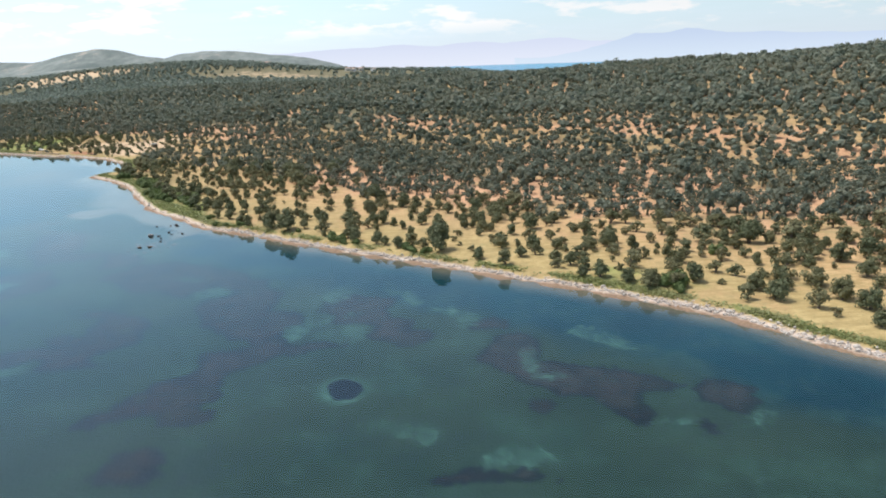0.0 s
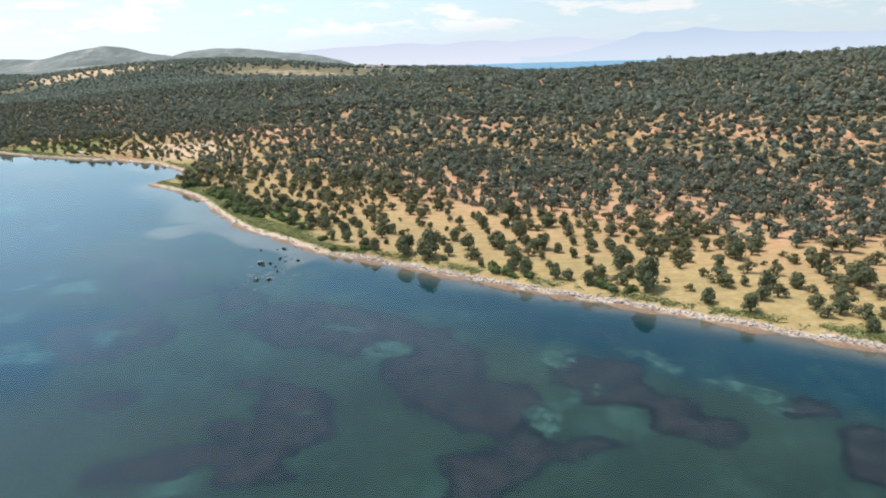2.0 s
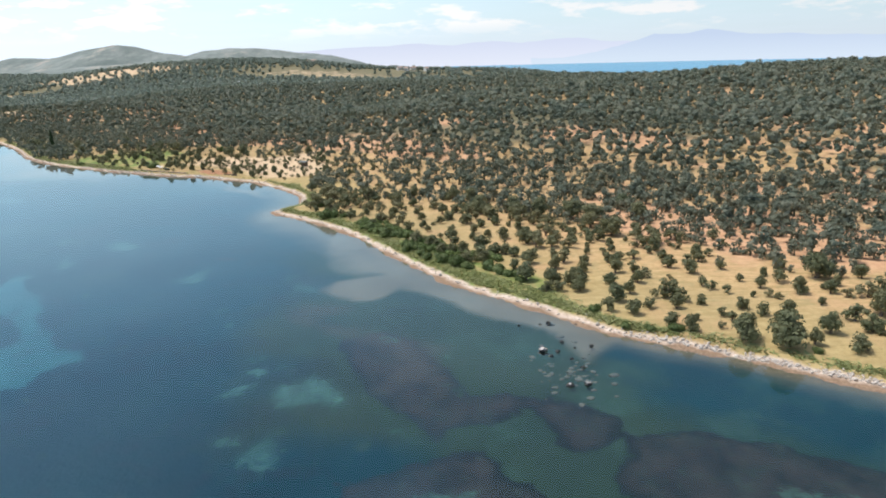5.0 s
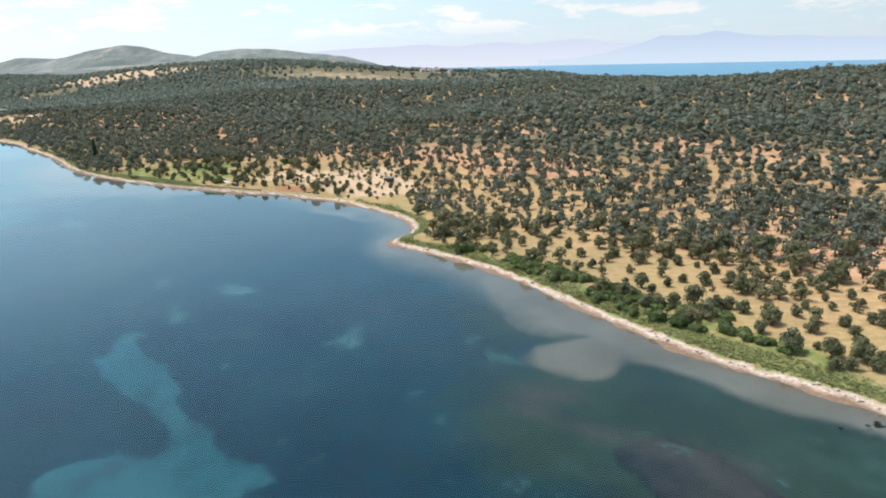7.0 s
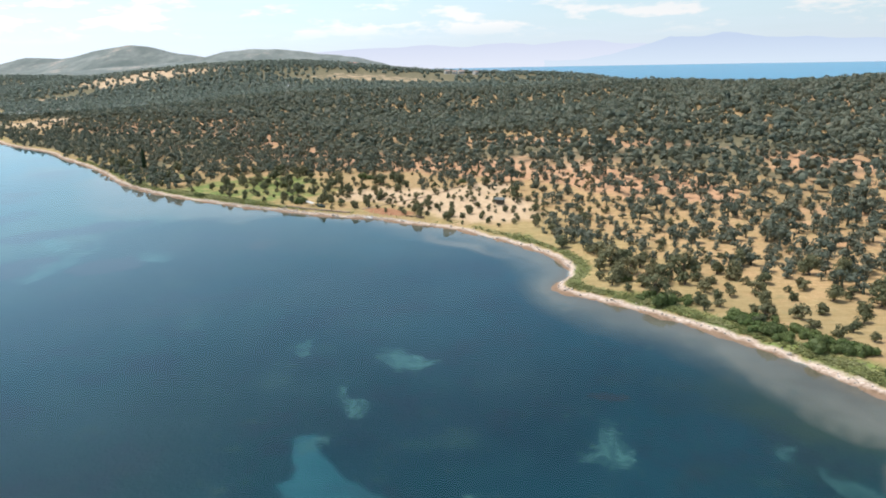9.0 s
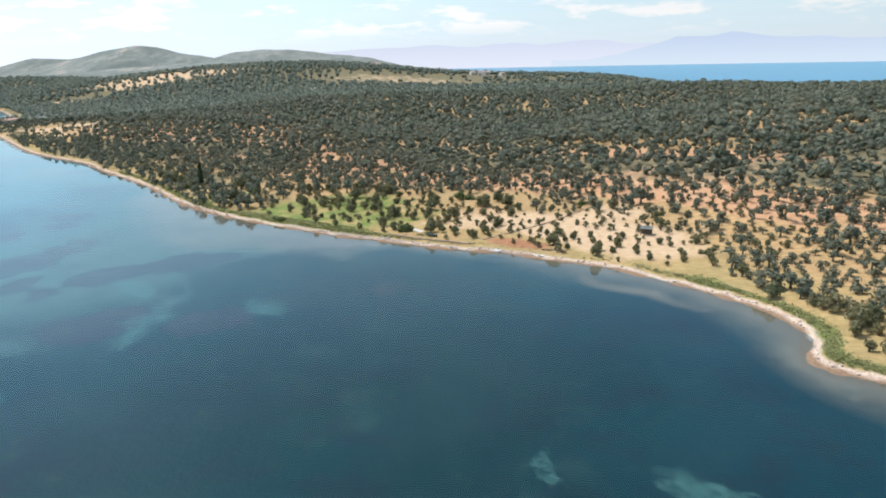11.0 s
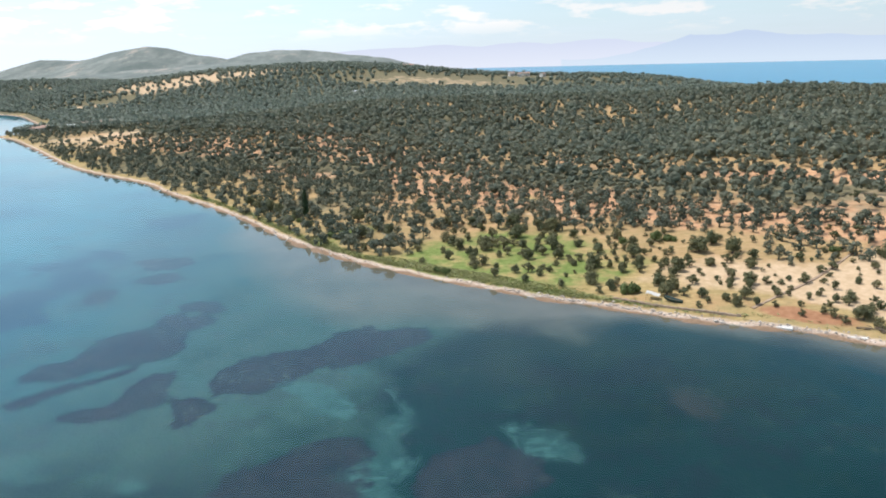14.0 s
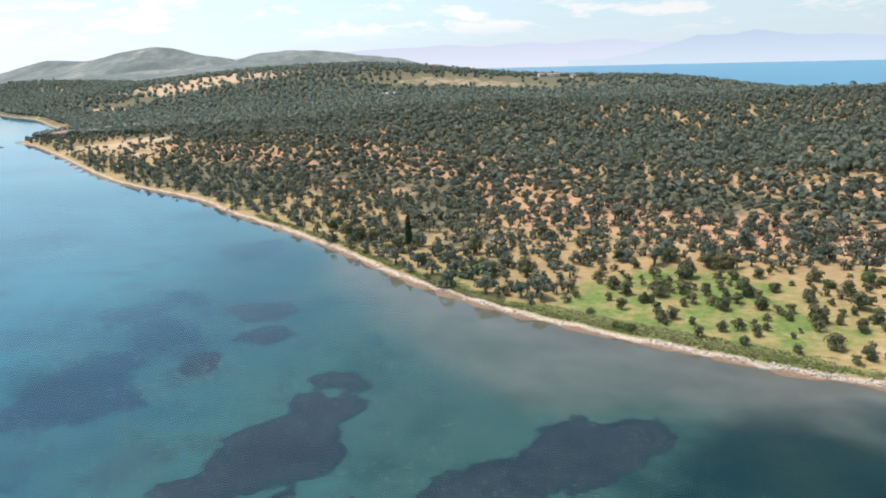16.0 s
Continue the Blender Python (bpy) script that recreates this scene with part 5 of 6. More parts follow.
def grow_trees():
    sets = []
    # dense shaken grid over the whole grove; thinned where the ground lies open
    x, y, rng = scatter(-620, 420, 60, 700, 3.65, 41, 24)
    d = inland(x, y)
    z = zones(x, y, d)
    open_ = np.exp(-((d / 55) ** 2)) * step(x, -135, -100) + 0.80 * spot(x, y, -122, 300, 40, 26, -35) + 0.10 * np.clip(z["green"], 0, 1) + 0.5 * spot(x, y, -432, 640, 55, 26, 50)
    n1, n2 = waves(x, y, 34, 51), waves(x, y, 110, 52)
    keep = 1.06 - 0.24 * np.clip(open_, 0, 1) - 0.16 * np.clip(z["red"], 0, 1) + 0.24 * n1 + 0.16 * n2 + 0.14 * step(d, 40, 90) - 0.80 * spot(x, y, -418, 635, 75, 42, 50) - 0.40 * spot(x, y, -392, 575, 42, 26, 50) - 0.32 * spot(x, y, -82, 352, 46, 58, 20) - 0.25 * spot(x, y, -20, 300, 60, 26, -40) + 0.5 * spot(x, y, -100, 264, 14, 12)
    ok = (d > 6.5 - 3.9 * step(-x, 205, 235)) & ~in_plot(x, y) & (rng.uniform(size=x.size) < np.clip(keep, 0.06, 0.97) * (1 - 0.14 * step(y + 0.78 * x, 360, 440)))
    x, y, d, open_ = x[ok], y[ok], d[ok], open_[ok]
    size = rng.gamma(14, 1.72 / 14, x.size).clip(1.0, 3.0) * (1 - 0.12 * np.clip(open_, 0, 1)) * (1 + 0.17 * step(d, 30, 70))
    sets.append((x, y, d, size))
    x, y, rng = scatter(-1080, 420, 700, 1370, 6.1, 42, 10)
    d = inland(x, y)
    bald = ((1.35 + 0.5 * waves(x, y, 30, 61)) * spot(x, y, -200, 978, 135, 66, -6) - 1.2 * spot(x, y, -300, 1085, 150, 18) + (0.55 + 0.5 * waves(x, y, 46, 60)) * spot(x, y, 40, 1045, 215, 85) + 1.2 * spot(x, y, -100, 1062, 34, 26) - 1.3 * spot(x, y, -5, 1122, 85, 20) + (0.85 + 1.1 * waves(x, y, 15, 59)) * spot(x, y, -480, 1074, 100, 40, 5)
            + 0.35 * spot(x, y, -520, 1035, 100, 30) + 0.8 * spot(x, y, -566, 968, 34, 38) + 0.6 * spot(x, y, -519, 1010, 40, 24) + 0.8 * spot(x, y, -614, 951, 34, 14) + (0.6 + 0.8 * waves(x, y, 25, 62)) * spot(x, y, -777, 1236, 55, 55))
    ok = (d > 8) & (rng.uniform(size=x.size) < np.clip(0.97 - 0.95 * bald + 0.18 * waves(x, y, 70, 53), 0.015, 0.97))
    x, y, d = x[ok], y[ok], d[ok]
    sets.append((x, y, d, rng.uniform(2.2, 3.5, x.size)))
    return sets


(NX, NY, ND, NS), (FX, FY, FD, FS) = grow_trees()
# taller dark trees round the houses on the point
_x, _y, _r = scatter(-530, -440, 690, 770, 7.0, 44)
_d = inland(_x, _y)
_ok = (_d > 3) & (_r.uniform(size=_x.size) < np.where(_x < -488, 1.0, 0.3))
FX, FY, FD, FS = np.r_[FX, _x[_ok]], np.r_[FY, _y[_ok]], np.r_[FD, _d[_ok]], np.r_[FS, _r.uniform(2.0, 3.4, int(_ok.sum())) * np.where(_x[_ok] < -492, 1.45, 1.0)]
NZ, FZ = height(NX, NY, ND), height(FX, FY, FD)


def planted(templates, x, y, z, size, seed):
    """Many trees in one mesh."""
    rng = np.random.default_rng(seed)
    which, spin = rng.integers(0, len(templates), len(x)), rng.uniform(0, 2 * np.pi, len(x))
    tall = rng.uniform(0.82, 1.15, len(x))
    vs, fs, base = [], [], 0
    for k, (v, f) in enumerate(templates):
        m = np.nonzero(which == k)[0]
        c, s = np.cos(spin[m])[:, None], np.sin(spin[m])[:, None]
        px = (v[:, 0] * c - v[:, 1] * s) * size[m][:, None] + x[m][:, None]
        py = (v[:, 0] * s + v[:, 1] * c) * size[m][:, None] + y[m][:, None]
        pz = v[:, 2] * (size[m] * tall[m])[:, None] + z[m][:, None]
        vs.append(np.stack([px, py, pz], -1).reshape(-1, 3))
        fs.append((f[None] + (np.arange(len(m)) * len(v))[:, None, None]).reshape(-1, 3) + base)
        base += len(m) * len(v)
    return np.vstack(vs), np.vstack(fs)


# the front of the grove, tree by tree: place and crown radius
STAND_A = [(70.6, 109.8, 1.7), (68.8, 100.5, 1.8), (64.8, 106.2, 1.1), (63.7, 99.8, 1.8), (62.4, 91.0, 1.6), (61.5, 106.3, 1.2), (58.0, 111.7, 1.2), (57.8, 105.1, 1.3),
           (57.6, 97.8, 1.3), (55.4, 79.1, 1.6), (54.9, 112.4, 2.2), (54.3, 102.6, 1.0), (54.1, 83.2, 1.6), (53.7, 89.4, 1.7), (53.2, 73.5, 1.2), (51.1, 109.6, 1.5),
           (50.5, 100.3, 1.0), (50.5, 112.6, 1.4), (45.9, 84.6, 1.6), (45.0, 88.9, 1.4), (42.4, 109.1, 1.2), (42.3, 116.3, 1.3), (38.6, 111.9, 0.5), (38.4, 106.1, 1.0),
           (38.0, 93.6, 1.5), (34.3, 112.6, 1.1), (31.2, 92.9, 1.6), (31.2, 116.9, 1.7), (30.7, 113.8, 1.8), (28.6, 95.3, 1.1), (27.4, 113.9, 1.3), (27.0, 126.2, 0.9),
           (25.2, 98.1, 1.3)]
STAND_B = [(24.5, 133.4, 1.5), (22.6, 99.2, 0.9), (21.9, 104.5, 1.1), (21.6, 114.7, 1.1), (19.7, 106.4, 1.2), (19.3, 129.3, 1.6), (17.6, 115.1, 1.4), (14.9, 125.7, 1.3),
           (14.6, 110.5, 1.2), (13.4, 139.4, 2.0), (13.3, 135.3, 1.2), (12.0, 116.2, 1.2), (11.6, 107.2, 1.3), (11.2, 128.4, 0.9), (10.6, 140.8, 0.8), (9.7, 145.3, 1.5),
           (9.7, 136.1, 1.2), (9.6, 129.2, 1.2), (8.1, 132.5, 0.8), (7.5, 110.9, 1.1), (6.3, 136.9, 1.2), (6.3, 132.0, 0.9), (5.2, 141.8, 0.7), (3.5, 146.5, 1.5), (1.7,
           152.0, 1.2), (1.2, 131.2, 1.5), (1.1, 139.1, 1.0), (1.1, 117.4, 2.4), (0.9, 136.0, 0.9), (0.5, 126.9, 1.7), (-0.1, 122.5, 1.2), (-1.3, 143.9, 1.0), (-2.3,
           137.1, 1.2)]
STAND_C = [(-3.6, 155.0, 1.5), (-4.2, 123.5, 1.1), (-4.4, 129.8, 0.9), (-4.6, 141.5, 0.8), (-6.1, 133.9, 0.8), (-6.6, 155.3, 1.7), (-6.6, 161.7, 1.2), (-6.7, 120.4, 1.1),
           (-8.0, 137.2, 1.0), (-9.2, 122.8, 1.0), (-10.2, 139.4, 1.5), (-10.5, 126.4, 0.8), (-10.9, 123.7, 1.0), (-11.0, 128.4, 0.8), (-11.5, 133.4, 0.7), (-12.0, 138.1,
           1.2), (-12.3, 158.7, 1.0), (-12.7, 142.0, 1.0), (-13.3, 162.6, 2.4), (-13.5, 146.2, 1.9), (-14.6, 157.4, 0.8), (-14.9, 155.8, 1.0), (-15.1, 126.8, 1.4),
           (-16.3, 133.0, 1.7), (-16.3, 168.0, 1.0), (-16.7, 129.2, 1.1), (-17.8, 141.1, 1.4), (-18.9, 151.1, 0.7), (-19.3, 156.5, 1.4), (-20.6, 164.8, 0.8), (-21.7,
           131.2, 0.7), (-23.1, 141.3, 1.5), (-23.7, 159.2, 1.0)]
STAND_D = [(-25.3, 147.8, 1.2), (-25.6, 162.3, 0.7), (-25.8, 168.8, 0.9), (-26.4, 155.7, 0.5), (-26.7, 138.3, 1.0), (-27.4, 175.7, 1.3), (-28.6, 205.5, 2.4), (-28.8,
           216.6, 2.1), (-30.1, 138.2, 2.3), (-30.3, 150.9, 0.9), (-31.5, 167.2, 1.2), (-33.9, 170.7, 1.2), (-34.2, 141.0, 2.0), (-35.1, 153.1, 0.7), (-36.4, 187.7, 0.5),
           (-37.0, 158.5, 0.7), (-37.5, 193.4, 2.3), (-37.9, 147.5, 0.5), (-39.0, 203.3, 2.5), (-39.0, 152.1, 1.1), (-39.9, 144.5, 1.2), (-40.2, 185.0, 0.8), (-40.6,
           181.6, 0.8), (-41.2, 163.5, 1.1), (-41.7, 146.3, 1.1), (-42.0, 173.8, 1.1), (-42.4, 209.1, 2.5), (-42.9, 175.1, 1.0), (-43.2, 187.9, 0.9), (-43.8, 158.8, 1.0),
           (-44.5, 184.3, 0.6), (-45.4, 180.9, 0.7), (-45.5, 163.7, 1.2)]
STAND_E = [(-45.5, 150.8, 1.2), (-46.0, 194.2, 0.9), (-46.5, 188.0, 1.1), (-46.5, 202.3, 0.5), (-46.6, 155.9, 1.4), (-47.2, 174.4, 0.9), (-48.4, 170.5, 1.0), (-48.7,
           152.5, 1.1), (-49.1, 210.8, 2.3), (-49.1, 181.6, 0.8), (-49.9, 166.4, 1.3), (-50.8, 185.9, 1.4), (-50.9, 161.0, 1.3), (-51.0, 199.0, 0.9), (-51.4, 163.7, 1.5),
           (-52.5, 172.8, 1.2), (-52.8, 190.3, 1.3), (-54.3, 216.0, 2.2), (-54.4, 195.0, 1.1), (-54.5, 165.0, 1.5), (-54.9, 167.5, 0.6), (-55.1, 189.1, 1.7), (-55.5,
           199.5, 1.1), (-56.6, 176.2, 1.6), (-57.0, 202.9, 0.6), (-58.3, 167.3, 1.6), (-58.5, 180.8, 1.2), (-59.2, 194.2, 1.4), (-59.4, 173.5, 1.0), (-59.7, 205.4, 1.1),
           (-59.9, 182.6, 1.2), (-61.9, 182.9, 1.4), (-61.9, 217.6, 2.6)]
STAND_F = [(-62.0, 196.0, 0.8), (-62.8, 204.0, 1.0), (-63.4, 228.6, 2.1), (-64.0, 185.1, 1.7), (-65.2, 194.0, 0.8), (-66.2, 210.0, 0.8), (-67.6, 231.4, 1.9), (-67.7,
           184.3, 1.2), (-68.6, 197.7, 0.7), (-68.7, 190.9, 0.9), (-68.8, 203.8, 0.6), (-69.5, 212.3, 1.2), (-69.7, 184.7, 1.0), (-70.7, 218.3, 1.4), (-71.5, 185.1, 1.2),
           (-73.2, 190.3, 1.5), (-74.1, 202.1, 0.8), (-75.0, 205.5, 0.9), (-75.5, 213.0, 1.0), (-76.7, 219.4, 0.8), (-77.5, 227.5, 1.3), (-77.5, 237.7, 1.7), (-78.9,
           207.9, 0.6), (-82.0, 217.8, 1.4), (-83.1, 234.1, 1.3), (-85.3, 214.3, 0.8), (-88.4, 220.7, 0.9), (-91.9, 219.3, 1.1), (-96.9, 244.5, 1.5), (-98.3, 228.9, 1.3),
           (-107.0, 256.7, 1.6), (-115.5, 291.1, 0.8), (-117.3, 300.6, 0.9)]
STAND_G = [(-118.2, 321.4, 1.5), (-120.8, 280.9, 0.7), (-121.6, 287.6, 0.8), (-122.2, 296.6, 0.8), (-122.2, 284.9, 0.7), (-124.8, 290.9, 1.2), (-125.4, 295.5, 0.6),
           (-126.9, 287.0, 0.8), (-127.1, 281.6, 0.5), (-129.3, 297.7, 0.9), (-129.4, 294.4, 0.8), (-129.4, 288.7, 1.1), (-129.7, 310.3, 0.8), (-130.8, 285.5, 1.1),
           (-133.1, 298.1, 0.8), (-133.5, 324.3, 0.9), (-135.8, 291.1, 0.7), (-138.3, 294.2, 1.6), (-138.5, 302.1, 0.8), (-141.0, 313.6, 0.6), (-142.1, 304.2, 0.7),
           (-142.4, 326.2, 1.2), (-144.7, 330.6, 1.9), (-144.7, 306.3, 0.6), (-144.8, 321.5, 1.2), (-146.3, 308.4, 0.6), (-146.5, 337.4, 1.8), (-148.9, 312.5, 1.3),
           (-149.7, 310.6, 0.8), (-149.7, 319.2, 0.5), (-150.8, 333.5, 2.2), (-151.9, 324.3, 1.2), (-152.1, 302.5, 0.8)]
STAND_H = [(-152.4, 312.9, 0.8), (-152.8, 305.7, 1.2), (-153.2, 311.2, 0.7), (-154.2, 313.1, 0.4), (-155.4, 327.6, 1.0), (-155.7, 302.5, 1.0), (-156.5, 304.8, 0.8),
           (-159.4, 321.8, 1.6), (-159.9, 307.1, 1.2), (-160.8, 311.4, 0.5), (-161.2, 319.1, 1.1), (-162.1, 328.1, 0.8), (-162.7, 332.8, 0.8), (-163.4, 311.8, 1.3),
           (-164.1, 337.7, 1.5), (-165.4, 314.4, 1.5), (-165.6, 331.3, 1.8), (-165.7, 308.9, 1.5), (-166.0, 325.4, 1.4), (-170.1, 322.9, 1.2), (-171.9, 326.1, 0.8),
           (-172.4, 335.1, 1.5), (-174.8, 348.9, 1.3), (-175.0, 313.1, 1.2), (-175.4, 341.4, 1.2), (-175.4, 326.6, 1.7), (-177.9, 316.9, 1.5), (-179.0, 328.6, 0.8),
           (-179.0, 355.9, 2.0), (-181.2, 333.8, 1.3), (-181.3, 341.0, 1.9), (-181.9, 321.3, 0.5), (-185.1, 339.8, 0.8)]
STAND_I = [(-187.7, 334.4, 1.3), (-188.0, 362.1, 2.0), (-188.1, 341.9, 1.2), (-188.3, 351.4, 1.9), (-190.3, 319.8, 0.9), (-191.5, 325.3, 1.0), (-193.8, 336.8, 0.8),
           (-195.2, 328.7, 0.7), (-196.4, 359.4, 1.1), (-196.4, 342.7, 1.8), (-198.1, 365.2, 1.4), (-198.9, 339.2, 0.8), (-199.6, 328.8, 0.6), (-200.2, 339.4, 1.0),
           (-203.8, 347.6, 1.5), (-204.7, 366.8, 1.4), (-204.9, 336.6, 1.1), (-210.8, 370.6, 0.8), (-211.9, 384.3, 2.1), (-217.9, 351.7, 0.8), (-219.5, 357.2, 1.8),
           (-223.4, 348.5, 1.1), (-224.7, 346.5, 1.0), (-226.4, 358.4, 1.8), (-229.0, 375.3, 2.0), (-236.3, 369.9, 1.3), (-241.3, 368.0, 1.5), (-247.8, 383.5, 1.4),
           (-253.8, 389.9, 1.7), (-257.0, 393.3, 2.2), (-261.1, 397.2, 2.2), (-265.7, 403.9, 1.6)]
STAND = STAND_A + STAND_B + STAND_C + STAND_D + STAND_E + STAND_F + STAND_G + STAND_H + STAND_I


def olive_tree(variant):
    cv, cf, tv, tf = VARIANTS[variant]
    root = new("olive_tree")
    part("trunk", tv, tf, BARK, root, "gnarled grey-brown trunk forking low")
    part("crown", cv, cf, OLIVE, root, "airy grey-green crown")
    return root


def one_by_one():
    rng = np.random.default_rng(77)
    models = {}
    sx, sy = np.array([q[0] for q in STAND]), np.array([q[1] for q in STAND])
    sz = height(sx, sy)
    for (x, y, r), z in zip(STAND, sz):
        k = int(rng.integers(0, 8))
        m = pose(x, y, float(z) - 0.04, 0, 0, float(rng.uniform(0, 360)))
        s = r * 1.24
        if k not in models:
            ob = models[k] = olive_tree(k)
            ob.matrix_basis = m
        else:
            ob = copy_thing(models[k], m)
        ob.scale = (s, s * rng.uniform(0.9, 1.1), s * rng.uniform(0.95, 1.25) * (1.12 if r < 1.2 else 1.0))
        text = ("small young olive tree with a thin grey-green crown on dry grass" if r < 1.0 else "grey-green olive tree with a rounded crown on dry straw grass" if r < 1.6
                else "large broad olive tree with a dense grey-green crown and low limbs")
        tagged(ob, text, "olive tree", "olive trees of the shore grove")


one_by_one()


def between():
    """Smaller trees that fill the gaps of the front grove."""
    x, y, rng = scatter(-270, 90, 60, 400, 3.5, 46, 31)
    d = inland(x, y)
    sx, sy, sr = (np.array([q[k] for q in STAND]) for k in range(3))
    gap = np.min(np.hypot(x[:, None] - sx, y[:, None] - sy) - 0.9 * sr, 1)
    z = zones(x, y, d)
    ok = (d > 5.0) & in_plot(x, y) & (gap > 1.35) & (rng.uniform(size=x.size) < np.where(x < -100, 0.74, 0.64 + 0.32 * step(d, 24, 42)) + 0.5 * spot(x, y, -96, 240, 24, 11, 105) - 0.12 * np.clip(z["green"], 0, 1) + 0.2 * waves(x, y, 30, 54))
    x, y = x[ok], y[ok]
    size = rng.gamma(9, 1.28 / 9, x.size).clip(0.6, 2.2) * np.where(x < -165, 1.05, np.where(x < -112, 0.74, 1.0 + 0.45 * np.maximum(step(d[ok], 24, 42), spot(x, y, -96, 240, 24, 11, 105))))
    return x, y, height(x, y), size


def saplings():
    """Young trees on the thinly planted ground round the clearing."""
    x, y, rng = scatter(-200, 60, 170, 430, 3.1, 47, 12)
    d = inland(x, y)
    thin = np.exp(-((d / 55) ** 2)) * step(x, -135, -100) + spot(x, y, -115, 310, 50, 34, -35)
    gap = np.min(np.hypot(x[:, None] - NX, y[:, None] - NY) - 0.9 * NS, 1)
    ok = (d > 8) & ~in_plot(x, y) & (gap > 0.9) & (rng.uniform(size=x.size) < 0.95 * np.clip(thin, 0, 1))
    x, y = x[ok], y[ok]
    return x, y, height(x, y), rng.gamma(10, 0.95 / 10, x.size).clip(0.5, 1.6)


bx, by, bz, bs = (np.r_[a, b] for a, b in zip(between(), saplings()))
v, f = planted([q[:2] for q in NEARS], bx, by, bz, bs, 8)
tagged(big_mesh("olive_saplings", v, f, OLIVE_NEAR), "smaller grey-green olive trees between the old ones on dry grass", "olive grove", kind="stuff")
v, f = planted([q[2:] for q in NEARS], bx, by, bz, bs, 8)
tagged(big_mesh("olive_stems", v, f, BARK), "short forked grey-brown stems of the smaller olive trees", "tree trunks", kind="stuff")
mid = NY + 0.78 * NX < 265
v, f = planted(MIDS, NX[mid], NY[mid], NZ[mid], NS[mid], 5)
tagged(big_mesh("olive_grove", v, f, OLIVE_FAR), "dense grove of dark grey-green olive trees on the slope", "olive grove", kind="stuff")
far = ~mid
rim = NY + 0.78 * NX > 350
far = far & ~rim
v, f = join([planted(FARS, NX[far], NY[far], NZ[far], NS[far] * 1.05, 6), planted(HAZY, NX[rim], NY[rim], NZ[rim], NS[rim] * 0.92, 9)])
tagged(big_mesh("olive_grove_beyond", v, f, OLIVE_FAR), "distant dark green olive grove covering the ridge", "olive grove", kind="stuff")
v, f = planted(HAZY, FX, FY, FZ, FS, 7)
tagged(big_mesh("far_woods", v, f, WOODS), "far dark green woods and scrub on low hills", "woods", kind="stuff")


# ---- shrubs, reeds and the poplar ----
SHRUB_A = [(47.0, 106.4, 1.7), (34.9, 90.3, 1.5), (34.9, 92.6, 2.2), (-1.5, 116.3, 1.1), (-4.0, 117.8, 1.3), (-5.5, 119.2, 1.4), (-14.6, 124.9, 1.0), (-17.1, 125.9, 1.0),
           (-18.1, 128.0, 1.4), (-19.6, 128.6, 1.2), (-20.2, 129.8, 1.4), (-27.7, 135.8, 0.8), (-41.7, 144.5, 1.1), (-45.1, 145.6, 0.9), (-47.8, 147.2, 0.9), (-50.4,
           153.2, 1.1), (-59.1, 166.9, 1.1), (-60.4, 169.8, 1.2), (-62.0, 172.1, 1.7), (-64.3, 174.0, 1.9), (-67.4, 175.0, 1.3), (-69.0, 177.0, 2.1), (-71.8, 179.6, 2.0),
           (-74.1, 182.8, 1.5), (-75.5, 185.7, 1.3), (-75.6, 192.2, 1.5), (-77.6, 188.8, 1.6), (-77.7, 198.1, 1.5), (-78.3, 192.1, 1.6), (-80.1, 199.3, 1.6), (-83.3,
           200.7, 2.0), (-86.2, 206.0, 2.0), (-88.5, 211.9, 1.3)]
SHRUB_B = [(-93.6, 219.3, 1.1), (-97.5, 220.3, 2.3), (-100.6, 232.5, 1.6), (-124.9, 327.4, 1.4), (-154.1, 342.0, 1.6), (-156.6, 343.0, 2.3), (-165.5, 341.3, 1.5),
           (-171.8, 310.7, 2.0), (-205.7, 328.3, 1.0), (-205.7, 327.4, 0.9), (-207.9, 329.2, 1.0), (-232.1, 363.2, 1.2), (-234.6, 360.1, 1.7), (-245.5, 378.5, 1.2),
           (-249.0, 380.3, 1.8)]


def shrub_mesh(seed):
    rng = np.random.default_rng(seed)
    n = 8
    th, rad = rng.uniform(0, 2 * np.pi, n), rng.uniform(0.0, 0.75, n)
    centres = np.stack([rad * np.cos(th), rad * np.sin(th), rng.uniform(0.22, 0.5, n)], 1)
    radii = rng.uniform(0.32, 0.5, n)
    cores = [(ICO0[0] * r * 0.82 * (1, 1, 0.9) + c, ICO0[1]) for c, r in zip(centres, radii)]
    return join(cores + [leaf_cards(rng, centres, radii, 460, 0.09)])


SHRUBS = [shrub_mesh(700 + k) for k in range(4)]


def shrubs():
    rng = np.random.default_rng(78)
    models = {}
    for x, y, r in SHRUB_A + SHRUB_B:
        k = int(rng.integers(0, 4))
        m = pose(x, y, float(height(np.array([x]), np.array([y]))[0]) - 0.05, 0, 0, float(rng.uniform(0, 360)))
        if k not in models:
            ob = models[k] = part("shrub", *SHRUBS[k], BUSH)
            ob.matrix_basis = m
        else:
            ob = copy_thing(models[k], m)
        s = r * 1.1
        ob.scale = (s, s * rng.uniform(0.85, 1.15), s * rng.uniform(0.95, 1.25))
        tagged(ob, "low bright green shrub beside the shore" if r < 1.5 else "broad dense green thicket shrub behind the beach", "shrub", "green shrubs behind the beach")


shrubs()


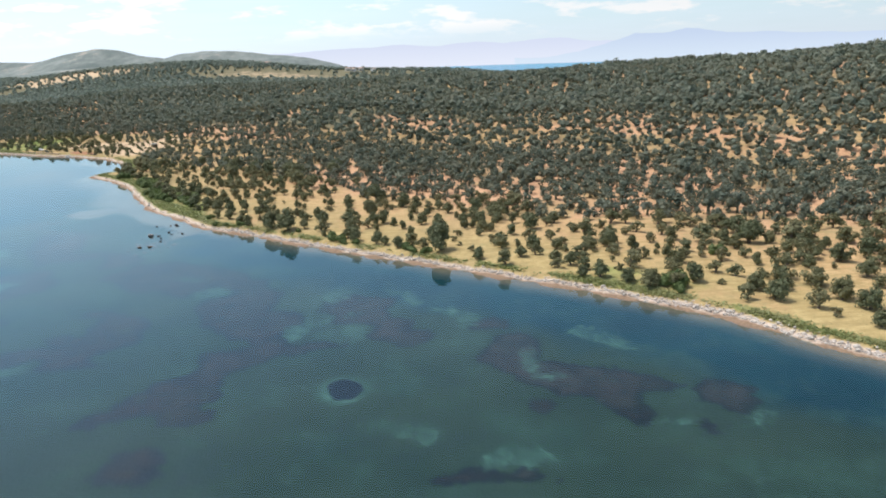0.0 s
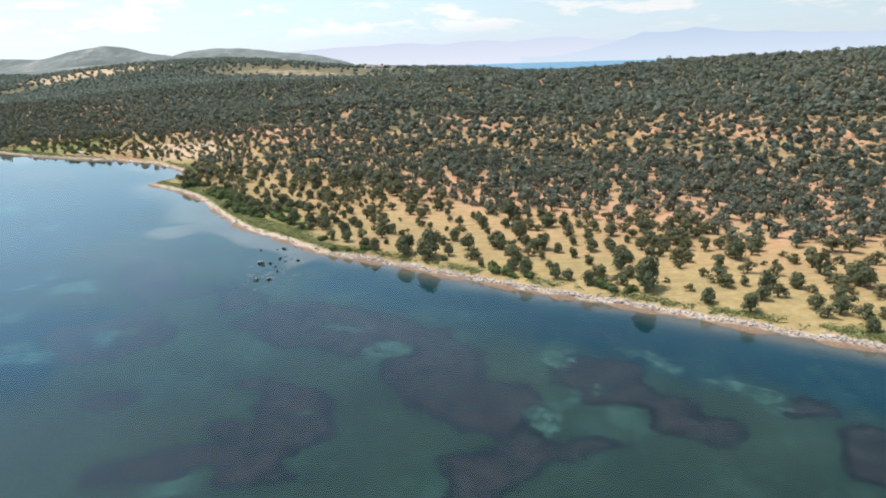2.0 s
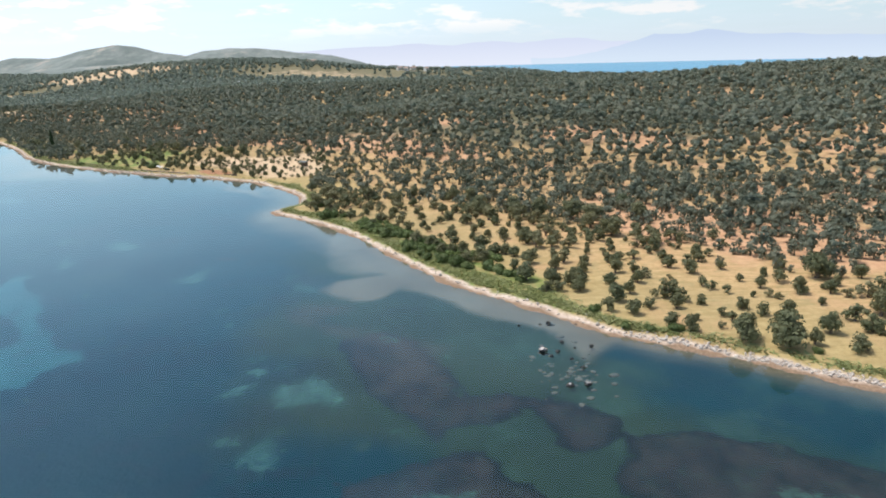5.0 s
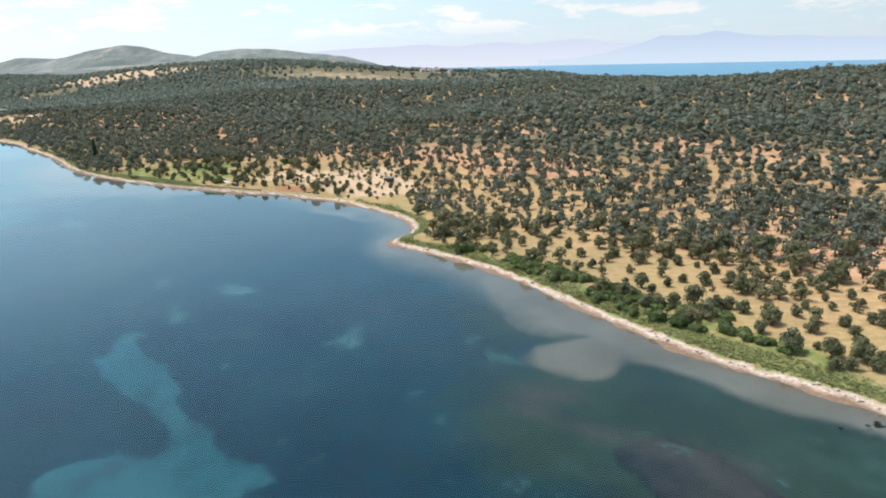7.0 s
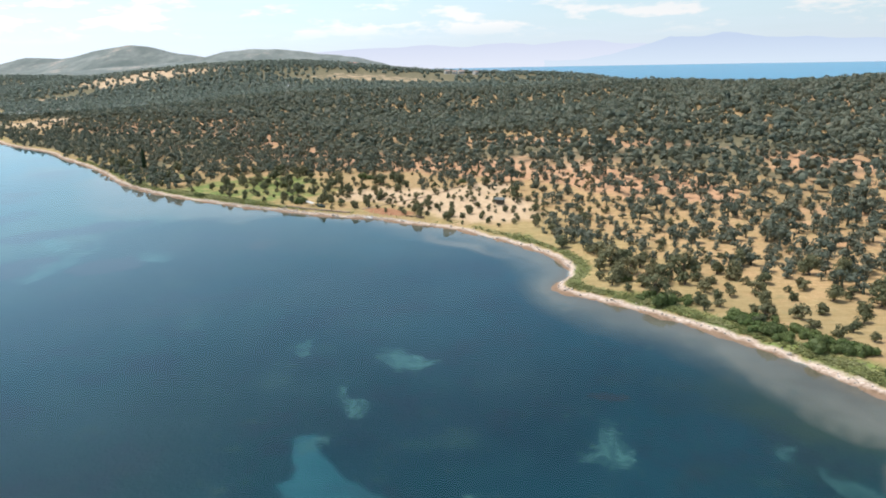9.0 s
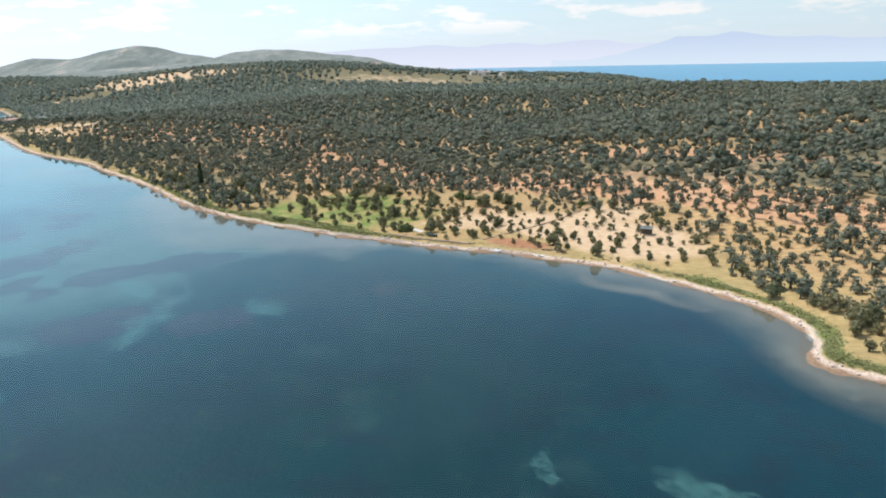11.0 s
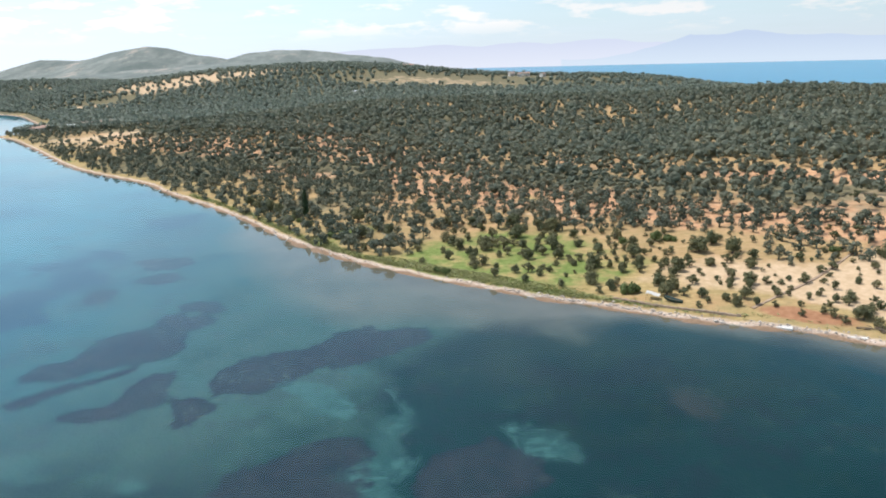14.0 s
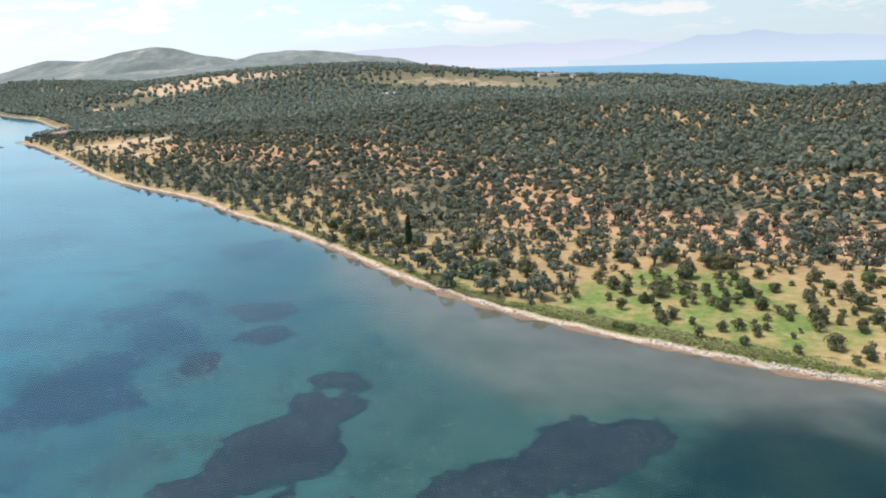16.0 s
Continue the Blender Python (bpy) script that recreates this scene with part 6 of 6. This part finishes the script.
def thicket():
    """The unbroken green thicket behind the pale beach."""
    rng = np.random.default_rng(83)
    t = rng.uniform(0, 1, 210)
    line = rounded([(-63, 178), (-73, 188), (-81, 201), (-90, 213), (-100, 225)], 6)
    s = np.linspace(0, 1, len(line))
    x = np.interp(t, s, line[:, 0]) + rng.normal(0, 1.5, t.size) + 0.8
    y = np.interp(t, s, line[:, 1]) + rng.normal(0, 1.3, t.size) + 0.5
    ok = (inland(x, y) > 3.2) & (waves(x, y, 22, 58) > -0.45)
    x, y = x[ok], y[ok]
    n = len(x)
    v, f = planted(SHRUBS, x, y, height(x, y) - 0.05, rng.uniform(0.6, 1.5, n), 84)
    tagged(big_mesh("thicket", v, f, BUSH_JOINED), "unbroken low green thicket behind the beach", "bushes", kind="stuff")


thicket()


def reeds():
    """Tufts of tall grass on the green strips behind the beach."""
    rng = np.random.default_rng(79)
    seg = FRONT[(FRONT[:, 0] < 75) & (FRONT[:, 0] > -300)]
    along = np.r_[0, np.cumsum(np.hypot(*np.diff(seg, axis=0).T))]
    s = rng.uniform(0, along[-1], 44000)
    gx, gy = (np.interp(s, along, np.gradient(seg[:, k], along)) for k in (0, 1))
    off = rng.uniform(2.0, 6.0, s.size)
    x, y = np.interp(s, along, seg[:, 0]) + gy * off, np.interp(s, along, seg[:, 1]) - gx * off
    d = inland(x, y)
    keep = d > 2.0
    x, y, d = x[keep], y[keep], d[keep]
    g = zones(x, y, d)["green"]
    fringe = 0.9 * step(waves(x, y, 14, 57), -0.55, 0.15) * np.exp(-(((d - 3.1) / 0.9) ** 2)) * (1 - 0.97 * spot(x, y, -144, 290, 38, 18, -34))
    keep = rng.uniform(size=x.size) < np.clip(g - 0.3, 0, 0.6) * np.where(d < 6, 1.0, 0.25) + fringe
    x, y = x[keep], y[keep]
    n = len(x)
    z = height(x, y)
    vs = []
    for k in range(3):
        a, h = rng.uniform(0, 2 * np.pi, n), rng.uniform(0.08, 0.22, n)
        w = rng.uniform(0.12, 0.28, n)
        ca, sa = np.cos(a) * w, np.sin(a) * w
        lean = rng.normal(0, 0.42, (2, n))
        tri = np.stack([np.stack([x - ca, y - sa, z - 0.03], 1), np.stack([x + ca, y + sa, z - 0.03], 1), np.stack([x + lean[0], y + lean[1], z + h], 1)], 1)
        vs.append(tri.reshape(-1, 3))
    v = np.vstack(vs)
    tagged(big_mesh("reed_grass", v, np.arange(len(v)).reshape(-1, 3), REED), "tall green reed grass in a strip behind the beach", "reeds", kind="stuff")


reeds()


def poplar(x, y, tall, wide):
    rng = np.random.default_rng(80)
    z = float(height(np.array([x]), np.array([y]))[0])
    root = new("poplar_tree")
    root.location = (x, y, z)
    part("trunk", *tube([(0, 0, -0.1), (0.03, 0.02, tall * 0.3), (0, 0, tall * 0.9)], (0.2, 0.14, 0.03), 7), BARK, root, "slim straight grey trunk")
    n = 26
    zz = np.linspace(0.12, 0.97, n)
    r = wide * np.sin(np.pi * np.clip(zz * 0.86 + 0.1, 0, 1)) ** 0.7
    centres = np.stack([rng.normal(0, 0.18, n) * r, rng.normal(0, 0.18, n) * r, zz * tall], 1)
    cores = [(ICO0[0] * q * 0.75 * (1, 1, 1.5) + c, ICO0[1]) for c, q in zip(centres, r)]
    part("crown", *join(cores + [leaf_cards(rng, centres, r * 0.9, 1500, 0.15, 1.3)]), POPLAR, root, "narrow upright dark green crown")
    tagged(root, "tall slim dark green poplar standing over the olive trees", "poplar")


poplar(-244.5, 382.5, 8.4, 0.95)


# ---- stones along the waterline ----
def stones():
    rng = np.random.default_rng(31)
    seg = FRONT[(FRONT[:, 0] < 75) & (FRONT[:, 0] > -330)]
    step_ = np.hypot(*np.diff(seg, axis=0).T)
    along = np.r_[0, np.cumsum(step_)]
    n = 12000
    s = rng.uniform(0, along[-1], n)
    x, y = np.interp(s, along, seg[:, 0]), np.interp(s, along, seg[:, 1])
    tx, ty = np.gradient(seg[:, 0], along), np.gradient(seg[:, 1], along)
    gx, gy = np.interp(s, along, tx), np.interp(s, along, ty)
    # inland lies to the right of the line's way
    off = rng.gamma(4.0, 0.19, n) + 0.25
    x, y = x + gy * off, y - gx * off
    stony = 0.10 + 0.9 * step(x, -52, -44) + 0.8 * spot(x, y, -180, 312, 26, 14, 20) + 0.5 * spot(x, y, -150, 295, 12, 10)
    ok = rng.uniform(size=n) < stony
    x, y, off = x[ok], y[ok], off[ok]
    n = len(x)
    size = rng.gamma(2.0, 0.042, n) + 0.05
    z = height(x, y)
    sc = size[:, None] * rng.uniform(0.7, 1.3, (n, 3)) * (1, 1, 0.7)
    spin = rng.uniform(0, 2 * np.pi, n)
    v0, f0 = ICO0
    v = v0[None] * (1 + 0.22 * rng.normal(size=(n, len(v0), 1))) * sc[:, None, :]
    c, s_ = np.cos(spin)[:, None], np.sin(spin)[:, None]
    px, py = v[..., 0] * c - v[..., 1] * s_ + x[:, None], v[..., 0] * s_ + v[..., 1] * c + y[:, None]
    pz = v[..., 2] + (z + 0.25 * size)[:, None]
    f = (f0[None] + (np.arange(n) * len(v0))[:, None, None]).reshape(-1, 3)
    tagged(big_mesh("shore_stones", np.stack([px, py, pz], -1).reshape(-1, 3), f, STONE), "pale broken stones and shingle heaped along the waterline", "stones", kind="stuff")


stones()


# ---- boulders standing in the shallows ----
def boulder(x, y, r, seed, white):
    rng = np.random.default_rng(seed)
    v, f = ICO1
    v = v * (1 + 0.24 * rng.normal(size=(len(v), 1))) * (r * 0.85, r * rng.uniform(0.5, 0.85), r * rng.uniform(0.45, 0.65))
    ob = part("boulder", v, f, ROCK)
    ob.location = (x, y, 0.08 * r)
    tagged(ob, "dark wet boulder with bird-whitened top standing in shallow water" if white else "dark wet boulder breaking the surface of shallow water", "rock", "boulders in the shallows")
    if white:
        top = v[:, 2] > 0.34 * r
        fs = [q for q in f if top[list(q)].sum() >= 2]
        part("whitened_top", v * 1.03, fs, ROCK_TOP, ob, "white bird-stained top")


for k, (x, y, r, white) in enumerate([(-59.8, 141.4, 0.62, 1), (-57.5, 150.8, 0.44, 0), (-56.9, 144.0, 0.33, 0), (-58.0, 140.9, 0.40, 0), (-55.6, 142.0, 0.24, 0), (-53.4, 142.3, 0.33, 0), (-55.8, 136.1, 0.31, 0), (-58.3, 131.4, 0.51, 1), (-56.3, 131.6, 0.44, 1), (-59.0, 139.6, 0.32, 0), (-61.7, 150.2, 0.26, 0), (-58.7, 150.4, 0.26, 0), (-56.7, 138.7, 0.31, 0), (-53.8, 149.9, 0.26, 0)]):
    boulder(x, y, r, 500 + k, white)


def sunken():
    """Pale stones lying under water between the boulders."""
    rng = np.random.default_rng(33)
    n = 74
    x, y = rng.normal(-57.5, 2.6, n), rng.normal(137, 4.6, n)
    z = height(x, y)
    size = rng.gamma(3, 0.07, n) + 0.08
    v = ICO0[0][None] * (1 + 0.2 * rng.normal(size=(n, 12, 1))) * (size[:, None] * np.array([[1.0, 0.8, 0.45]]))[:, None, :] + np.stack([x, y, z + 0.02], 1)[:, None, :]
    f = (ICO0[1][None] + (np.arange(n) * 12)[:, None, None]).reshape(-1, 3)
    tagged(big_mesh("sunken_stones", v.reshape(-1, 3), f, SUNK), "brown stones lying on the sea bed between the boulders", "stones", kind="stuff")


sunken()


# ---- built things on the shore and far off ----
def box(w, d, h, z=0.0, bevel=0.0):
    bm = bmesh.new()
    bmesh.ops.create_cube(bm, size=1, matrix=Matrix.Translation((0, 0, z + h / 2)) @ Matrix.Diagonal((w, d, h, 1)))
    if bevel:
        bmesh.ops.bevel(bm, geom=list(bm.edges), offset=bevel, segments=2, affect="EDGES")
    v, f = [tuple(p.co) for p in bm.verts], [[q.index for q in face.verts] for face in bm.faces]
    bm.free()
    return v, f


def moved(vf, x=0, y=0, z=0, turn=0):
    m = pose(x, y, z, 0, 0, turn)
    return [tuple(m @ Vector(p)) for p in vf[0]], vf[1]


def on_ground(x, y):
    return float(height(np.array([x]), np.array([y]))[0])


def house(x, y, turn, w, d, h, roof_material, label, pitch=0.35, lift=None):
    """A small house: walls, gabled roof with eaves, door and windows as parts."""
    root = new("house")
    root.matrix_basis = pose(x, y, on_ground(x, y) - 0.2 if lift is None else lift, 0, 0, turn)
    part("wall", *box(w, d, h + 0.2, 0, 0.03), WHITEWASH, root, "plain whitewashed walls")
    e, top = 0.35, h + 0.2 + d / 2 * pitch
    a, b, lo = w / 2 + e, d / 2 + e, h + 0.2 - e * pitch
    v = [(-a, -b, lo), (a, -b, lo), (a, 0, top), (-a, 0, top), (-a, b, lo), (a, b, lo)]
    v += [(p[0], p[1], p[2] + 0.16) for p in v]
    f = [(0, 1, 2, 3), (3, 2, 5, 4), (7, 6, 9, 8), (8, 9, 10, 11), (0, 6, 7, 1), (4, 5, 11, 10), (0, 3, 9, 6), (3, 4, 10, 9), (1, 7, 8, 2), (2, 8, 11, 5)]
    part("roof", v, f, roof_material, root)
    gable = [(-w / 2, -d / 2, h + 0.2), (-w / 2, d / 2, h + 0.2), (-w / 2, 0, top - 0.02), (w / 2, -d / 2, h + 0.2), (w / 2, d / 2, h + 0.2), (w / 2, 0, top - 0.02)]
    part("gable", gable[:3], [(0, 1, 2)], WHITEWASH, root)
    part("gable", gable[3:], [(0, 1, 2)], WHITEWASH, root)
    part("door", *moved(box(0.95, 0.08, 2.0), -w * 0.1, -d / 2 - 0.02, 0.2), TIMBER, root, "brown timber door")
    for k in (-0.34, 0.12, 0.34):
        win = part("window", *moved(box(1.0, 0.07, 1.0), k * w, -d / 2 - 0.015, 1.1), GLASS_DARK, root)
        part("sill", *moved(box(1.15, 0.16, 0.08), k * w, -d / 2 - 0.06, 1.0), CONCRETE, win)
    return tagged(root, label, "house")


for k, (x, y, turn, w, d, h, pale) in enumerate([(-496, 701, 28, 11, 6, 2.9, 0), (-486, 705, 20, 13, 6.5, 3.0, 0), (-478, 712, 24, 9, 6, 2.8, 1), (-469, 727, 18, 10, 6, 3.0, 0),
                                               (-459, 738, 30, 11, 6, 2.8, 0)]):
    house(x, y, turn, w, d, h, ROOF_PALE if pale else ROOF_TILE, "low whitewashed house with a pale metal roof on the point" if pale else "low whitewashed house with a pinkish clay-tiled roof on the point")
for x, y, turn, w in [(-110, 1074, 25, 7), (-100, 1066, -30, 6), (-91, 1079, 14, 8), (-72, 1071, 40, 6)]:
    house(x, y, turn, w, 5.5, 3.8, ROOF_TILE, "small far white house on the low hill across the grove")
house(-238, 1108, 8, 13, 7, 3.5, ROOF_TILE, "far house with a tan roof on the crest of the hill")
house(-277, 868, 5, 15, 5, 2.6, ROOF_PALE, "long low farm shed with a white metal roof among far trees", 0.2)


def shelter():
    """A white canvas sheet pitched on four poles beside the beach."""
    root = new("canvas_shelter")
    root.matrix_basis = pose(-168.6, 307.6, on_ground(-168.6, 307.6), 0, 0, -28)
    n, m, v, f = 9, 7, [], []
    for j in range(m):
        for i in range(n):
            u, w = i / (n - 1) - 0.5, j / (m - 1) - 0.5
            v.append((3.0 * u, 1.9 * w, 1.45 - 1.1 * w * w * 4 * 0.2 - 0.55 * u + 0.12 * math.sin(9 * u) * math.cos(7 * w)))
    f = [(j * n + i, j * n + i + 1, (j + 1) * n + i + 1, (j + 1) * n + i) for j in range(m - 1) for i in range(n - 1)]
    v += [(p[0], p[1], p[2] - 0.03) for p in v]
    k = n * m
    f += [(d + k, c + k, b + k, a + k) for a, b, c, d in f]
    part("canvas", v, f, CANVAS, root, "white sagging canvas sheet", True)
    for x, y in ((-1.4, -0.88), (1.4, -0.88), (-1.4, 0.88), (1.4, 0.88)):
        part("pole", *tube([(x, y, -0.1), (x, y, 0.6), (x, y, 1.34 - 0.18 * x)], (0.035, 0.033, 0.03), 6), TIMBER, root)
    root.scale = (0.8, 0.8, 0.8)
    tagged(root, "white canvas sheet pitched on poles under an olive tree", "tent")


def rowing_boat(x, y, z, turn, length, label):
    root = new("rowing_boat")
    root.matrix_basis = pose(x, y, z, 0, 8, turn)
    n, ribs, v = 11, 7, []
    for i in range(n):
        u = i / (n - 1)
        half = 0.62 * math.sin(math.pi * min(1, 0.16 + 0.84 * u)) ** 0.6 if u < 1 else 0.02
        for j in range(ribs):
            w = j / (ribs - 1) * 2 - 1
            v.append(((u - 0.5) * length, half * w, 0.58 * abs(w) ** 2.2 + 0.12 * (2 * u - 1) ** 2))
    f = [(i * ribs + j, i * ribs + j + 1, (i + 1) * ribs + j + 1, (i + 1) * ribs + j) for i in range(n - 1) for j in range(ribs - 1)]
    k = len(v)
    inner = [(p[0] * 0.97, p[1] * 0.94, p[2] + 0.035) for p in v]
    f2 = [(a + k, d + k, c + k, b + k) for a, b, c, d in f]
    part("hull", v + inner, f + f2, HULL, root, "dark green painted hull", True)
    for u in (-0.22, 0.12):
        part("thwart", *moved(box(0.22, 1.05, 0.04), u * length, 0, 0.36), TIMBER, root, "grey timber thwart")
    rim = [(p[0], p[1], p[2] + 0.02) for p in v[::ribs]]
    rim2 = [(p[0], p[1], p[2] + 0.02) for p in v[ribs - 1 :: ribs]]
    for line in (rim, rim2):
        part("gunwale", *tube(line, [0.035] * len(line), 5), TIMBER, root)
    tagged(root, label, "boat")


def hut():
    """An open lean-to in the clearing."""
    root = new("open_hut")
    root.matrix_basis = pose(-116.3, 298.2, on_ground(-116.3, 298.2), 0, 0, -20)
    for x in (-1.5, 1.5):
        for y, h in ((-1.1, 1.9), (1.1, 2.2)):
            part("post", *moved(box(0.12, 0.12, h), x, y, -0.1), TIMBER, root)
    v, f = box(3.5, 2.8, 0.07)
    roof = part("roof", v, f, TEAL_SHEET, root, "faded teal sheet roof")
    roof.matrix_basis = pose(0, 0, 2.02, 7, 0, 0)
    part("back_wall", *moved(box(3.0, 0.06, 1.7), 0, 1.05, 0.1), TIMBER, root, "dark plank back wall")
    part("bench", *moved(box(2.2, 0.45, 0.42), 0, 0.7, 0), TIMBER, root)
    root.scale = (0.8, 0.8, 0.8)
    tagged(root, "open timber hut with a teal sheet roof in the sandy clearing", "hut")


def slab(x, y, turn, w, d, h, label):
    ob = part("concrete_slab", *box(w, d, h, -h * 0.5, 0.05), CONCRETE)
    ob.matrix_basis = pose(x, y, 0.22, 2, -3, turn)
    tagged(ob, label, "slab", "broken slabs at the landing")


def row_wall(name, line, height_, width, material, label, seed, kind_label):
    """A low uneven wall laid along a line in plan, one mesh."""
    rng = np.random.default_rng(seed)
    p = rounded(line, 14)
    d = np.gradient(p, axis=0)
    d /= np.linalg.norm(d, axis=1)[:, None]
    nrm = np.stack([-d[:, 1], d[:, 0]], 1)
    v, f = [], []
    for q, n in zip(p, nrm):
        w, h = width * rng.uniform(0.8, 1.25), height_ * rng.uniform(0.75, 1.25)
        z = on_ground(*q)
        for s, up in ((-0.6, -0.2), (-0.5, h * 0.9), (-0.15, h), (0.2, h * 0.97), (0.5, h * 0.85), (0.6, -0.2)):
            v.append((q[0] + n[0] * s * w, q[1] + n[1] * s * w, z + up * rng.uniform(0.92, 1.08)))
    for i in range(len(p) - 1):
        for j in range(5):
            a = i * 6 + j
            f.append((a, a + 1, a + 7, a + 6))
    tagged(part(name, v, f, material), label, kind_label)


def driftwood():
    rng = np.random.default_rng(91)
    logs = []
    for _ in range(26):
        x, y, a, n = rng.uniform(-2.6, 2.6), rng.uniform(-0.6, 0.6), rng.normal(0, 0.5), rng.uniform(0.6, 1.7)
        c, s = math.cos(a) * n / 2, math.sin(a) * n / 2
        z = rng.uniform(0.05, 0.5)
        logs.append(tube([(x - c, y - s, z), (x, y + 0.06, z + 0.05), (x + c, y + s, z + rng.normal(0, 0.08))], (0.07, 0.09, 0.05), 6))
    ob = part("driftwood_pile", *join(logs), TIMBER)
    ob.matrix_basis = pose(-138.6, 289.9, on_ground(-138.6, 289.9) - 0.02, 0, 0, -32)
    tagged(ob, "pile of dark brown driftwood and brush at the water's edge", "driftwood", kind="stuff")


shelter()
rowing_boat(-165.6, 305.6, on_ground(-165.6, 305.6) + 0.02, -30, 3.3, "small dark green rowing boat drawn up on the beach")
rowing_boat(-507.5, 655.0, -0.12, 5, 5.2, "dark fishing boat afloat off the point")
hut()
slab(-151.3, 294.1, -32, 2.6, 1.3, 0.4, "pale concrete slab at the small landing")
slab(-142.3, 289.3, -30, 3.2, 1.2, 0.4, "pale broken concrete slab lying at the waterline")
slab(-140.2, 288.0, -22, 1.4, 1.0, 0.35, "pale broken concrete slab lying at the waterline")
driftwood()
row_wall("low_wall", [(-175.5, 308.9), (-170, 305.2), (-163, 301.2), (-156.5, 298.4)], 0.35, 0.4, EARTH_WALL, "low dark stone kerb wall along the beach", 92, "wall")
row_wall("field_wall", [(-153.5, 301.0), (-146, 306.5), (-139, 311.5), (-130, 318.5), (-122, 325.5)], 0.16, 0.5, EARTH_WALL, "low dry earth-and-stone field wall between the young trees", 93, "wall")
